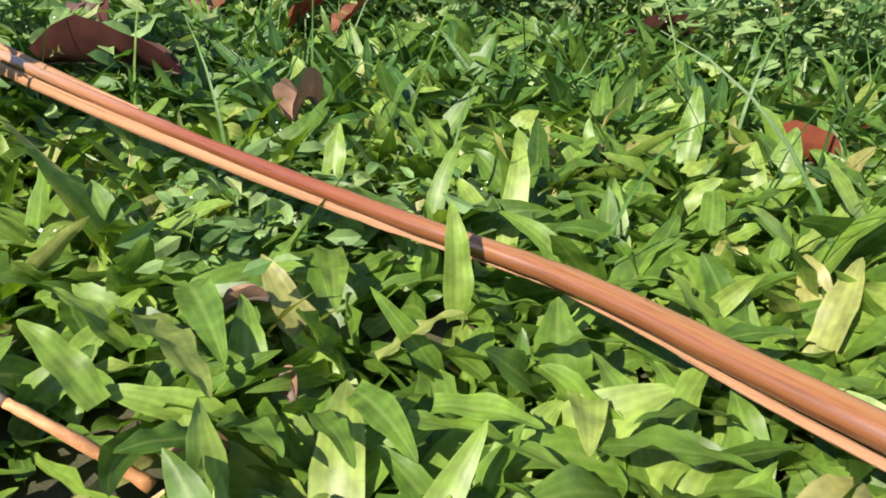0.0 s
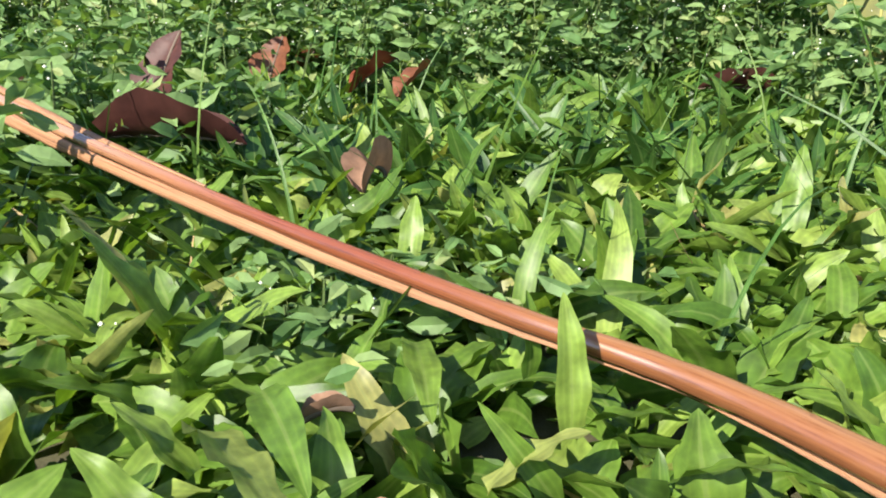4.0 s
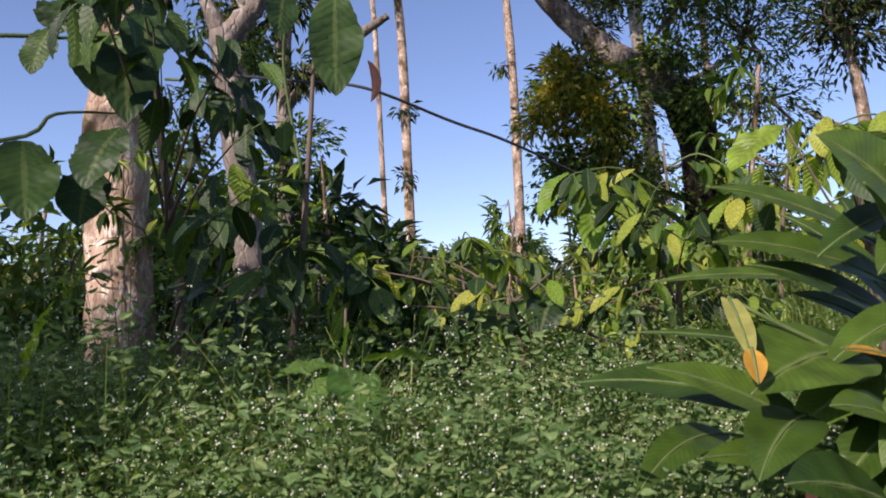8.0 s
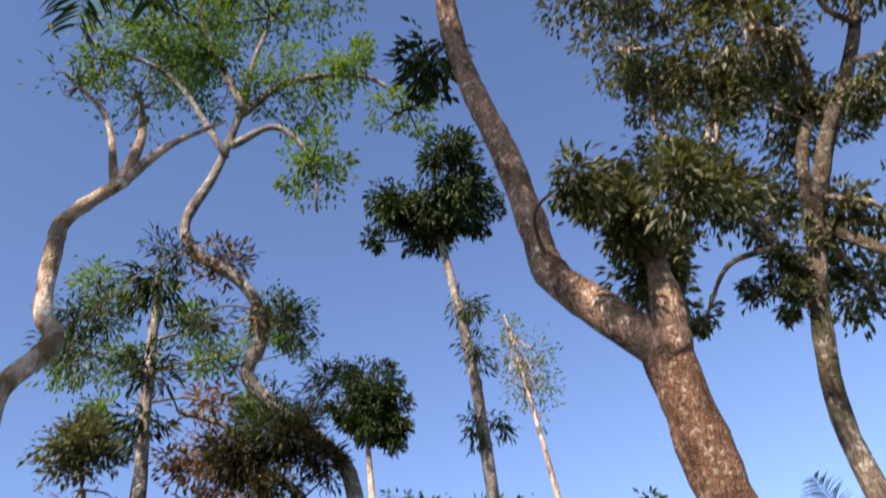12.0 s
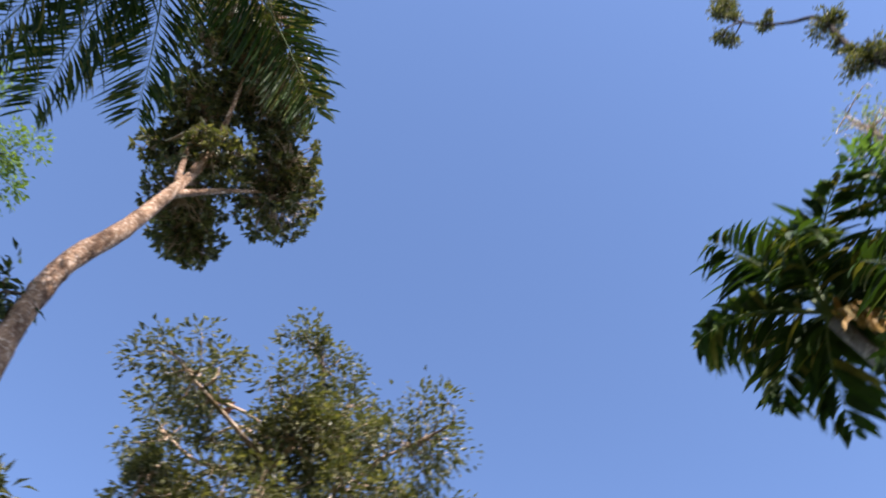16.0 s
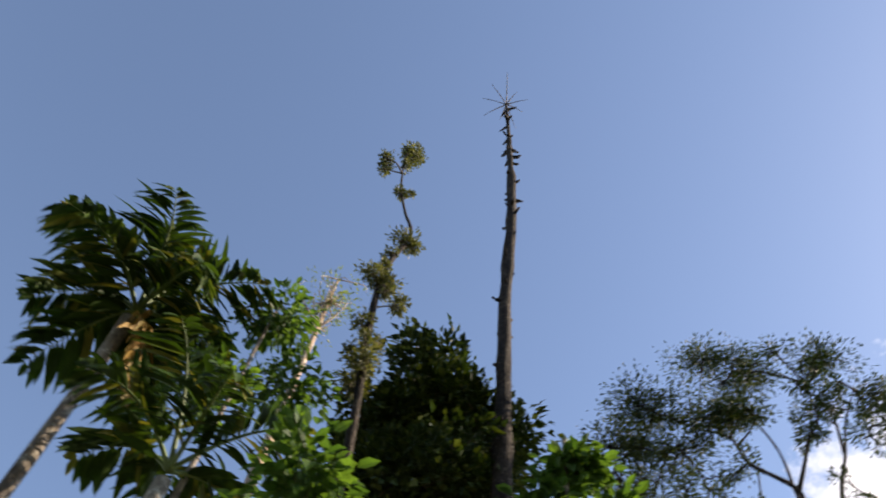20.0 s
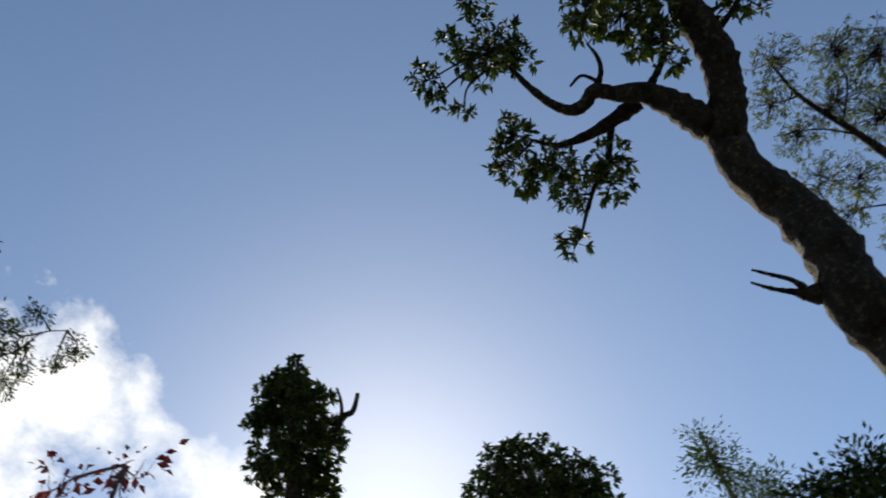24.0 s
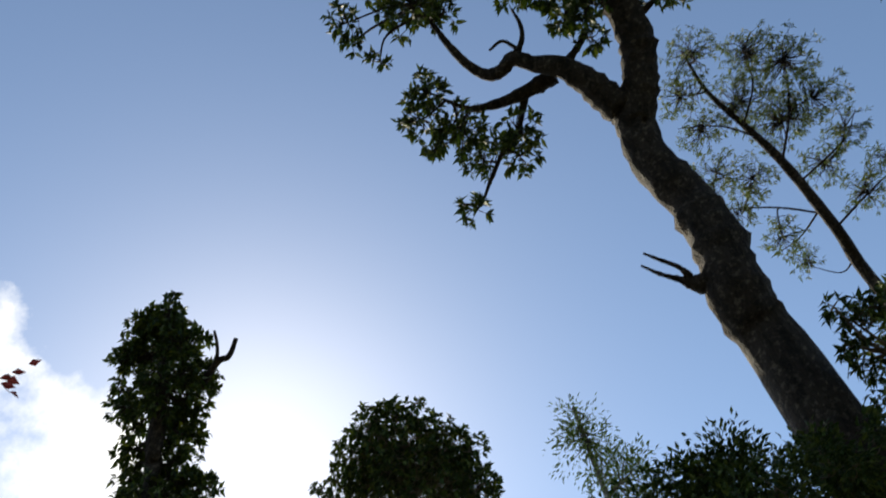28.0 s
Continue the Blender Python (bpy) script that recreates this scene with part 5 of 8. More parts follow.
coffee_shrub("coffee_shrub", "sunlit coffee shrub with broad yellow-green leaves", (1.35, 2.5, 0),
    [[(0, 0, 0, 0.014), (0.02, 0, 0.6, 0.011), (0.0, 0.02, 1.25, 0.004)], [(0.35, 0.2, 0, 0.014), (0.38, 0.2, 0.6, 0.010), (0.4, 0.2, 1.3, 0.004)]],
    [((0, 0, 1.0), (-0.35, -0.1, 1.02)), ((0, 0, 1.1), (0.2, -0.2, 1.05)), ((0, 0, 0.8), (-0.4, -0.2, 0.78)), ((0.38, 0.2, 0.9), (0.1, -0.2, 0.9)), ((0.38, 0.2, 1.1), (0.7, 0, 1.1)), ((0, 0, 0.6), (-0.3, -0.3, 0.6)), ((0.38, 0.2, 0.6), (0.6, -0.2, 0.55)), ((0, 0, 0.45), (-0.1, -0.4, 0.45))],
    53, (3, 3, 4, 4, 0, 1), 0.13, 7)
coffee_shrub("coffee_shrub", "low coffee shrub with dark and bright ribbed leaves", (-0.15, 3.3, 0),
    [[(0, 0, 0, 0.012), (0.02, 0, 0.4, 0.009), (0.0, 0.02, 0.8, 0.004)]],
    [((0, 0, 0.6), (-0.35, -0.1, 0.62)), ((0, 0, 0.7), (0.3, -0.15, 0.7)), ((0, 0, 0.5), (-0.2, -0.3, 0.5)), ((0, 0, 0.5), (0.35, -0.2, 0.5)), ((0, 0, 0.75), (0.05, -0.2, 0.8))],
    54, (0, 1, 3, 4), 0.12, 7)
pepper = coffee_shrub("pepper_vine", "pepper vine with heart-shaped bright yellow leaves at the trunk", (2.15, 3.85, 0),
    [[(0.2, 0.1, 0, 0.008), (0.15, 0.0, 0.7, 0.007), (0.1, 0.02, 1.6, 0.004)]],
    [((0.15, 0, 0.7), (-0.2, -0.3, 0.8)), ((0.15, 0, 0.9), (-0.1, -0.25, 1.0)), ((0.12, 0, 1.2), (-0.12, -0.15, 1.35)), ((0.15, 0, 0.5), (-0.35, -0.4, 0.55)), ((0.1, 0, 1.4), (0.0, -0.2, 1.6)), ((0.15, 0, 0.4), (0.2, -0.5, 0.4))],
    55, (5, 5, 3, 4), 0.115, 4)
herb = coffee_shrub("herb", "single leafy green herb rising above the weeds", (-0.38, 1.705, 0),
    [[(0, 0, 0, 0.006), (0.0, 0, 0.35, 0.005), (0.0, 0.02, 0.52, 0.003)]],
    [], 56, (3, 3, 4), 0.10, 2)
for row in ((-0.382, 1.704, 0.391, -0.317, 1.562, 0.281, 0.114, 0.5, 0.1), (-0.346, 1.710, 0.402, -0.169, 1.677, 0.397, 0.056, 0.5, 0.3), (-0.380, 1.704, 0.403, -0.370, 1.706, 0.491, 0.040, 0.2, 0.3),
            (-0.394, 1.702, 0.392, -0.512, 1.625, 0.380, 0.049, 0.6, 0.4), (-0.388, 1.703, 0.391, -0.447, 1.590, 0.298, 0.049, 0.6, 0.3), (-0.378, 1.755, 0.413, -0.441, 1.693, 0.443, 0.038, 0.4, 0.3)):
    hang_leaf(herb, row, M_HERB)
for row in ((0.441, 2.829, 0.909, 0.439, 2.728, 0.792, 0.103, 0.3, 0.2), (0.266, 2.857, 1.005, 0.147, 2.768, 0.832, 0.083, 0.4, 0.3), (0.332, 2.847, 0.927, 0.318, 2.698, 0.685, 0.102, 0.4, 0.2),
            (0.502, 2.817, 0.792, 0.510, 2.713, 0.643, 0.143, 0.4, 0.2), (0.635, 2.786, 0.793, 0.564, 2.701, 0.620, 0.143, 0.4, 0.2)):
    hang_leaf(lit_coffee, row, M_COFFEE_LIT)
tall_leaf = thing("herb", "tall single pale green leaf standing in the weeds", "herb", (-1.16, 1.785, 0))
part("leaf_stalk", tube([(0, 0, 0, 0.004), (0.01, 0.0, 0.2, 0.003), (0.005, 0.003, 0.36, 0.002)], 6, 4), M_STEM, tall_leaf)
hang_leaf(tall_leaf, (-1.155, 1.788, 0.36, -1.092, 1.824, 0.57, 0.062, 0.3, 0.3), M_COFFEE_LIT)
broad = coffee_shrub("broad_leaved_herb", "low herb with broad dark bluish leaves in shade", (0.03, 2.6, 0), [[(0, 0, 0, 0.008), (0, 0, 0.5, 0.004)]], [], 57, (0,), 0.1)
for row in ((0.173, 2.565, 0.564, 0.10, 2.42, 0.42, 0.12, 0.6, 0.3), (-0.021, 2.578, 0.535, -0.020, 2.477, 0.418, 0.137, 0.4, 0.1), (-0.071, 2.578, 0.463, -0.181, 2.477, 0.403, 0.109, 0.4, 0.3),
            (0.077, 2.673, 0.543, 0.073, 2.573, 0.394, 0.114, 0.3, 0.1), (0.181, 2.464, 0.411, 0.263, 2.352, 0.311, 0.123, 0.4, 0.2)):
    hang_leaf(broad, row, M_COFFEE)
for x, y, z in ((0.173, 2.565, 0.564), (-0.021, 2.578, 0.535), (-0.071, 2.578, 0.463), (0.181, 2.464, 0.411)):
    part("leaf_stalk", tube([(x - 0.03, y - 2.6, z, 0.002), ((x - 0.03) / 2, (y - 2.6) / 2, z * 0.7, 0.003), (0, 0, 0.25, 0.004)], 5, 4), M_STEM, broad)
young = coffee_shrub("pepper_shoot", "single pale green leaf on a thin climbing shoot", (0.75, 1.65, 0), [[(0, 0, 0, 0.004), (-0.02, 0, 0.5, 0.003), (-0.19, -0.04, 0.86, 0.002)]], [], 58, (3,), 0.1)
hang_leaf(young, (0.555, 1.605, 0.857, 0.424, 1.546, 0.755, 0.072, 0.5, 0.4), M_COFFEE_LIT)



def leaf_cloud(parent, stem, balls, per, kinds, size, seed):
    """Overlapping leaves in clumps of (x, y, z, radius) round the ends of side branches that leave the stem."""
    q = np.random.default_rng(seed)
    o = np.array(parent.location)
    for x, y, z, rad in balls:
        c = np.array((x, y, z)) - o
        root = np.array((stem[0], stem[1], max(0.15, z - 0.25))) - o
        part("branch", tube([(*root, 0.006), (*((root + c) / 2 + (0, 0, 0.05)), 0.004), (*c, 0.002)], 5, 4), M_TWIG, parent)
        for i in range(per):
            d = unit(1, q)[0] * rad * (0.3 + 0.7 * q.random())
            foot = c + d * (1, 1, 0.8) + (0, 0, 0.25 * rad)
            if i % 3 == 0:
                part("twig", tube([(*c, 0.0022), (*((c + foot) / 2 + (0, 0, 0.02)), 0.0018), (*foot, 0.001)], 4, 3), M_STEM, parent)
            set_leaf(parent, int(q.choice(kinds)), foot, math.degrees(math.atan2(d[0], d[1])) + q.normal() * 45, -20 - 55 * q.random(), q.normal() * 30, size * (0.65 + 0.6 * q.random()))


leaf_cloud(dark_coffee, (-0.95, 2.15), [(-0.76, 1.55, 1.18, 0.13), (-0.74, 1.60, 0.99, 0.15), (-0.66, 1.75, 1.09, 0.12), (-0.65, 1.80, 0.92, 0.15), (-0.70, 1.84, 0.71, 0.15), (-0.63, 1.90, 0.57, 0.14), (-0.58, 2.02, 0.67, 0.12)], 9, (0, 0, 1, 2, 0, 1), 0.105, 151)
leaf_cloud(lit_coffee, (0.62, 2.85), [(-0.03, 2.46, 0.49, 0.16), (0.15, 2.45, 0.55, 0.18), (-0.24, 2.56, 0.53, 0.11), (0.45, 2.51, 0.76, 0.20), (0.31, 2.63, 0.87, 0.12), (0.57, 2.47, 0.70, 0.15), (0.38, 2.31, 0.50, 0.14), (-0.45, 2.23, 0.55, 0.10)], 13, (0, 0, 1, 3, 4, 1, 2), 0.11, 152)
side_coffee = thing("coffee_shrub", "sunlit coffee shrub with broad ribbed leaves behind the ginger", "shrub", (0.95, 2.1, 0))
part("stem", tube([(0, 0, 0, 0.013), (0.02, 0.0, 0.5, 0.010), (-0.03, 0.02, 0.95, 0.004)], 7, 5, 0.08, 154), M_TWIG, side_coffee)
leaf_cloud(side_coffee, (0.95, 2.1), [(0.70, 2.05, 0.81, 0.14), (0.82, 1.95, 0.86, 0.13), (1.05, 2.1, 0.88, 0.14)], 13, (3, 4, 3, 0, 4, 1), 0.13, 153)

low_coffee = thing("coffee_shrub", "low sunlit coffee shrub with bright leaves", "shrub", (0.05, 2.75, 0))
part("stem", tube([(0, 0, 0, 0.012), (0.02, 0.0, 0.3, 0.009), (-0.03, 0.02, 0.6, 0.004)], 7, 5, 0.08, 155), M_TWIG, low_coffee)
leaf_cloud(low_coffee, (0.05, 2.75), [(-0.48, 2.85, 0.68, 0.13), (-0.25, 3.27, 0.68, 0.15), (0.09, 3.37, 0.68, 0.15), (0.39, 3.24, 0.70, 0.15), (0.66, 2.99, 0.62, 0.14), (0.94, 2.91, 0.63, 0.14), (-0.42, 3.66, 0.79, 0.12), (0.59, 3.62, 0.79, 0.12)], 12, (3, 4, 3, 0, 1, 4), 0.095, 156)
leaf_cloud(dark_coffee, (-0.95, 2.15), [(-0.73, 1.33, 1.04, 0.13), (-0.70, 1.46, 1.08, 0.11), (-0.63, 1.79, 1.02, 0.10), (-0.80, 1.41, 1.25, 0.07)], 5, (0, 1, 2), 0.115, 157)
leaf_cloud(pepper, (2.3, 3.9), [(1.64, 2.93, 1.39, 0.10), (1.65, 2.81, 1.29, 0.10), (1.45, 2.69, 0.84, 0.14), (1.57, 2.74, 1.00, 0.14), (1.37, 2.51, 0.72, 0.11)], 9, (5, 5, 3), 0.10, 158)

# ---- understory shrubs, built as kinds and then repeated ----


def understory(kind, mat, size, slim, tall, count, seed):
    root = thing("understory_shrub", kind, "shrub", (0, 0, 0), "understory shrubs")
    q = np.random.default_rng(seed)
    hubs = []
    for i in range(6):
        a = q.random() * 6.28
        top = np.array([math.sin(a) * 0.4, math.cos(a) * 0.4, tall * (0.6 + 0.4 * q.random())])
        part("stem", tube([(0.1 * math.sin(a), 0.1 * math.cos(a), -0.05, 0.02), (*(top * (0.4, 0.4, 0.5)), 0.014), (*top, 0.006)], 6, 4, 0.1), M_TWIG, root)
        hubs += [top, top * (0.6, 0.6, 0.6)]
    foliage(root, [(0, 0, tall * 0.72, 0.55, tall * 0.33), (0.25, 0.1, tall * 0.45, 0.5, tall * 0.3), (-0.25, -0.1, tall * 0.4, 0.5, tall * 0.3)], count, size, mat, hubs, M_TWIG, 16, 0.3, 0.7, slim, False, 0.006, seed)
    return root


SHRUBS = [understory("dense dark green understory shrub", M_SHRUB, 0.17, 0.5, 1.5, 900, 61), understory("dark green shrub with large drooping leaves", M_COFFEE, 0.24, 0.42, 1.8, 700, 62),
          understory("mid-green bushy understory shrub", M_SHRUB, 0.11, 0.5, 1.3, 1300, 63), understory("yellow-green young understory shrub", M_LIGHT, 0.16, 0.42, 1.6, 800, 64)]
spots = []
q = np.random.default_rng(71)
while len(spots) < 120:
    y = 4.4 + 13 * q.random() ** 1.2
    x = (q.random() * 2 - 1) * (1.5 + 0.72 * y)
    if all(math.hypot(x - a, y - b) > 0.45 for a, b, c in spots) and math.hypot(x - 2.45, y - 4.1) > 0.8 and math.hypot(x + 1.3, y - 4.1) > 0.5 and math.hypot(x + 2, y - 4.3) > 0.5:
        spots.append((x, y, 0.75 + 0.45 * q.random()))
spots += [(-0.7, 2.9, 1.2), (-0.5, 3.5, 1.05), (0.2, 3.7, 1.1), (1.2, 3.5, 1.3), (2.0, 3.2, 1.3), (2.9, 3.0, 1.3), (0.8, 4.2, 1.3), (-2.7, 5.0, 1.6), (-1.6, 5.1, 1.9), (-1.0, 4.9, 1.35), (-3.4, 4.6, 1.9), (-0.5, 5.0, 1.1), (-2.2, 6.0, 2.0), (-1.3, 6.3, 1.45), (3.4, 5.4, 1.8), (4.2, 6.2, 1.9), (2.0, 5.8, 1.2)]
for i, (x, y, s) in enumerate(spots):
    m = pose(x, y, float(ground_height(x, y)), 0, 0, 360 * q.random()) @ Matrix.Scale(s * (0.27 + 0.05 * y) * (0.72 if abs(x - 0.45 + 0.08 * y) < 0.5 else 1.0), 4)
    if i < 4:
        SHRUBS[i].matrix_basis = m
    else:
        c = copy_thing(SHRUBS[i % 4], m)
        c.scale = m.to_scale()



def sapling(label, tall, seed, mat):
    root = thing("sapling", label, "sapling", (0, 0, 0), "saplings")
    rows = [(0, 0, -0.05, 0.022), (0.02, 0.01, tall * 0.5, 0.016), (-0.02, 0.02, tall, 0.006)]
    part("stem", tube(rows, 7, 5, 0.12, seed), M_BARK_PALE, root)
    rosettes(root, [(0.0, 0.02, tall * 0.97, 0.16, 0.12), (0.14, 0.0, tall * 0.8, 0.12, 0.08), (-0.13, 0.05, tall * 0.7, 0.12, 0.08), (0.05, -0.12, tall * 0.55, 0.10, 0.07)], 14, 0.13, mat, spline(rows, 4)[3:], M_TWIG, seed, slim=0.3, twig=0.003, droop=0.6, oval=True)
    return root


YOUNG = [sapling("thin pale-stemmed sapling with drooping leaves", 1.35, 171, M_SHRUB), sapling("thin sapling with bright drooping leaves", 1.05, 172, M_COFFEE_LIT)]
q = np.random.default_rng(173)
for i in range(44):
    y = 3.6 + 6.5 * q.random() ** 1.3
    x = (q.random() * 2 - 1) * (0.6 + 0.6 * y)
    if math.hypot(x - 2.45, y - 4.1) < 0.7 or math.hypot(x + 1.3, y - 4.1) < 0.35 or math.hypot(x + 2, y - 4.3) < 0.6:
        y += 1.3
    m = pose(x, y, float(ground_height(x, y)), q.normal() * 4, q.normal() * 4, 360 * q.random()) @ Matrix.Scale((0.7 + 0.5 * q.random()) * (0.8 + 0.05 * y) * (0.7 if abs(x - 0.45 + 0.08 * y) < 0.5 else 1.0), 4)
    if i < 2:
        YOUNG[i].matrix_basis = m
    else:
        copy_thing(YOUNG[i % 2], m).scale = m.to_scale()

# ---- trees ----


def tree(name, label, limbs, bark, seed=1, sides=12, knob=0.05, kind_of="tree"):
    """A tree: limbs are rows of (x, y, z, radius), the first one the trunk, that starts in the ground."""
    root = thing(name, label, kind_of, (0, 0, 0))
    for i, rows in enumerate(limbs):
        part("trunk" if i == 0 else "limb", tube(rows, sides if i == 0 else max(6, sides - 3), 6, knob, seed + i), bark, root)
    return root


def along(*limbs):
    return np.concatenate([spline(l, 3)[:, :3] for l in limbs])


# pollarded pale tree
A1 = [(-2.05, 4.22, -0.1, 0.22), (-2.03, 4.23, 0.70, 0.175), (-2.06, 4.22, 1.65, 0.161), (-1.99, 4.25, 2.46, 0.155), (-1.96, 4.26, 2.68, 0.14)]
A2 = [(-1.99, 4.25, 2.50, 0.135), (-1.85, 4.31, 2.83, 0.125), (-1.78, 4.34, 3.04, 0.125), (-1.68, 4.38, 3.26, 0.118)]
A3 = [(-2.02, 4.24, 2.5, 0.080), (-2.22, 4.2, 2.85, 0.076), (-2.16, 4.22, 3.20, 0.074), (-2.11, 4.35, 3.79, 0.073), (-2.13, 4.45, 4.32, 0.071), (-1.98, 4.60, 4.68, 0.074), (-1.97, 4.70, 4.88, 0.073), (-2.09, 4.70, 5.12, 0.066), (-2.11, 4.68, 5.73, 0.065), (-2.07, 4.70, 6.00, 0.061), (-1.75, 4.81, 6.48, 0.056)]
A4 = [(-1.75, 4.81, 6.48, 0.06), (-1.67, 4.84, 7.10, 0.04), (-1.75, 4.81, 7.61, 0.02)]
A5 = [(-1.75, 4.81, 6.48, 0.05), (-1.43, 4.91, 7.03, 0.032), (-0.98, 5.01, 7.46, 0.014)]
A6 = [(-1.80, 4.80, 6.42, 0.04), (-1.97, 4.74, 7.20, 0.024), (-2.36, 4.57, 7.62, 0.012)]
t1 = tree("pollarded_tree", "pale-barked pollarded tree with a cut stub and a crooked bare limb", [A1, A2, A3, A4, A5, A6], M_BARK_PALE, 3, 16, 0.07)
foliage(t1, [(-1.7, 4.8, 7.6, 0.7, 0.5), (-2.2, 4.6, 7.6, 0.5, 0.4)], 160, 0.07, M_AIRY, along(A4, A5, A6), M_TWIG, 24, 0.3, 0.2, 0.4, False, 0.006, 4)
foliage(t1, [(-2.0, 4.2, 2.3, 0.25, 0.15), (-1.75, 4.3, 2.6, 0.2, 0.15)], 260, 0.09, M_LIGHT, along(A1[2:]), M_TWIG, 10, 0.35, 0.2, 0.45, False, 0.004, 5, "shoot", "fresh green shoots at the fork")

B1 = [(-1.22, 4.10, -0.1, 0.10), (-1.27, 4.09, 0.66, 0.079), (-1.28, 4.08, 1.03, 0.079), (-1.34, 4.07, 1.59, 0.076), (-1.39, 4.05, 2.07, 0.074)]
B2 = [(-1.38, 4.05, 2.02, 0.062), (-1.28, 4.08, 2.14, 0.060), (-1.21, 4.10, 2.25, 0.052), (-1.25, 4.10, 2.40, 0.05), (-1.24, 4.09, 2.60, 0.02)]
B3 = [(-1.40, 4.05, 2.05, 0.05), (-1.46, 4.03, 2.22, 0.038), (-1.56, 3.99, 2.45, 0.015)]
B4 = [(-1.27, 4.09, 2.2, 0.04), (-1.32, 4.1, 2.4, 0.03), (-1.28, 4.1, 2.62, 0.012)]
tree("grey_stump_tree", "grey pollarded trunk with a twisted splintered fork", [B1, B2, B3, B4], M_BARK_GREY, 9, 12, 0.1)

BG1 = [(-2.0, 6.5, -0.1, 0.06), (-2.05, 6.5, 1.5, 0.045), (-1.95, 6.45, 2.6, 0.032), (-2.05, 6.4, 3.6, 0.012)]
BG2 = [(-2.03, 6.5, 1.3, 0.03), (-2.4, 6.5, 1.9, 0.02), (-2.6, 6.45, 2.4, 0.008)]
t29 = tree("leafy_tree", "thin leafy tree behind the grey stump", [BG1, BG2], M_BARK_GREY, 241, 8)
foliage(t29, [(-2.27, 6.38, 2.38, 0.36, 0.34), (-2.63, 6.43, 1.94, 0.4, 0.4), (-1.87, 6.32, 2.75, 0.3, 0.34), (-1.61, 6.4, 1.87, 0.36, 0.45), (-2.25, 6.29, 3.31, 0.3, 0.36), (-2.1, 6.4, 1.5, 0.5, 0.4)], 4600, 0.075, M_SHRUB, along(BG1[1:], BG2), M_TWIG, 16, 0.24, 0.4, 0.42, False, 0.006, 242)

C1 = [(-2.15, 8.6, -0.1, 0.14), (-2.17, 8.60, 1.42, 0.10), (-2.15, 8.61, 3.17, 0.092), (-2.16, 8.56, 5.0, 0.082), (-2.23, 8.52, 6.35, 0.073), (-2.27, 8.51, 8.3, 0.05)]
C2 = [(-2.16, 8.61, 2.9, 0.075), (-1.72, 8.70, 3.48, 0.064), (-1.27, 8.77, 3.80, 0.056), (-0.97, 8.81, 4.00, 0.04)]
t3 = tree("slender_tree", "slender grey tree with a dead limb and dark tufts", [C1, C2], M_BARK_GREY, 13)
foliage(t3, [(-2.32, 8.50, 8.0, 0.48, 0.45), (-2.25, 8.51, 6.85, 0.37, 0.32), (-2.25, 8.51, 6.1, 0.33, 0.25), (-2.1, 8.5, 4.1, 0.5, 0.3), (-2.0, 8.5, 3.3, 0.45, 0.3)], 1500, 0.17, M_CANOPY, along(C1[2:]), M_TWIG, 12, 0.3, 0.6, 0.25, False, 0.008, 14)

D1 = [(-2.7, 9.4, -0.1, 0.10), (-2.77, 9.41, 2.40, 0.072), (-2.91, 9.37, 4.51, 0.067), (-3.03, 9.33, 5.7, 0.05)]
t4 = tree("small_crowned_tree", "small tree with a ball of yellow-green leaves", [D1], M_BARK_GREY, 15)
foliage(t4, [(-3.14, 9.30, 6.25, 0.6, 0.62), (-2.9, 9.3, 4.2, 0.5, 0.3)], 3200, 0.11, M_OLIVE, along(D1[2:]), M_TWIG, 26, 0.24, 0.2, 0.4, False, 0.008, 16)
foliage(t4, [(-3.0, 9.3, 5.4, 0.7, 0.5)], 120, 0.08, M_RUST, along(D1[1:]), M_TWIG, 22, 0.3, 0.2, 0.4, False, 0.010, 17, "bare_twig")

E1 = [(-1.8, 15.7, -0.2, 0.08), (-1.85, 15.68, 2.77, 0.06), (-1.91, 15.68, 5.85, 0.055), (-1.96, 15.67, 7.07, 0.053), (-2.07, 15.66, 8.2, 0.04)]
t5 = tree("thin_tree", "thin pale tree with a flat sparse rusty crown", [E1], M_BARK_PALE, 18, 8)
foliage(t5, [(-2.42, 15.61, 8.9, 1.6, 0.7), (-1.8, 15.6, 8.3, 1.2, 0.5)], 1300, 0.13, M_RUST, along(E1[3:]), M_TWIG, 40, 0.22, 0.2, 0.4, True, 0.014, 19)

F1 = [(-1.4, 16.7, -0.2, 0.14), (-1.43, 16.73, 2.81, 0.110), (-1.46, 16.73, 6.11, 0.101), (-1.58, 16.72, 8.6, 0.085), (-1.65, 16.7, 10.5, 0.05)]
t6 = tree("silver_oak", "tall straight silver oak with a flaking pale trunk", [F1], M_BARK_PALE, 20, 10)
foliage(t6, [(-1.45, 16.7, 5.0, 0.3, 0.25), (-1.5, 16.7, 3.6, 0.28, 0.3), (-1.5, 16.7, 8.2, 0.45, 0.45), (-1.65, 16.7, 10.3, 0.8, 0.9)], 900, 0.2, M_CANOPY, along(F1[1:]), M_TWIG, 14, 0.3, 0.4, 0.3, True, 0.01, 21)

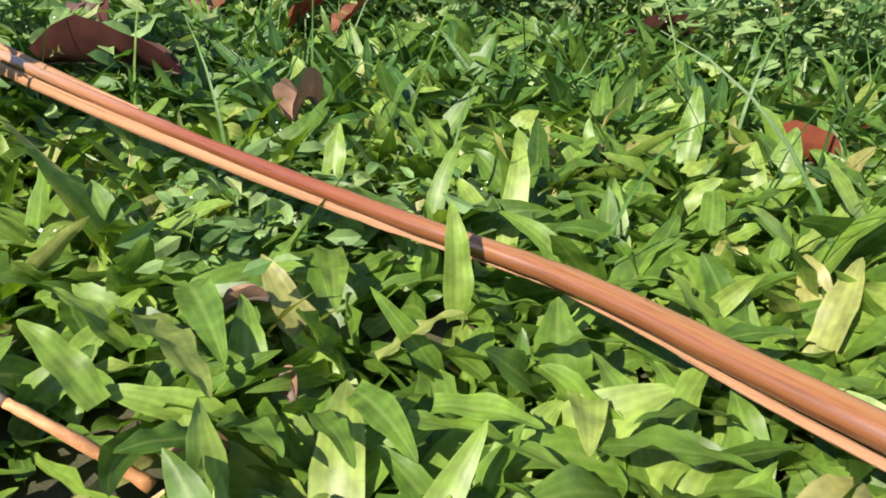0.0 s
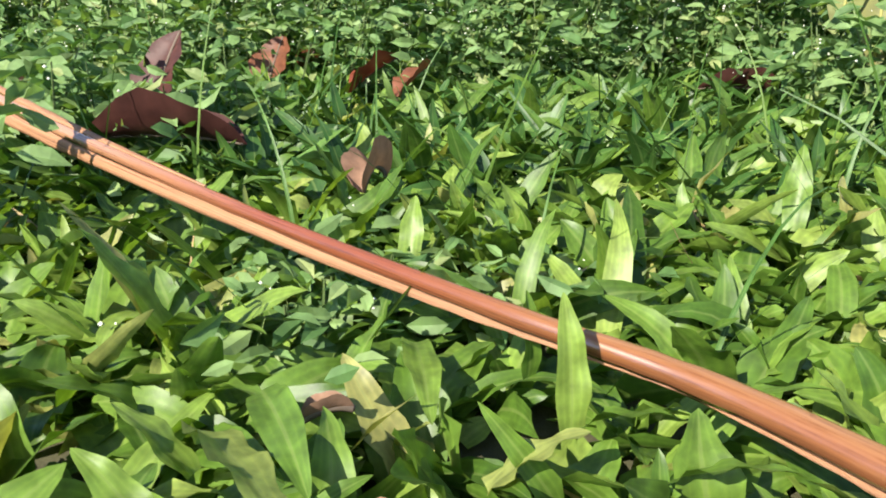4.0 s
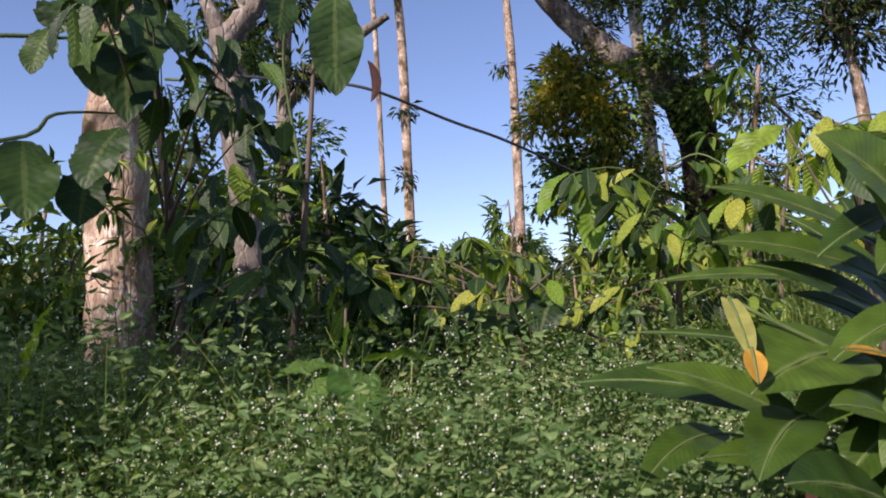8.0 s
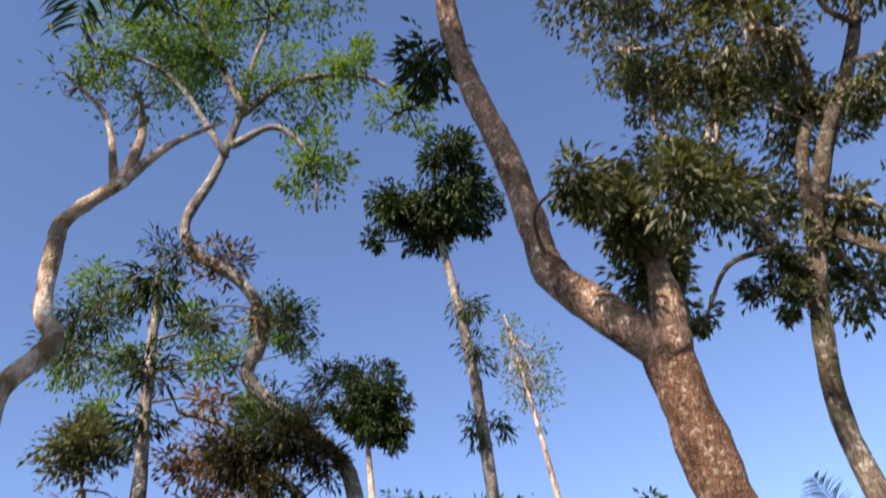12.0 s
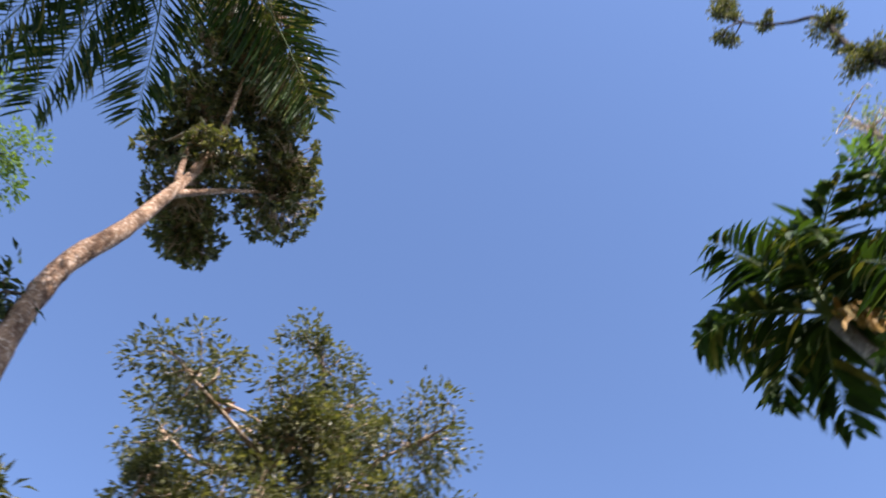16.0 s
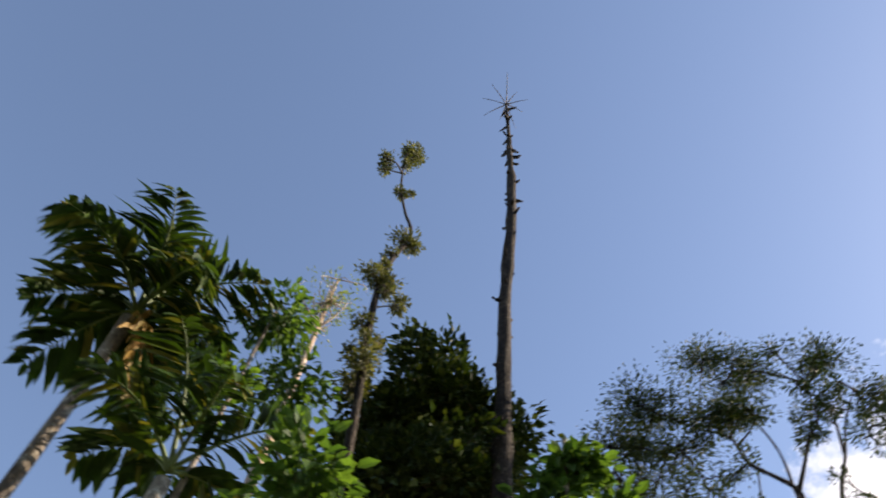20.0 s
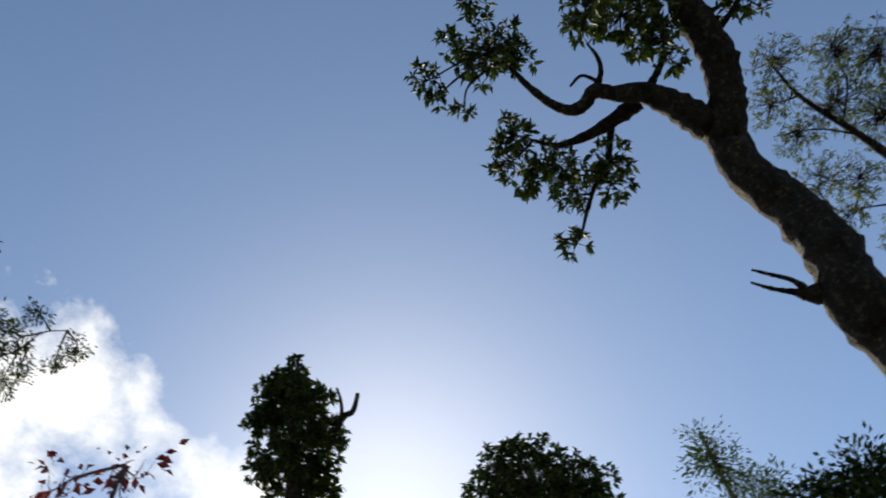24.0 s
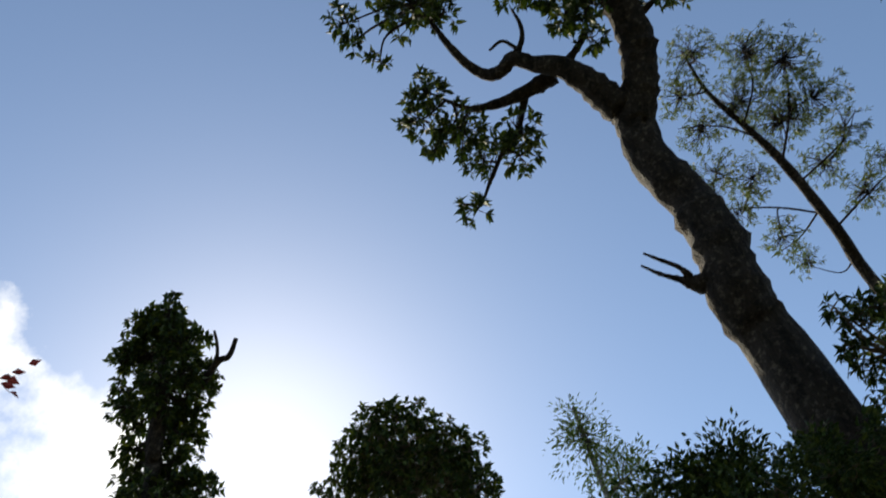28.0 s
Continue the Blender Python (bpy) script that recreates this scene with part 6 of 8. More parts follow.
G1 = [(0.95, 16.76, -0.2, 0.14), (0.92, 16.76, 2.61, 0.110), (0.92, 16.76, 5.33, 0.100), (0.86, 16.76, 7.02, 0.090), (0.79, 16.76, 9.4, 0.06)]
t7 = tree("silver_oak", "tall straight silver oak with a dense dark oval crown", [G1], M_BARK_PALE, 22, 10)
foliage(t7, [(0.90, 16.76, 10.7, 1.05, 1.25), (1.0, 16.7, 9.9, 0.9, 0.7)], 8000, 0.16, M_CANOPY, along(G1[2:]), M_TWIG, 24, 0.17, 0.5, 0.35, True, 0.015, 23)
foliage(t7, [(1.2, 16.7, 4.4, 0.3, 0.4), (0.7, 16.7, 5.9, 0.22, 0.25)], 160, 0.2, M_CANOPY, along(G1[1:]), M_TWIG, 8, 0.35, 0.6, 0.25, True, 0.01, 24, "tuft")

# winding tree that leans over and carries the light green crown
H1 = [(2.42, 8.52, -0.4, 0.33), (2.40, 8.52, 0.70, 0.235), (2.42, 8.51, 2.13, 0.225), (2.2, 8.55, 2.9, 0.215)]
H2 = [(2.30, 8.52, 2.75, 0.188), (1.53, 8.55, 3.33, 0.154), (1.04, 8.53, 3.76, 0.130), (0.57, 8.49, 4.38, 0.109), (0.26, 8.41, 4.79, 0.099), (0.11, 8.33, 5.34, 0.091), (-0.28, 8.24, 5.75, 0.086), (-0.73, 8.12, 6.08, 0.084), (-1.0, 7.95, 6.40, 0.083), (-0.84, 7.85, 6.75, 0.080), (-0.86, 7.68, 7.1, 0.077), (-1.11, 7.56, 7.46, 0.074), (-1.64, 7.41, 7.82, 0.071), (-1.75, 7.33, 8.24, 0.067), (-1.45, 7.33, 9.06, 0.062), (-1.17, 7.32, 10.28, 0.054)]
H3 = [(-1.17, 7.32, 10.2, 0.06), (-1.06, 7.28, 11.2, 0.042), (-0.81, 7.25, 12.3, 0.02)]
H4 = [(-1.16, 7.21, 10.03, 0.065), (-0.49, 7.28, 10.82, 0.051), (0.58, 7.27, 10.91, 0.036), (1.2, 7.19, 10.15, 0.02)]
H5 = [(-1.11, 7.12, 9.99, 0.056), (-1.75, 6.99, 11.6, 0.045), (-1.97, 6.94, 12.87, 0.029)]
H6 = [(-1.24, 7.1, 9.3, 0.054), (-0.68, 7.16, 9.71, 0.043), (-0.21, 7.19, 9.1, 0.03), (-0.16, 7.19, 8.21, 0.018)]
H8 = [(-1.29, 7.09, 9.08, 0.045), (-2.07, 6.91, 10.42, 0.033), (-2.87, 6.64, 10.65, 0.017)]
H7 = [(0.26, 8.38, 4.78, 0.074), (-0.13, 8.38, 4.70, 0.068), (-0.51, 8.37, 5.17, 0.059), (-0.82, 8.35, 5.38, 0.052), (-1.21, 8.31, 5.90, 0.044), (-1.77, 8.21, 6.08, 0.030)]
t8 = tree("winding_tree", "winding mossy tree limb ending in a light green airy crown", [H1, H2, H3, H4, H5, H6, H7, H8], M_BARK_GREY, 25, 14, 0.08)
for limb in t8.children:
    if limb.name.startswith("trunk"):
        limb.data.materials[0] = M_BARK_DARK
foliage(t8, [(-2.46, 6.9, 11.56, 1.34, 1.07), (-1.1, 7.22, 12.71, 1.44, 1.06), (-0.11, 7.29, 13.23, 0.79, 0.79), (0.25, 7.29, 11.26, 0.79, 0.61), (0.96, 7.23, 10.06, 0.65, 0.41), (-0.07, 7.29, 9.09, 0.76, 0.68), (-1.77, 7.09, 10.92, 0.94, 0.77), (-2.92, 6.73, 10.4, 0.66, 0.5), (-0.56, 7.27, 10.55, 0.92, 0.67)], 15000, 0.085, M_LIGHT, along(H3, H4, H5, H6, H8), M_BARK_DARK, 28, 0.15, 0.2, 0.45, False, 0.010, 26)
foliage(t8, [(-1.92, 7.47, 7.82, 0.3, 0.25), (-1.28, 7.6, 7.83, 0.3, 0.25), (-2.75, 7.22, 6.37, 0.35, 0.3), (-2.63, 7.26, 6.81, 0.4, 0.3), (-0.56, 7.68, 6.89, 0.4, 0.3), (-1.49, 7.56, 6.84, 0.35, 0.25), (-0.04, 7.69, 6.09, 0.35, 0.25)], 2200, 0.12, M_CANOPY, along(H2[6:], H7), M_TWIG, 14, 0.3, 0.1, 0.2, False, 0.006, 32, "epiphyte", "dark tufts of epiphytes on the limb")
foliage(t8, [(0.95, 8.10, 2.92, 0.40, 0.30), (0.70, 8.15, 2.55, 0.32, 0.36), (1.20, 8.10, 2.50, 0.36, 0.40), (1.45, 8.5, 2.06, 0.5, 0.6)], 6200, 0.08, M_YELLOW_CLIMBER, along(H1, H2[:3]), M_TWIG, 18, 0.28, 0.3, 0.4, False, 0.008, 129, "yellow_climber", "yellow-orange leaf clumps of a climber")
foliage(t8, [(1.02, 8.5, 2.9, 0.5, 0.5), (1.5, 8.3, 2.6, 0.5, 0.7), (1.0, 8.4, 2.0, 0.5, 0.6), (1.8, 8.3, 1.6, 0.6, 0.7), (2.3, 8.1, 2.6, 0.4, 0.5), (2.0, 8.1, 3.1, 0.4, 0.3), (2.7, 8.1, 1.8, 0.4, 0.6), (2.35, 8.25, 1.2, 0.3, 0.4), (2.45, 8.25, 1.9, 0.3, 0.4)], 10500, 0.075, M_SHRUB, along(H1, H2[:3]), M_TWIG, 16, 0.24, 0.3, 0.55, False, 0.008, 27, "climber", "leafy climber hanging from the limb")
foliage(t8, [(1.15, 8.6, 3.15, 0.45, 0.28)], 420, 0.14, M_OLIVE, along(H2[:3]), M_TWIG, 14, 0.3, 0.1, 0.35, False, 0.006, 28, "fern_clump", "yellowish clump of ferns on the limb")
foliage(t8, [(2.5, 8.8, 4.1, 0.9, 0.8), (1.7, 8.8, 4.5, 0.8, 0.7), (3.1, 8.8, 3.6, 0.8, 0.8), (1.0, 8.7, 4.9, 0.5, 0.4), (3.3, 8.8, 2.8, 0.7, 0.6), (2.9, 8.6, 1.6, 0.6, 0.6)], 8000, 0.085, M_SHRUB, along(H1, H2[:4]), M_TWIG, 22, 0.24, 0.3, 0.4, False, 0.012, 29)
foliage(t8, [(-0.75, 8.2, 5.75, 0.45, 0.3), (-0.35, 8.2, 5.95, 0.35, 0.25), (1.3, 8.4, 3.75, 0.35, 0.25)], 2200, 0.13, M_CANOPY, along(H2[1:8]), M_TWIG, 14, 0.3, -0.1, 0.12, False, 0.005, 30, "hanging_moss", "dark tufts of epiphytes on the limb")
foliage(t8, [(-1.4, 8.2, 6.2, 0.4, 0.3), (-1.3, 7.5, 7.6, 0.4, 0.3), (-0.8, 7.7, 7.0, 0.3, 0.25)], 500, 0.12, M_RUST, along(H7, H2[8:12]), M_TWIG, 14, 0.3, 0.0, 0.3, False, 0.005, 31, "dry_tuft", "rusty dry epiphytes")

# light green airy tree behind the winding limb
GA1 = [(-2.50, 10.09, -0.2, 0.09), (-2.55, 10.09, 3.66, 0.050), (-2.61, 10.07, 5.99, 0.040), (-2.56, 10.08, 7.78, 0.030), (-2.69, 10.05, 9.13, 0.015)]
t28 = tree("airy_green_tree", "thin tree with airy light green foliage", [GA1], M_BARK_GREY, 231, 8)
foliage(t28, [(-3.36, 9.86, 9.00, 0.65, 0.46), (-3.57, 9.79, 7.90, 0.53, 0.53), (-2.93, 9.99, 7.73, 0.53, 0.44), (-1.61, 10.07, 7.93, 0.61, 0.44), (-0.95, 10.15, 8.66, 0.54, 0.45), (-0.46, 10.18, 8.07, 0.44, 0.26), (-1.37, 10.10, 7.10, 0.42, 0.25), (-2.20, 10.17, 8.60, 0.55, 0.37), (-3.11, 9.94, 6.98, 0.43, 0.34)], 6500, 0.085, M_LIGHT, along(GA1[1:]), M_BARK_GREY, 14, 0.26, 0.2, 0.45, True, 0.010, 232)
foliage(t5, [(-1.89, 8.90, 5.76, 0.37, 0.22), (-1.43, 8.98, 5.55, 0.33, 0.18), (-1.62, 8.95, 5.17, 0.57, 0.18), (-0.90, 9.05, 4.95, 0.57, 0.14)], 1500, 0.10, M_RUST, along(E1[1:]), None, 14, 0.26, 0.1, 0.4, True, 0.008, 233, "rusty_leaf", "rusty orange leaves")
foliage(t8, [(-1.07, 8.23, 5.49, 0.47, 0.30), (-0.48, 8.17, 5.58, 0.40, 0.27), (-0.10, 8.18, 5.35, 0.26, 0.23), (-0.68, 8.16, 5.09, 0.33, 0.13)], 3600, 0.11, M_EPIPHYTE, along(H7), M_TWIG, 16, 0.28, 0.2, 0.25, False, 0.006, 234, "epiphyte", "dark brown mass of epiphytes on the lower limb")

# big brown tree
I1 = [(2.55, 3.98, -0.15, 0.34), (2.52, 4.03, 0.70, 0.235), (2.48, 4.05, 1.18, 0.205), (2.43, 4.06, 1.75, 0.192), (2.35, 4.08, 2.4, 0.182), (2.27, 4.10, 3.11, 0.168), (2.22, 4.11, 3.75, 0.166), (2.19, 4.12, 4.25, 0.17)]
I2 = [(2.24, 4.06, 4.1, 0.152), (1.88, 4.23, 4.63, 0.144), (1.62, 4.36, 5.07, 0.133), (1.58, 4.40, 5.54, 0.122), (1.50, 4.45, 6.41, 0.118), (1.36, 4.55, 7.35, 0.117), (1.28, 4.62, 8.25, 0.113), (1.29, 4.66, 9.1, 0.113), (1.47, 4.62, 10.2, 0.109), (1.59, 4.60, 11.50, 0.087), (1.72, 4.56, 13.2, 0.052)]
I3 = [(2.20, 4.09, 4.15, 0.15), (2.26, 4.03, 4.45, 0.125), (2.28, 4.01, 4.85, 0.08)]
I4 = [(1.6, 4.6, 11.6, 0.06), (2.2, 4.5, 12.9, 0.04), (2.9, 4.4, 14.2, 0.015)]
I5 = [(1.6, 4.6, 11.9, 0.05), (1.3, 4.5, 13.2, 0.035), (1.2, 4.4, 14.8, 0.015)]
I6 = [(1.65, 4.58, 12.4, 0.06), (1.5, 4.2, 13.4, 0.045), (1.0, 3.6, 14.4, 0.025), (0.5, 3.2, 14.9, 0.012)]
I7 = [(1.72, 4.56, 13.0, 0.05), (2.0, 4.2, 13.7, 0.035), (2.3, 3.8, 14.5, 0.015)]
I8 = [(1.6, 4.6, 12.2, 0.05), (2.0, 5.0, 13.2, 0.032), (2.5, 5.5, 13.8, 0.012)]
t9 = tree("big_brown_tree", "large leaning tree with rough red-brown bark patched with lichen", [I1, I2, I3, I4, I5, I6, I7, I8], M_BARK_BROWN, 33, 20, 0.05)
for limb in t9.children:
    if limb.name.startswith("limb"):
        limb.data.materials[0] = M_BARK_TAN
rosettes(t9, ragged([(0.21, 3.71, 14.61, 0.5, 0.5), (0.97, 3.55, 14.63, 0.7, 0.6), (2.11, 3.78, 14.44, 0.9, 0.8), (2.91, 4.33, 14.10, 0.88, 0.8), (2.20, 5.17, 13.89, 0.9, 0.8), (1.20, 4.64, 14.23, 0.7, 0.7), (2.73, 5.66, 13.55, 0.58, 0.5), (1.15, 5.27, 13.96, 0.5, 0.5), (0.61, 2.96, 14.81, 0.6, 0.5), (1.7, 4.5, 13.0, 0.5, 0.5)], 2, 334, 0.4, 0.75), 42, 0.142, M_OLIVE, along(I2[9:], I4, I5, I6, I7, I8), M_BARK_PALE, 34, slim=0.42, twig=0.016, droop=0.35)
foliage(t9, ragged([(2.2, 3.95, 5.4, 0.62, 0.5), (2.5, 4.0, 5.3, 0.42, 0.45), (1.9, 4.0, 5.3, 0.42, 0.45)], 4, 235, 0.6, 0.5), 5600, 0.10, M_OLIVE, along(I3, I2[1:3]), M_TWIG, 10, 0.28, 0.4, 0.36, False, 0.008, 35, "epiphyte_crown", "dense olive mass of drooping epiphyte leaves")
foliage(t9, [(1.02, 4.8, 8.1, 0.32, 0.45)], 420, 0.15, M_CANOPY, along(I2[4:7]), M_TWIG, 16, 0.3, 0.4, 0.35, False, 0.008, 36, "side_shoot", "dark leafy side shoots")

J1 = [(2.85, 12.45, -0.2, 0.16), (2.78, 12.47, 3.20, 0.115), (2.64, 12.50, 5.93, 0.108), (2.61, 12.51, 8.85, 0.105), (2.42, 12.54, 11.3, 0.09), (2.2, 12.5, 13.0, 0.04)]
t10 = tree("silver_oak", "tall silver oak with dark trunk tufts and round crown", [J1], M_BARK_GREY, 37, 10)
foliage(t10, ragged([(2.10, 12.52, 12.95, 1.35, 1.2), (1.7, 12.5, 12.6, 0.9, 0.8), (2.6, 12.5, 12.6, 0.9, 0.8)], 5, 238, 0.42, 0.5), 8500, 0.18, M_CANOPY, along(J1[3:]), M_TWIG, 10, 0.24, 0.6, 0.32, True, 0.015, 38)
foliage(t10, [(2.7, 12.4, 9.2, 0.32, 0.55), (2.55, 12.4, 10.2, 0.4, 0.4), (2.5, 12.4, 7.6, 0.25, 0.5), (2.9, 12.4, 7.7, 0.22, 0.4)], 700, 0.2, M_CANOPY, along(J1[2:5]), M_TWIG, 10, 0.3, 0.7, 0.22, True, 0.01, 39, "tuft", "dark drooping tufts")

K1 = [(5.9, 18.9, -0.2, 0.12), (5.75, 18.93, 6.0, 0.09), (5.66, 18.95, 8.57, 0.076), (5.42, 19.02, 11.85, 0.060), (5.17, 19.09, 14.5, 0.02)]
t11 = tree("thin_tree", "thin pale tree with a sparse yellowish crown", [K1], M_BARK_PALE, 40, 8)
foliage(t11, [(5.5, 18.95, 12.6, 1.2, 1.7), (5.2, 19, 14.0, 0.6, 0.6)], 700, 0.16, M_AIRY, along(K1[2:]), M_BARK_PALE, 34, 0.2, 0.2, 0.4, True, 0.016, 41)

L1 = [(5.8, 11.4, -0.2, 0.15), (5.71, 11.43, 1.83, 0.102), (5.67, 11.45, 2.74, 0.093), (5.61, 11.48, 3.53, 0.085), (5.5, 11.52, 4.5, 0.05)]
L2 = [(5.66, 11.45, 2.9, 0.06), (5.2, 11.5, 3.1, 0.04), (4.6, 11.6, 3.5, 0.015)]
L3 = [(5.68, 11.45, 2.6, 0.05), (5.2, 11.5, 2.7, 0.04), (4.7, 11.5, 3.0, 0.015)]
t12 = tree("forked_tree", "pale forked tree with bare side branches and a dark crown", [L1, L2, L3], M_BARK_PALE, 42, 10)
foliage(t12, [(5.43, 11.57, 4.7, 0.85, 0.95), (5.8, 11.5, 5.1, 0.7, 0.6), (5.02, 11.75, 5.9, 0.42, 0.33)], 2200, 0.16, M_CANOPY, along(L1[3:]), M_TWIG, 24, 0.24, 0.4, 0.35, False, 0.012, 43)

N1 = [(4.15, 4.80, -0.2, 0.176), (4.05, 4.85, 1.4, 0.120), (3.95, 4.90, 2.44, 0.096), (3.90, 4.93, 2.96, 0.092), (3.86, 4.95, 4.05, 0.088), (4.00, 4.78, 5.00, 0.085), (4.21, 4.61, 5.71, 0.083), (4.48, 4.36, 6.45, 0.076), (4.84, 3.99, 7.16, 0.064), (5.15, 3.85, 7.9, 0.048), (5.23, 3.79, 8.9, 0.028)]
N2 = [(4.13, 4.68, 5.45, 0.068), (4.32, 4.51, 6.44, 0.058), (4.63, 4.40, 7.1, 0.055), (4.73, 4.34, 7.87, 0.05), (4.55, 4.47, 8.93, 0.03)]
N3 = [(4.05, 4.75, 5.1, 0.05), (3.8, 4.85, 5.9, 0.04), (3.6, 4.9, 6.8, 0.02)]
N4 = [(4.23, 4.59, 5.66, 0.06), (4.37, 4.47, 5.41, 0.054), (4.57, 4.28, 5.03, 0.047)]
t13 = tree("spreading_tree", "tall tree with several stems and a broad olive crown", [N1, N2, N3, N4], M_BARK_MOSSY, 44, 12)
foliage(t13, ragged([(4.9, 4.2, 9.4, 1.8, 1.2), (4.2, 4.6, 8.6, 1.3, 1.0), (5.7, 3.6, 9.0, 1.2, 0.9), (5.0, 4.0, 10.4, 1.0, 0.7), (4.0, 4.8, 7.2, 1.1, 0.8), (4.7, 4.6, 7.6, 1.0, 0.7), (3.6, 5.0, 6.4, 0.7, 0.6), (3.75, 5.1, 5.2, 0.7, 0.5), (4.5, 5.0, 5.6, 0.8, 0.6), (3.6, 4.9, 8.0, 0.9, 0.7), (3.95, 4.82, 9.55, 0.8, 0.95), (4.63, 4.22, 9.04, 1.06, 0.91), (5.15, 3.61, 8.14, 0.85, 0.85), (4.86, 3.96, 6.71, 0.65, 0.77), (4.46, 4.38, 7.18, 0.79, 0.73), (3.95, 4.83, 6.16, 0.62, 0.62), (3.85, 4.9, 5.2, 0.42, 0.42), (4.52, 4.32, 5.47, 0.32, 0.43)], 3, 304, 0.36, 0.6), 36000, 0.086, M_OLIVE, along(N1[5:], N2, N3), M_BARK_PALE, 8, 0.2, 0.3, 0.45, False, 0.014, 45)
foliage(t13, [(4.31, 5.6, 10.7, 0.10, 0.08)], 60, 0.12, M_DEAD, along(N2[2:]), None, 4, 0.4, 0.2, 0.5, False, 0.004, 46, "nest", "dark dry leaf nest")


def palm_frond(root, hub, tip, rise, leaf_len, leaf_w, pairs, q, mat, hang, ragged):
    """One frond from hub over a rise to its tip; ragged makes the leaflets uneven."""
    ctrl = (hub + tip) / 2 + np.array([0, 0, rise * np.linalg.norm(tip - hub)])
    s = np.linspace(0, 1, 24)[:, None]
    c = (1 - s) ** 2 * hub + 2 * s * (1 - s) * ctrl + s * s * tip
    tan = np.gradient(c, axis=0)
    tan /= np.linalg.norm(tan, axis=1)[:, None]
    fr = part("frond_rib", tube([(*c[i], 0.022 * (1 - 0.9 * i / 23)) for i in range(0, 24, 3)] + [(*c[-1], 0.002)], 5, 3), M_STEM, root)
    side = np.cross(tan, (0, 0, 1.0))
    side /= np.linalg.norm(side, axis=1)[:, None] + 1e-6
    u = np.clip(np.linspace(0.14, 0.99, pairs) + ragged * 0.03 * q.normal(size=pairs), 0.1, 1)
    pos = np.stack([np.interp(u, s[:, 0], c[:, k]) for k in range(3)], 1)
    tg = np.stack([np.interp(u, s[:, 0], tan[:, k]) for k in range(3)], 1)
    sd = np.stack([np.interp(u, s[:, 0], side[:, k]) for k in range(3)], 1)
    pieces = []
    for sgn in (-1, 1):
        d = 0.55 * tg + sgn * sd * 0.8 + q.normal(size=(pairs, 3)) * (0.07 + 0.25 * ragged) - np.array([0, 0, 0.15])
        d /= np.linalg.norm(d, axis=1)[:, None]
        ln = leaf_len * (np.sin(np.pi * np.clip(0.12 + 0.83 * u, 0, 1)) ** 0.6) * (0.85 - 0.5 * ragged + (0.25 + 0.8 * ragged) * q.random(pairs))
        pieces.append(blades(pos, np.arctan2(d[:, 0], d[:, 1]), ln, leaf_w * (0.8 + 0.4 * q.random(pairs)), np.arcsin(np.clip(d[:, 2], -1, 1)), hang * (0.6 + 0.8 * q.random(pairs)), sgn * 0.5 + ragged * q.normal(size=pairs), 4, 3, "lance", 0.3))
    tagged(part("leaflet", joined(pieces), mat, fr), kind="stuff")
    return fr


def palm(name, label, trunk, hub, tips, leaf_len, leaf_w, bark, rise, pairs, seed, mat=M_PALM, kind_of="palm tree", hang=0.5, ragged=0.0):
    """A palm: fronds run from hub over a rise to their tips, with leaflets on both sides."""
    root = tree(name, label, [trunk], bark, seed, 12, 0.03, kind_of)
    q = np.random.default_rng(seed)
    for tip in tips:
        palm_frond(root, np.array(hub, float), np.array(tip[:3], float), rise, leaf_len, leaf_w, pairs, q, mat, hang, ragged)
    return root


palm("coconut_palm", "tall coconut palm with long drooping feathered fronds", [(-3.3, 0.5, -0.2, 0.24), (-3.0, 0.7, 3.0, 0.15), (-2.3, 1.1, 6.5, 0.13), (-1.6, 1.5, 9.3, 0.12), (-1.4, 1.6, 10.35, 0.11)], (-1.35, 1.6, 10.45),
     [(-2.2, 4.25, 7.8), (-1.55, 4.15, 8.0), (-0.68, 4.05, 8.2), (-0.1, 3.75, 8.9), (0.5, 3.2, 9.4), (1.55, 1.8, 10.0), (-2.4, -0.9, 9.2), (-0.6, -1.3, 9.9), (0.9, -0.4, 10.6), (-3.2, 0.2, 11.9), (-0.6, 2.6, 12.6), (0.3, 1.2, 12.6)],
     0.95, 0.026, M_BARK_GREY, 0.30, 120, 80, hang=0.9, ragged=0.22)
areca = palm("areca_palm", "slender areca palm with dark ragged fronds and one dying frond", [(5.0, -1.85, -0.2, 0.10), (5.0, -1.8, 3.0, 0.062), (5.0, -1.68, 6.2, 0.058), (5.02, -1.6, 7.5, 0.07)], (5.02, -1.6, 7.65),
     [(5.02 + k * math.sin(a), -1.6 + k * math.cos(a), 7.65 + h) for a, h, k in ((0.2, 0.55, 1.1), (0.9, 0.2, 1.15), (1.6, 0.5, 1.0), (2.2, 0.0, 1.2), (2.9, 0.6, 1.0), (3.5, -0.3, 1.1), (4.1, 0.4, 1.15), (4.7, -0.3, 1.1), (5.3, 0.6, 1.0), (5.9, -0.1, 1.15), (1.2, -0.5, 0.9), (2.6, -0.6, 0.9))] + [(5.1, -1.5, 8.75), (4.8, -1.9, 8.6)],
     0.56, 0.075, M_BARK_GREY, 0.42, 28, 81, hang=0.8, ragged=0.33)
hang_frond = palm_frond(areca, np.array((5.0, -1.62, 7.5)), np.array((4.75, -1.95, 6.55)), 0.55, 0.50, 0.055, 36, np.random.default_rng(181), M_DYING, 1.2, 0.5)
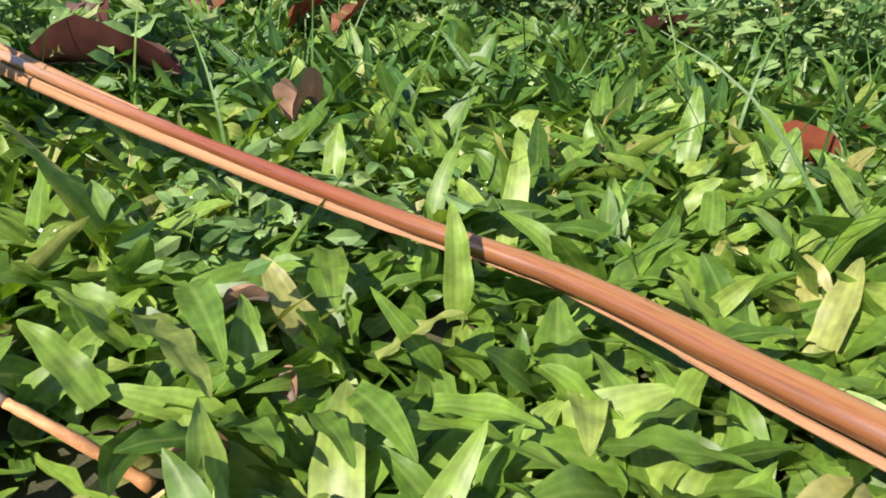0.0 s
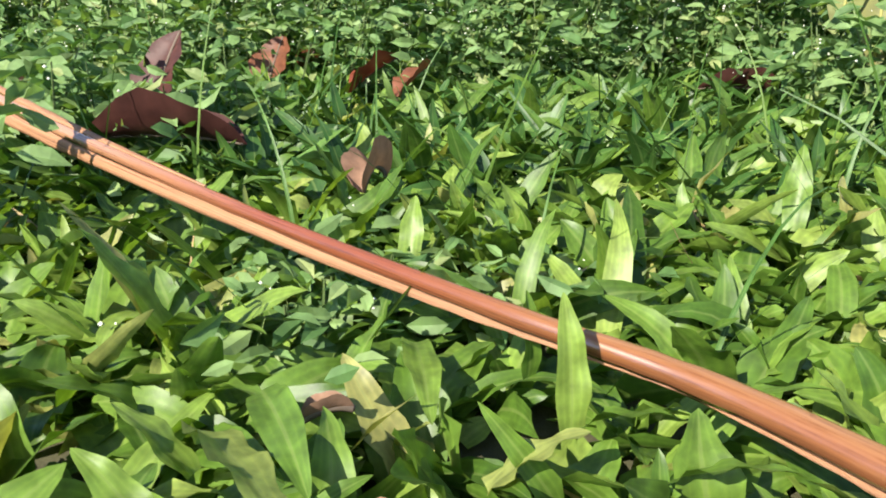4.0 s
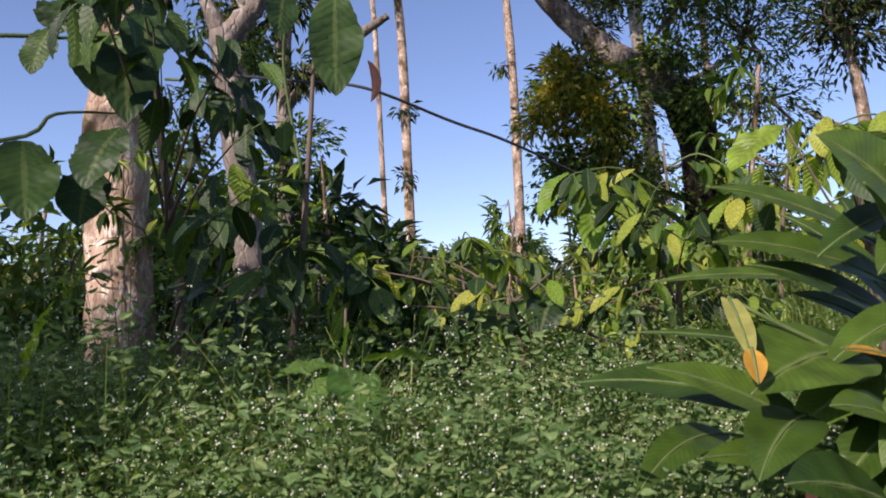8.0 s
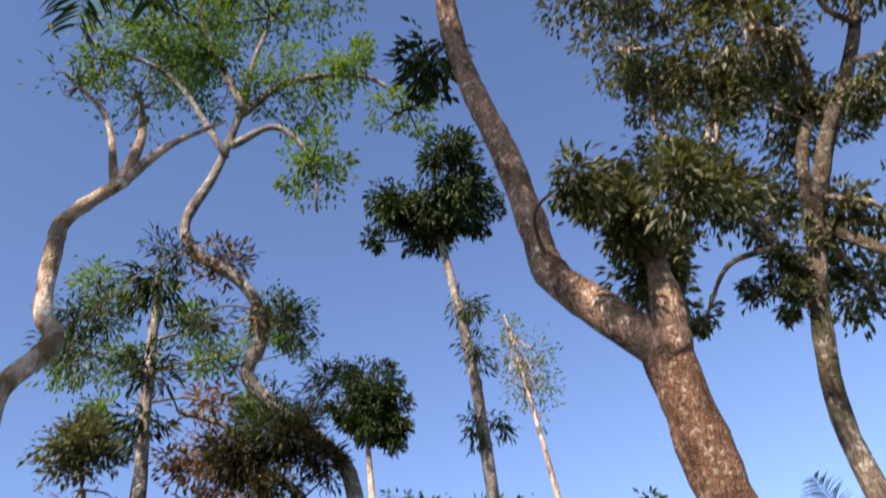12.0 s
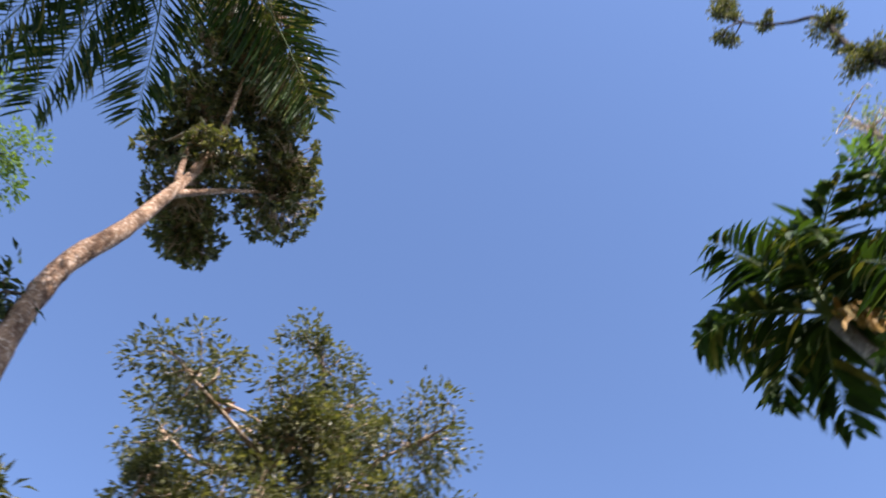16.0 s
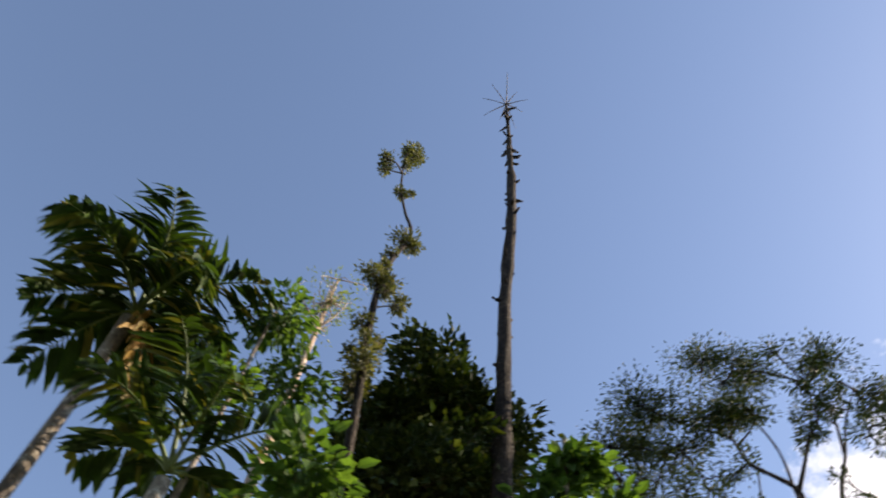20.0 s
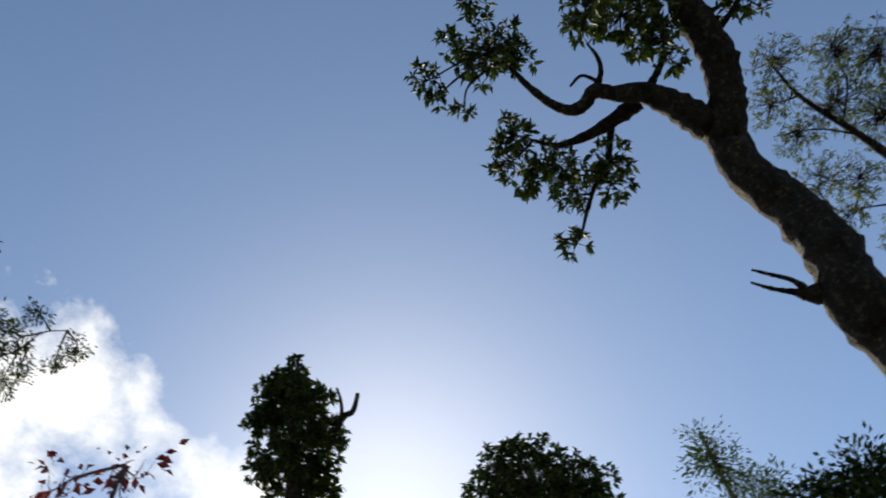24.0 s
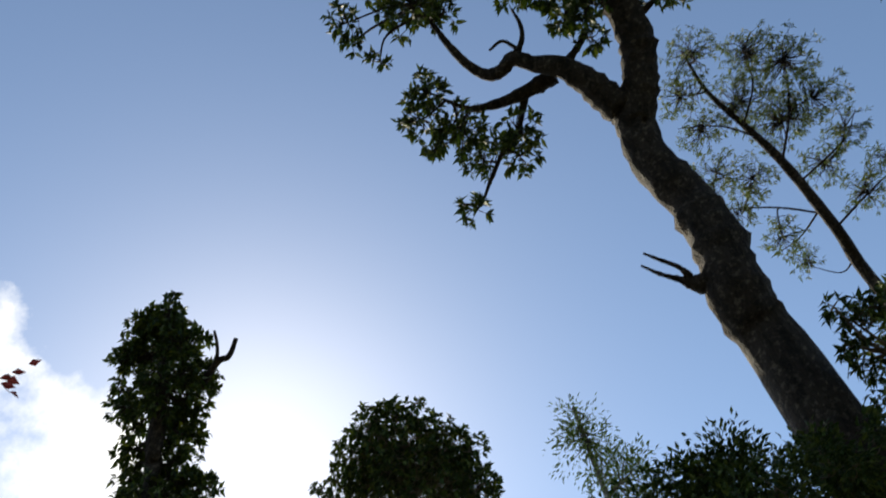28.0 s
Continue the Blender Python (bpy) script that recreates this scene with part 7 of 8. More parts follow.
palm("areca_palm", "young areca palm half hidden behind foliage", [(4.3, -2.45, -0.2, 0.09), (4.3, -2.45, 3.0, 0.07), (4.32, -2.4, 5.7, 0.06)], (4.32, -2.4, 5.8),
     [(4.32 + 0.9 * math.sin(a), -2.4 + 0.9 * math.cos(a), 5.8 + h) for a, h in ((0.2, 0.4), (1.1, 0.3), (2.0, 0.5), (3.0, 0.1), (4.0, 0.5), (5.0, 0.2), (5.6, 0.6))], 0.45, 0.075, M_BARK_GREY, 0.4, 20, 82, hang=0.7, ragged=0.25)
palm("coconut_palm", "coconut palm behind the big tree", [(6.4, 8.6, -0.2, 0.2), (6.3, 8.5, 1.5, 0.15), (6.1, 8.3, 2.9, 0.13)], (6.1, 8.3, 3.0),
     [(4.5, 7.5, 3.15), (4.6, 7.4, 2.2), (5.2, 6.6, 2.4), (5.6, 9.8, 3.2), (7.6, 8.4, 3.2), (6.6, 6.6, 3.2), (5.6, 8.2, 4.8), (6.8, 8.8, 4.8)], 0.5, 0.05, M_BARK_GREY, 0.25, 34, 83)

# ---- trees on the far side of the clearing ----
O1 = [(3.5, -5.07, -0.2, 0.14), (3.49, -5.07, 5.0, 0.12), (3.49, -5.09, 8.0, 0.11), (3.49, -5.03, 11.0, 0.095), (3.38, -4.97, 14.0, 0.078), (3.34, -4.8, 16.5, 0.06), (3.33, -4.6, 19.2, 0.025)]
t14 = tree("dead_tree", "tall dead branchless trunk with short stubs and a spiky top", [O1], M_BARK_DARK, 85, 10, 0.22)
q = np.random.default_rng(86)
line_o = spline(O1[1:], 8)
for i in range(90):
    c = line_o[int(4 + (len(line_o) - 5) * q.random())]
    d = unit(1, q)[0] * np.array([1, 1, 0.4]) * (0.08 + 0.16 * q.random())
    part("stub", tube([(*c[:3], 0.030), (*(c[:3] + d * 0.7), 0.024), (*(c[:3] + d * 0.95 + (0, 0, 0.03)), 0.016)], 6, 2, 0.3, i), M_BARK_DARK, t14)
for i in range(9):
    a = i * 0.7
    d = np.array([math.sin(a), math.cos(a), 0.5 * q.random()]) * (0.35 + 0.35 * q.random())
    part("top_twig", tube([(3.33, -4.6, 19.2, 0.014), (*(np.array((3.33, -4.6, 19.2)) + d * 0.5 + (0, 0, 0.05)), 0.009), (*(np.array((3.33, -4.6, 19.2)) + d), 0.004)], 4, 3), M_TWIG, t14)

Q1 = [(3.8, -3.8, -0.2, 0.075), (3.95, -3.7, 4.0, 0.053), (4.02, -3.62, 6.97, 0.045), (4.11, -3.49, 8.82, 0.044), (4.13, -3.45, 10.24, 0.038), (4.03, -3.6, 11.4, 0.030), (4.13, -3.46, 12.1, 0.022), (4.22, -3.30, 12.94, 0.019), (4.30, -3.17, 14.66, 0.009)]
t15 = tree("tufted_tree", "thin crooked tree with round leafy tufts up its stem", [Q1], M_BARK_DARK, 87, 9)
foliage(t15, ragged([(4.35, -3.07, 13.42, 0.20, 0.34), (4.22, -3.31, 14.41, 0.21, 0.34), (4.19, -3.37, 12.68, 0.15, 0.15), (4.03, -3.62, 11.20, 0.26, 0.21), (4.14, -3.45, 10.72, 0.10, 0.10), (4.17, -3.41, 9.92, 0.23, 0.27), (4.12, -3.48, 9.06, 0.19, 0.25), (4.0, -3.55, 8.0, 0.22, 0.3), (4.10, -3.50, 9.5, 0.16, 0.3), (4.12, -3.48, 8.6, 0.18, 0.3), (4.15, -3.43, 10.3, 0.13, 0.25), (4.26, -3.24, 13.9, 0.14, 0.3)], 2, 288, 0.45, 0.6), 6400, 0.055, M_OLIVE, along(Q1[2:]), M_TWIG, 14, 0.3, 0.0, 0.45, False, 0.006, 88)

R1 = [(4.4, -5.0, -0.2, 0.28), (4.42, -5.05, 4.0, 0.2), (4.4, -5.05, 8.0, 0.12), (4.4, -5.05, 10.0, 0.05)]
t16 = tree("jackfruit_tree", "dense rounded dark green jackfruit tree", [R1], M_BARK_DARK, 89)
foliage(t16, [(4.4, -5.05, 9.5, 1.15, 0.95), (4.1, -5.4, 8.9, 1.0, 0.8), (4.8, -4.7, 9.0, 1.0, 0.8), (4.4, -5.05, 7.8, 1.2, 0.8), (4.9, -4.6, 8.0, 0.9, 0.7)], 17000, 0.125, M_CANOPY, along(R1[2:]), M_TWIG, 26, 0.19, 0.0, 0.55, False, 0.014, 90)

S1 = [(6.4, -4.1, -0.2, 0.14), (6.35, -4.05, 6.0, 0.09), (6.33, -4.01, 11.0, 0.05), (6.33, -4.0, 13.3, 0.02)]
t17 = tree("thin_tree", "thin pale leafless-looking tree with fine branches", [S1], M_BARK_PALE, 91, 8)
foliage(t17, [(6.33, -4.01, 12.5, 0.6, 0.9)], 420, 0.09, M_AIRY, along(S1[2:]), M_BARK_PALE, 50, 0.2, -0.1, 0.35, True, 0.010, 92)


def feathery_shrub(label, at, tall, balls, seed):
    root = thing("feathery_tree", label, "tree", at)
    rows = [(0, 0, -0.1, 0.05), (0.05, 0.02, tall * 0.5, 0.035), (0.0, 0.05, tall, 0.012)]
    part("trunk", tube(rows, 8, 6, 0.05, seed), M_BARK_GREY, root)
    foliage(root, balls, 1700, 0.10, M_FEATHER, along(rows[1:]), M_STEM, 18, 0.24, 0.3, 0.5, False, 0.007, seed, oval=True)


feathery_shrub("bright green feathery-leaved young tree close by", (2.56, -2.57, 0), 4.6, [(0, 0, 4.3, 0.5, 0.18), (-0.35, 0.35, 4.2, 0.36, 0.16), (0.3, -0.5, 4.2, 0.45, 0.2), (0.2, -0.2, 3.9, 0.55, 0.25)], 93)
feathery_shrub("feathery light green tree beside the areca palm", (4.37, -2.6, 0), 8.4, [(0, 0, 8.2, 0.42, 0.45), (0.1, -0.4, 7.5, 0.42, 0.42), (0.3, 0.2, 7.0, 0.42, 0.42)], 94)
feathery_shrub("feathery green young tree by the dead trunk", (1.85, -3.75, 0), 5.7, [(0, 0, 5.45, 0.24, 0.18), (0.2, -0.1, 5.2, 0.3, 0.24), (-0.15, -0.2, 5.0, 0.28, 0.24)], 95)

U1 = [(1.5, -7.7, -0.2, 0.15), (1.48, -7.72, 3.5, 0.11), (1.40, -7.75, 5.6, 0.085), (1.32, -7.76, 6.65, 0.07)]
U2 = [(1.33, -7.76, 6.53, 0.05), (1.79, -7.6, 7.39, 0.037), (2.23, -7.35, 7.78, 0.027), (2.43, -7.22, 8.18, 0.02), (2.31, -7.32, 8.75, 0.014), (2.45, -7.16, 9.43, 0.008)]
U3 = [(1.33, -7.76, 6.53, 0.06), (1.6, -7.75, 7.54, 0.046), (1.56, -7.76, 8.16, 0.036), (1.49, -7.77, 8.61, 0.028), (1.85, -7.58, 9.11, 0.022), (1.94, -7.55, 9.58, 0.017), (2.26, -7.34, 9.81, 0.013), (2.63, -7.09, 10.15, 0.008)]
U4 = [(1.61, -7.74, 7.72, 0.026), (1.88, -7.88, 8.42, 0.02), (1.95, -7.97, 8.9, 0.015), (1.9, -8.08, 9.53, 0.009)]
U5 = [(1.33, -7.76, 6.65, 0.05), (1.41, -8.0, 7.84, 0.038), (1.44, -8.04, 8.36, 0.03), (1.56, -7.96, 8.67, 0.023), (1.6, -8.16, 9.7, 0.017), (1.77, -8.12, 10.67, 0.012), (1.74, -8.02, 11.34, 0.007)]
U6 = [(1.48, -7.78, 8.62, 0.028), (1.28, -7.72, 8.9, 0.022), (1.11, -7.65, 9.13, 0.017), (0.95, -7.67, 9.33, 0.012), (0.87, -7.58, 9.89, 0.007)]
U7 = [(1.3, -7.76, 6.6, 0.05), (1.23, -7.83, 7.71, 0.037), (1.11, -7.85, 8.38, 0.028), (0.91, -7.98, 8.98, 0.02), (0.72, -8.0, 9.48, 0.013), (0.46, -7.93, 9.8, 0.007)]
U8 = [(0.91, -7.98, 8.98, 0.022), (0.85, -8.19, 9.95, 0.015), (1.06, -8.26, 10.84, 0.01), (1.41, -8.2, 11.51, 0.006)]
U9 = [(1.29, -7.76, 6.57, 0.045), (1.02, -7.66, 7.36, 0.038), (0.8, -7.69, 7.78, 0.032), (0.5, -7.72, 7.9, 0.027), (0.16, -7.74, 8.02, 0.022), (0.01, -7.84, 8.43, 0.018), (-0.27, -7.84, 8.52, 0.015), (-0.59, -7.92, 8.94, 0.012), (-0.75, -7.91, 9.34, 0.009), (-0.99, -7.88, 9.5, 0.006)]
U10 = [(0.01, -7.84, 8.43, 0.018), (0.11, -7.94, 8.89, 0.011), (0.04, -8.04, 9.61, 0.006)]
U11 = [(0.5, -7.72, 7.9, 0.016), (0.36, -7.63, 8.07, 0.013), (0.45, -7.53, 8.38, 0.009), (0.26, -7.54, 8.77, 0.005)]
U12 = [(2.16, -7.38, 7.73, 0.03), (2.48, -7.04, 7.82, 0.02), (2.79, -6.9, 8.29, 0.013), (3.11, -6.74, 8.77, 0.007)]
U13 = [(2.26, -7.34, 9.81, 0.015), (2.17, -7.58, 10.51, 0.01), (2.07, -7.72, 11.27, 0.006)]
UB = [(2.68, -7.14, 10.42, 0.41, 0.25), (2.33, -7.46, 10.32, 0.46, 0.28), (2.18, -8.19, 11.79, 0.52, 0.32), (1.63, -7.98, 11.37, 0.45, 0.27), (1.07, -7.27, 10.16, 0.39, 0.24), (0.73, -7.9, 10.49, 0.42, 0.25), (0.85, -7.67, 9.77, 0.39, 0.24), (0.13, -7.99, 9.82, 0.4, 0.24), (0.25, -7.37, 8.6, 0.31, 0.19), (-0.27, -8.02, 9.26, 0.34, 0.21), (-0.57, -8.01, 8.88, 0.29, 0.18), (-0.92, -8.44, 9.89, 0.32, 0.2), (2.9, -7.42, 10.03, 0.5, 0.3), (2.57, -7.63, 9.58, 0.44, 0.27)]
UC = [(3.04, -6.64, 9.04, 0.48, 0.29), (3.35, -7.96, 9.45, 0.54, 0.33), (2.26, -6.84, 7.95, 0.37, 0.22), (2.3, -7.95, 8.62, 0.33, 0.2), (2.11, -7.48, 9.06, 0.33, 0.2), (1.5, -7.45, 9.63, 0.34, 0.21), (1.04, -7.63, 9.27, 0.29, 0.18), (1.92, -7.42, 9.74, 0.35, 0.21), (0.54, -8.05, 9.72, 0.35, 0.22), (-0.02, -7.9, 8.91, 0.29, 0.18), (0.23, -8.46, 8.51, 0.29, 0.18), (0.98, -7.22, 7.62, 0.22, 0.13), (2.18, -7.25, 7.33, 0.29, 0.18)]
t18 = tree("open_crowned_tree", "open-crowned tree with dark curving branches and small leaves", [U1, U2, U3, U4, U5, U6, U7, U8, U9, U10, U11, U12, U13], M_BARK_DARK, 96, 9)
foliage(t18, ragged(UB + UC, 3, 297, 0.55, 0.75), 30000, 0.055, M_CANOPY, along(U2[3:], U3[4:], U4, U5[4:], U6[1:], U7[3:], U8, U9[4:], U10, U11, U12, U13), M_BARK_DARK, 9, 0.3, 0.1, 0.4, True, 0.006, 97)

V1 = [(-4.57, -8.64, -0.20, 0.220), (-4.57, -8.66, 4.00, 0.150), (-4.57, -8.66, 8.04, 0.103), (-4.46, -8.54, 8.61, 0.107), (-4.37, -8.38, 9.19, 0.096), (-4.24, -8.20, 9.80, 0.076), (-4.14, -8.09, 10.36, 0.039)]
V2 = [(-4.65, -7.95, 9.32, 0.056), (-4.65, -7.57, 9.52, 0.045), (-4.73, -7.44, 9.57, 0.041), (-4.69, -7.24, 9.72, 0.030)]
V3 = [(-4.63, -7.55, 9.50, 0.033), (-4.52, -7.41, 9.63, 0.022), (-4.40, -7.32, 9.75, 0.019)]
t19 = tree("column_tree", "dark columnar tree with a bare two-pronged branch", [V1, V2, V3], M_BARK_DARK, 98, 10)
VB = [(-4.17, -8.19, 10.51, 0.30, 0.24), (-4.13, -8.58, 10.50, 0.34, 0.27), (-4.24, -7.81, 9.80, 0.33, 0.26), (-3.93, -8.65, 10.11, 0.22, 0.17), (-4.41, -8.53, 10.06, 0.43, 0.35), (-4.81, -8.27, 9.84, 0.27, 0.21), (-4.11, -9.07, 9.83, 0.17, 0.14), (-4.40, -8.98, 9.71, 0.28, 0.23), (-4.78, -8.58, 9.40, 0.31, 0.25), (-4.35, -9.04, 9.28, 0.20, 0.16), (-4.96, -8.45, 9.05, 0.18, 0.14), (-4.29, -8.95, 8.79, 0.13, 0.10), (-4.64, -8.50, 8.80, 0.20, 0.16), (-4.92, -8.63, 8.40, 0.29, 0.23), (-5.14, -8.31, 8.21, 0.14, 0.11), (-4.54, -9.16, 8.60, 0.15, 0.12)]
VC = [(-4.00, -8.64, 10.33, 0.26, 0.22), (-3.85, -8.66, 9.94, 0.15, 0.13), (-4.08, -8.75, 9.30, 0.20, 0.17), (-4.33, -8.93, 8.81, 0.20, 0.17), (-4.49, -9.01, 8.47, 0.21, 0.18), (-5.18, -8.61, 8.41, 0.23, 0.20), (-4.73, -8.14, 9.40, 0.26, 0.22), (-4.50, -8.15, 10.34, 0.26, 0.22), (-3.96, -7.76, 10.22, 0.21, 0.18), (-3.94, -8.26, 10.39, 0.23, 0.20), (-4.57, -7.88, 9.61, 0.20, 0.17), (-4.71, -8.68, 9.19, 0.38, 0.33), (-4.31, -8.09, 9.24, 0.42, 0.36), (-4.81, -8.70, 8.51, 0.38, 0.33)]
rosettes(t19, VB + VC + [(-4.6, -8.6, 7.9, 0.4, 0.4), (-4.6, -8.6, 7.2, 0.45, 0.4)], 46, 0.12, M_CANOPY, along(V1[2:]), M_BARK_DARK, 99, slim=0.45)

W1 = [(-12.00, -11.01, -0.2, 0.22), (-12.00, -11.01, 4.5, 0.15), (-12.00, -11.01, 13.17, 0.06)]
t20 = tree("round_tree", "round-crowned dark broadleaf tree against the bright sky", [W1], M_BARK_DARK, 101)
WB = [(-11.62, -10.65, 13.33, 1.11, 0.95), (-11.21, -11.49, 13.43, 0.76, 0.65), (-12.98, -10.33, 13.45, 0.86, 0.73), (-11.39, -12.34, 13.26, 0.45, 0.38), (-13.04, -9.83, 12.35, 0.52, 0.45), (-11.29, -10.42, 13.90, 0.47, 0.40), (-10.89, -10.89, 13.73, 0.47, 0.40), (-12.12, -10.05, 13.56, 0.50, 0.42), (-12.10, -10.76, 12.59, 1.05, 0.89), (-11.74, -11.80, 13.10, 0.79, 0.67), (-13.01, -10.51, 12.80, 0.79, 0.67), (-13.88, -10.03, 12.93, 0.21, 0.18), (-12.93, -9.73, 13.22, 0.26, 0.22), (-11.00, -12.77, 13.28, 0.21, 0.18), (-11.17, -9.67, 13.73, 0.17, 0.14), (-11.04, -11.24, 14.58, 0.16, 0.13), (-12.17, -9.37, 13.03, 0.18, 0.16)]
rosettes(t20, WB, 22, 0.175, M_CANOPY, along(W1[1:]), M_TWIG, 102, slim=0.45, twig=0.010)
X1 = [(-7.74, -4.43, -0.2, 0.12), (-7.74, -4.43, 4.0, 0.07), (-7.74, -4.43, 8.0, 0.02)]
t21 = tree("thin_tree", "thin upright tree with sparse pale leaves", [X1], M_BARK_GREY, 103, 8)
foliage(t21, [(-7.74, -4.43, 7.5, 0.45, 0.75), (-7.8, -4.2, 6.8, 0.5, 0.6)], 2600, 0.07, M_AIRY, along(X1[1:]), M_TWIG, 34, 0.2, -0.1, 0.3, True, 0.008, 104)
Y1 = [(-6.3, -2.7, -0.2, 0.16), (-6.3, -2.65, 3.0, 0.10), (-6.28, -2.64, 5.0, 0.03)]
t22 = tree("dark_bushy_tree", "low dark bushy tree below the leaning trunk", [Y1], M_BARK_DARK, 105, 8)
foliage(t22, [(-6.28, -2.64, 5.15, 0.85, 0.4), (-6.6, -2.0, 5.0, 0.6, 0.4), (-6.0, -3.3, 5.0, 0.6, 0.4), (-6.3, -2.6, 4.6, 1.0, 0.5)], 15000, 0.065, M_CANOPY, along(Y1[1:]), M_TWIG, 28, 0.21, 0.1, 0.45, False, 0.010, 106)

# the big leaning tree
Z1 = [(-7.75, -2.02, -0.30, 0.440), (-7.62, -2.00, 2.50, 0.370), (-7.36, -1.95, 6.45, 0.301), (-7.10, -1.93, 7.24, 0.300), (-6.94, -1.77, 7.89, 0.280), (-6.78, -1.72, 8.57, 0.270), (-6.48, -1.77, 9.19, 0.249), (-6.27, -1.63, 9.75, 0.237)]
Z2 = [(-6.28, -1.67, 9.67, 0.236), (-6.13, -1.31, 10.01, 0.226), (-5.94, -1.06, 10.35, 0.215), (-5.66, -0.89, 10.72, 0.203), (-5.31, -0.77, 11.12, 0.162), (-5.07, -0.61, 11.46, 0.127), (-4.81, -0.56, 11.79, 0.099), (-4.37, -0.59, 12.20, 0.077), (-3.93, -0.71, 12.59, 0.051)]
Z3 = [(-5.49, -0.81, 11.01, 0.111), (-5.13, -0.40, 11.58, 0.090), (-5.00, 0.06, 12.02, 0.069), (-4.90, 0.56, 12.47, 0.047)]
Z4 = [(-6.10, -1.67, 9.83, 0.209), (-5.71, -1.74, 10.12, 0.169), (-5.40, -1.87, 10.34, 0.142), (-5.20, -2.08, 10.49, 0.103), (-5.03, -2.22, 10.64, 0.097), (-5.05, -2.43, 10.67, 0.083), (-4.99, -2.61, 10.75, 0.073), (-4.77, -2.71, 10.93, 0.062), (-4.48, -2.73, 11.17, 0.048), (-4.31, -2.72, 11.36, 0.034), (-4.01, -2.74, 11.60, 0.019)]
Z5 = [(-5.56, -2.01, 10.57, 0.117), (-5.52, -2.23, 10.59, 0.103), (-5.43, -2.54, 10.61, 0.081), (-5.31, -2.83, 10.66, 0.059), (-5.15, -3.08, 10.73, 0.037), (-4.91, -3.23, 10.88, 0.022)]
Z6 = [(-5.27, -0.95, 11.33, 0.113), (-4.86, -1.03, 11.63, 0.091), (-4.55, -1.20, 11.85, 0.072), (-4.25, -1.39, 12.06, 0.058), (-3.90, -1.59, 12.30, 0.043), (-3.59, -1.84, 12.51, 0.023)]
Z7 = [(-6.92, -2.02, 7.49, 0.129), (-6.76, -2.18, 7.54, 0.082), (-6.64, -2.26, 7.59, 0.035), (-6.47, -2.37, 7.66, 0.023), (-6.30, -2.45, 7.74, 0.012)]
Z8 = [(-6.70, -2.16, 7.58, 0.047), (-6.57, -2.18, 7.65, 0.026), (-6.41, -2.26, 7.72, 0.021), (-6.23, -2.35, 7.79, 0.012)]
Z9 = [(-5.10, -2.21, 10.78, 0.055), (-5.04, -2.02, 10.86, 0.033), (-4.92, -1.91, 10.95, 0.026), (-4.73, -1.86, 11.06, 0.015)]
ZA = [(-5.73, -3.13, 10.33, 0.029), (-5.82, -3.47, 10.16, 0.026), (-5.88, -3.67, 10.05, 0.018), (-5.90, -3.91, 9.94, 0.015)]
ZB = [(-5.49, -2.43, 10.63, 0.063), (-5.60, -2.61, 10.52, 0.044), (-5.71, -2.82, 10.41, 0.033), (-5.76, -3.05, 10.33, 0.022)]
ZC = [(-5.06, -2.13, 10.82, 0.029), (-4.88, -2.20, 10.90, 0.022), (-4.84, -2.39, 10.88, 0.015)]
ZD = [(-5.58, -1.85, 10.60, 0.058), (-5.58, -1.62, 10.71, 0.048), (-5.57, -1.39, 10.83, 0.029)]
ZE = [(-5.79, -0.86, 10.60, 0.051), (-5.79, -0.58, 10.66, 0.033), (-5.79, -0.31, 10.73, 0.025), (-5.91, -0.01, 10.73, 0.014), (-6.12, 0.07, 10.64, 0.011)]
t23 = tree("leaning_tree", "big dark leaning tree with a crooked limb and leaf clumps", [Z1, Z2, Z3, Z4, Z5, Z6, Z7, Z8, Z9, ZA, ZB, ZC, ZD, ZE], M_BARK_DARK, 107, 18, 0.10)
ZF = [(-3.97, -2.74, 11.66, 0.47, 0.37), (-4.32, -2.52, 11.58, 0.20, 0.16), (-3.48, -2.99, 11.87, 0.15, 0.12), (-3.50, -3.46, 11.56, 0.22, 0.18), (-3.75, -3.62, 11.64, 0.14, 0.11), (-4.10, -3.53, 11.42, 0.14, 0.11), (-4.68, -3.31, 10.92, 0.25, 0.20), (-4.87, -3.62, 10.87, 0.31, 0.25), (-5.30, -3.35, 10.68, 0.37, 0.30), (-5.66, -3.37, 10.35, 0.27, 0.21), (-5.74, -2.80, 10.41, 0.28, 0.22), (-5.93, -3.01, 10.31, 0.27, 0.21), (-5.11, -3.66, 10.58, 0.18, 0.14), (-5.86, -3.83, 9.96, 0.19, 0.15), (-5.70, -3.90, 10.00, 0.10, 0.08), (-5.79, -0.32, 10.80, 0.22, 0.17), (-5.79, -0.54, 10.68, 0.16, 0.13), (-5.96, -0.31, 10.60, 0.12, 0.09)]
ZG = [(-2.22, -2.80, 13.09, 0.30, 0.24), (-2.52, -2.52, 12.78, 0.37, 0.30), (-2.98, -2.25, 12.63, 0.40, 0.32), (-3.33, -2.26, 11.84, 0.28, 0.22), (-3.60, -1.60, 13.08, 0.49, 0.39), (-3.95, -1.06, 12.94, 0.50, 0.40), (-4.24, -0.59, 12.47, 0.48, 0.39), (-4.77, -0.13, 12.60, 0.56, 0.45), (-5.21, 0.40, 12.22, 0.41, 0.33), (-5.44, 0.45, 11.75, 0.24, 0.20), (-5.68, 0.06, 11.86, 0.23, 0.19), (-5.33, -0.37, 11.46, 0.32, 0.25), (-4.61, -1.22, 11.65, 0.38, 0.30)]
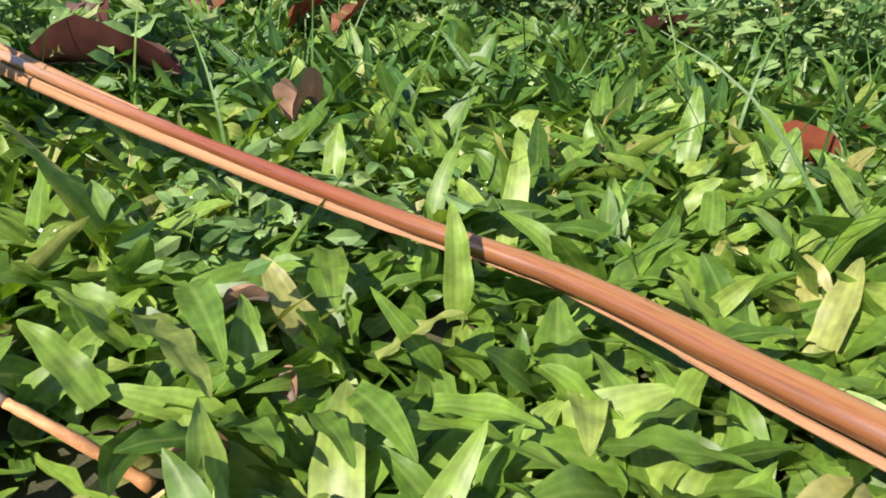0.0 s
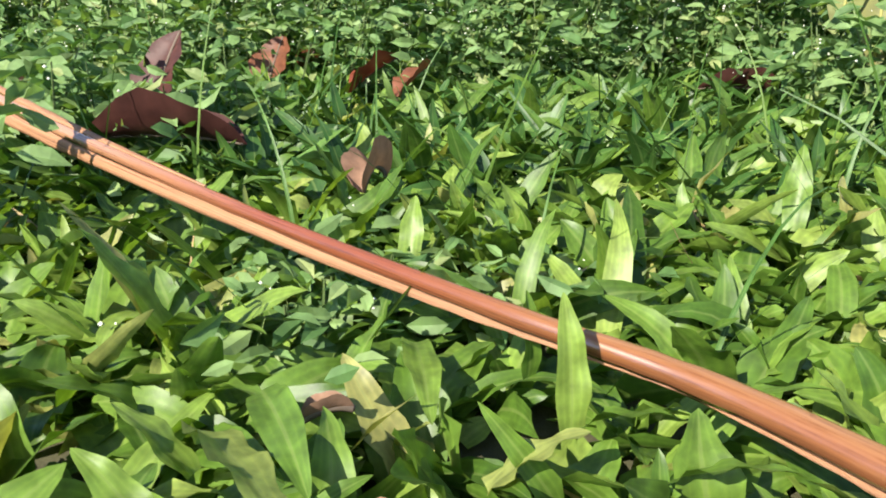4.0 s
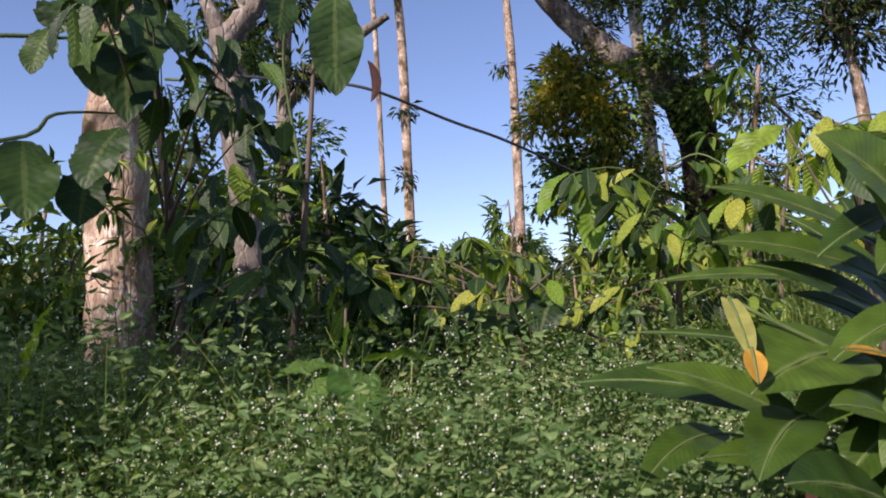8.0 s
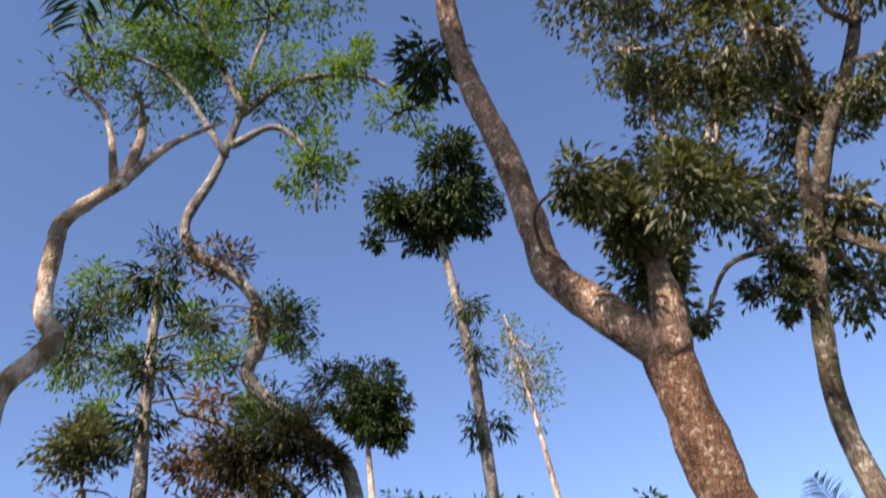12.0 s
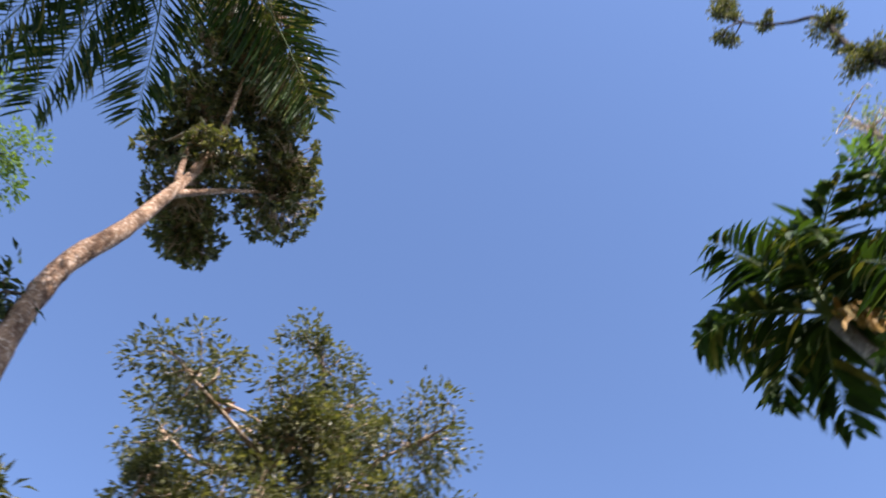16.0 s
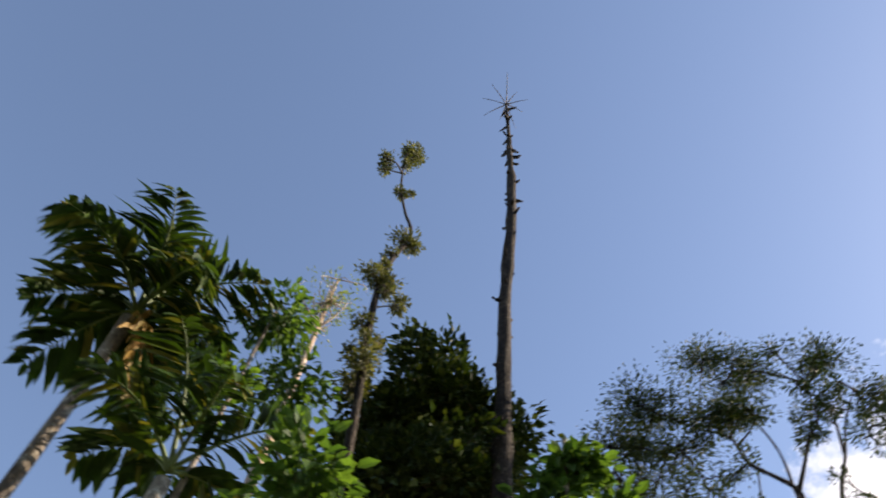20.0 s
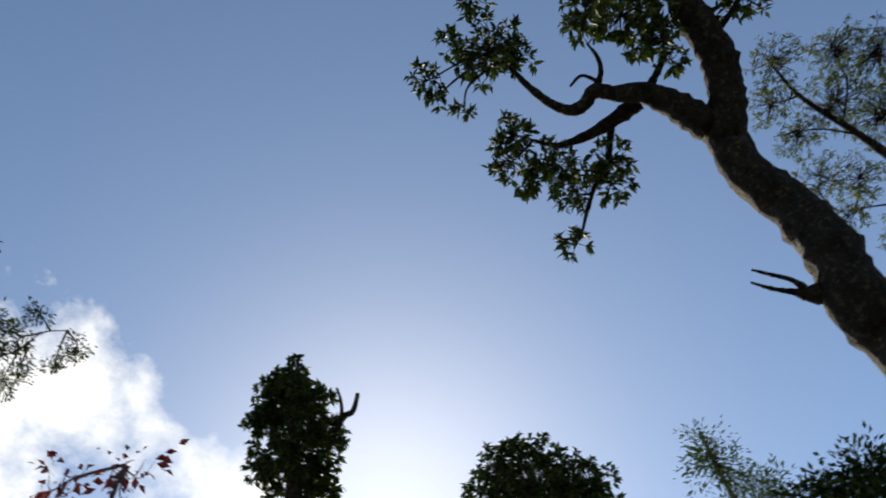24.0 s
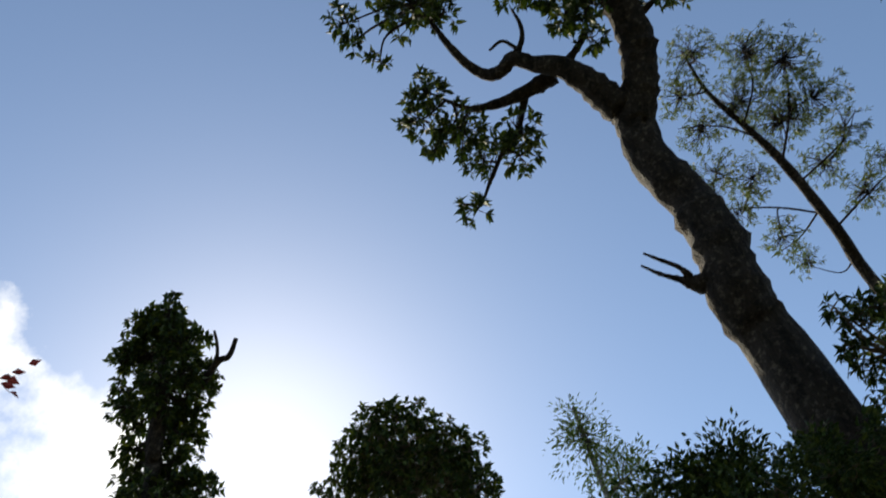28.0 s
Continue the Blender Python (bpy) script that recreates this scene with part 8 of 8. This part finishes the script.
ZH = [(-4.88, -1.69, 11.96, 0.32, 0.25), (-4.73, -1.34, 10.79, 0.34, 0.27), (-5.35, -1.44, 11.17, 0.27, 0.22), (-5.37, -1.15, 10.94, 0.31, 0.25), (-5.59, -1.39, 10.68, 0.17, 0.14), (-3.00, -0.99, 13.08, 0.59, 0.47), (-3.60, -0.09, 12.56, 0.68, 0.55), (-4.48, 0.62, 12.76, 0.63, 0.51), (-5.13, 0.97, 12.18, 0.39, 0.31), (-2.52, -1.98, 14.15, 0.47, 0.37), (-3.60, 0.87, 13.67, 0.98, 0.78), (-4.53, 1.56, 13.03, 0.72, 0.57)]
rosettes(t23, ZF, 34, 0.14, M_CANOPY, along(Z4[3:], Z5[1:], ZA, ZB, ZE), M_BARK_DARK, 108)
rosettes(t23, ZG + ZH, 38, 0.15, M_CANOPY, along(Z2[2:], Z3, Z6, ZD), M_BARK_DARK, 109, "upper_crown")

AA1 = [(-10.10, -0.82, -0.20, 0.150), (-9.75, -0.84, 4.00, 0.110), (-9.40, -0.84, 7.93, 0.082), (-8.68, -0.74, 8.64, 0.070), (-7.96, -0.69, 9.35, 0.057), (-7.59, -0.73, 9.85, 0.044), (-7.16, -0.79, 10.37, 0.030), (-6.79, -0.69, 10.91, 0.015)]
AA2 = [(-8.69, -0.72, 8.92, 0.016), (-8.42, -1.08, 9.22, 0.013), (-8.16, -1.55, 9.49, 0.005)]
AA3 = [(-7.95, -0.69, 9.34, 0.018), (-7.75, -0.22, 9.79, 0.013), (-7.34, 0.25, 10.36, 0.005)]
AA4 = [(-8.89, -0.74, 8.81, 0.016), (-9.05, -0.17, 9.09, 0.013), (-9.25, 0.52, 9.38, 0.005)]
AA5 = [(-7.53, -0.73, 9.56, 0.016), (-7.31, -0.96, 9.86, 0.011), (-7.11, -1.35, 10.11, 0.005)]
AA6 = [(-8.24, -0.71, 9.17, 0.015), (-8.43, 0.02, 9.47, 0.011), (-8.45, 0.37, 9.78, 0.005)]
AA7 = [(-7.37, -0.76, 9.64, 0.015), (-7.27, -0.35, 10.02, 0.011), (-7.05, -0.14, 10.43, 0.005)]
AA8 = [(-8.61, -0.73, 8.96, 0.015), (-8.83, -1.13, 8.98, 0.009), (-8.92, -1.55, 9.07, 0.005)]
AA9 = [(-9.25, -0.74, 8.61, 0.015), (-9.47, -1.02, 8.66, 0.009), (-9.33, -1.26, 8.91, 0.005)]
t24 = tree("airy_tree", "airy feathery-leaved tree with a thin dark stem", [AA1, AA2, AA3, AA4, AA5, AA6, AA7, AA8, AA9], M_BARK_DARK, 111, 8)
AB = [(-6.62, -0.66, 10.50, 0.28, 0.25), (-6.92, -1.07, 10.35, 0.28, 0.26), (-7.55, -1.17, 10.30, 0.26, 0.23), (-7.29, -0.12, 10.57, 0.33, 0.30), (-7.26, 0.09, 9.98, 0.35, 0.31), (-7.49, -0.59, 10.19, 0.36, 0.32), (-7.90, 0.07, 9.86, 0.35, 0.32), (-7.93, -0.38, 9.92, 0.36, 0.32), (-8.18, 0.10, 9.37, 0.26, 0.23), (-7.74, -1.36, 9.70, 0.27, 0.24), (-8.08, -1.10, 9.57, 0.28, 0.25), (-8.77, -0.30, 9.69, 0.27, 0.25), (-9.00, 0.29, 9.30, 0.25, 0.22), (-9.08, -0.21, 9.18, 0.27, 0.24), (-8.44, -1.27, 8.82, 0.24, 0.22), (-9.37, -1.26, 9.07, 0.20, 0.18), (-7.83, -1.48, 9.00, 0.21, 0.19)]
rosettes(t24, [(x, y, z, a * 1.15, b * 1.15) for x, y, z, a, b in AB], 62, 0.075, M_WILLOW, along(AA1[4:], AA2[1:], AA3[1:], AA4[1:], AA5[1:], AA6[1:], AA7[1:], AA8[1:], AA9[1:]), M_BARK_DARK, 112, slim=0.2, around=(7, 12), twig=0.006, droop=0.5)
BB1 = [(-7.6, -1.2, -0.2, 0.16), (-7.5, -1.15, 3.0, 0.09), (-7.3, -1.1, 5.9, 0.03)]
BF = [(-6.89, -1.23, 6.20, 0.22, 0.18), (-6.90, -0.99, 6.19, 0.21, 0.17), (-7.20, -0.74, 6.33, 0.20, 0.16), (-7.38, -0.91, 6.16, 0.28, 0.22), (-7.35, -1.22, 6.06, 0.28, 0.22), (-6.98, -1.41, 6.11, 0.16, 0.13), (-7.46, -1.06, 5.85, 0.29, 0.24), (-6.71, -1.27, 6.30, 0.11, 0.09)]
t25 = tree("side_tree", "leafy tree beside the leaning trunk", [BB1], M_BARK_DARK, 113, 8)
rosettes(t25, BF + [(-7.4, -1.0, 5.5, 0.35, 0.3), (-7.2, -1.3, 5.4, 0.35, 0.3)], 34, 0.12, M_CANOPY, along(BB1[1:]), M_TWIG, 114)
CC1 = [(-5.6, 1.6, -0.2, 0.24), (-5.4, 1.55, 4.0, 0.15), (-5.1, 1.4, 7.6, 0.07)]
t26 = tree("overhanging_tree", "broadleaf tree whose crown hangs over the clearing", [CC1], M_BARK_DARK, 115, 10)
rosettes(t26, ragged([(-5.0, 1.4, 7.95, 0.95, 0.65), (-4.6, 1.0, 8.0, 0.5, 0.4), (-5.6, 1.8, 8.0, 0.9, 0.7), (-5.1, 1.9, 8.5, 0.8, 0.6)], 4, 316, 0.45, 0.55), 24, 0.13, M_CANOPY, along(CC1[1:]), M_TWIG, 116)
DD1 = [(-1.0, -4.6, -0.1, 0.05), (-1.05, -4.5, 2.5, 0.03), (-1.2, -4.3, 4.7, 0.010)]
t27 = tree("red_leaved_shrub", "thin shrub tip with dark red leaves", [DD1], M_TWIG, 117, 7)
foliage(t27, [(-1.20, -4.27, 4.6, 0.22, 0.2), (-0.95, -4.4, 4.55, 0.2, 0.2), (-1.1, -4.4, 4.1, 0.25, 0.2)], 150, 0.06, M_RED, along(DD1[1:]), M_TWIG, 10, 0.3, 0.5, 0.55, False, 0.004, 118)

# ---- far woods, repeated kinds ----


def far_tree(label, tall, wide, mat, size, seed):
    root = thing("far_tree", label, "tree", (0, 0, 0), "far trees")
    rows = [(0, 0, -0.2, 0.16), (0.1, 0, tall * 0.4, 0.12), (0, 0.1, tall * 0.85, 0.04)]
    part("trunk", tube(rows, 7, 4, 0.05, seed), M_BARK_GREY, root)
    foliage(root, [(0, 0, tall * 0.72, wide, tall * 0.26), (wide * 0.5, 0.2, tall * 0.5, wide * 0.7, tall * 0.2), (-wide * 0.5, -0.2, tall * 0.55, wide * 0.7, tall * 0.2)], 1500, size, mat, along(rows[1:]), M_TWIG, 18, 0.25, 0.3, 0.5, True, 0.02, seed)
    return root


FAR = [far_tree("leafy dark green tree in the distant plantation", 4.6, 1.7, M_SHRUB, 0.30, 121), far_tree("olive-green tree in the distant plantation", 5.4, 1.5, M_OLIVE, 0.30, 122), far_tree("small leafy tree in the distant plantation", 3.4, 1.6, M_CANOPY, 0.34, 123)]
q = np.random.default_rng(131)
for i in range(130):
    if i < 90:
        d, a = 24 + 34 * q.random(), radians(-42 + 92 * q.random())
    else:
        d, a = 16 + 20 * q.random(), radians(50 + 265 * q.random())
    s = (0.6 + 0.45 * q.random()) * (0.85 if abs(math.degrees(a) - 1) < 14 else 1.0)
    m = pose(d * math.sin(a), d * math.cos(a), 0, 0, 0, 360 * q.random()) @ Matrix.Scale(s, 4)
    if i < 3:
        FAR[i].matrix_basis = m
    else:
        copy_thing(FAR[i % 3], m).scale = m.to_scale()
palm("areca_palm", "small dark palm in the distant plantation", [(-0.1, 15.0, -0.1, 0.10), (-0.1, 15.0, 1.2, 0.08)], (-0.1, 15.0, 1.3),
     [(-0.1 + 0.8 * math.sin(a), 15.0 + 0.8 * math.cos(a), 1.3 + h) for a, h in ((0.2, 0.3), (1.1, 0.4), (2.0, 0.4), (3.0, 0.2), (4.0, 0.4), (5.0, 0.3), (5.6, 0.4))], 0.35, 0.06, M_BARK_GREY, 0.3, 16, 84)

# ---- cable ----
cable = thing("overhead_cable", "black cable slung from tree to tree", "cable")
part("wire", tube([(-1.289, 3.848, 1.763, 0.007), (-0.922, 3.622, 1.644, 0.007), (-0.56, 3.48, 1.55, 0.007), (-0.17, 3.62, 1.41, 0.007), (0.17, 3.74, 1.29, 0.007), (0.9, 4.3, 1.02, 0.007), (1.7, 5.6, 0.85, 0.007)], 6, 8), M_CABLE, cable)
cable = thing("overhead_cable", "thick black cable strung level up to the pollarded stump", "cable")
part("wire", tube([(-3.215, 2.625, 2.195, 0.010), (-1.794, 2.734, 1.982, 0.010), (-1.496, 2.780, 1.952, 0.010), (-1.195, 2.835, 1.936, 0.010), (-0.932, 2.898, 1.925, 0.010), (-1.16, 3.75, 2.12, 0.010)], 6, 8), M_CABLE, cable)
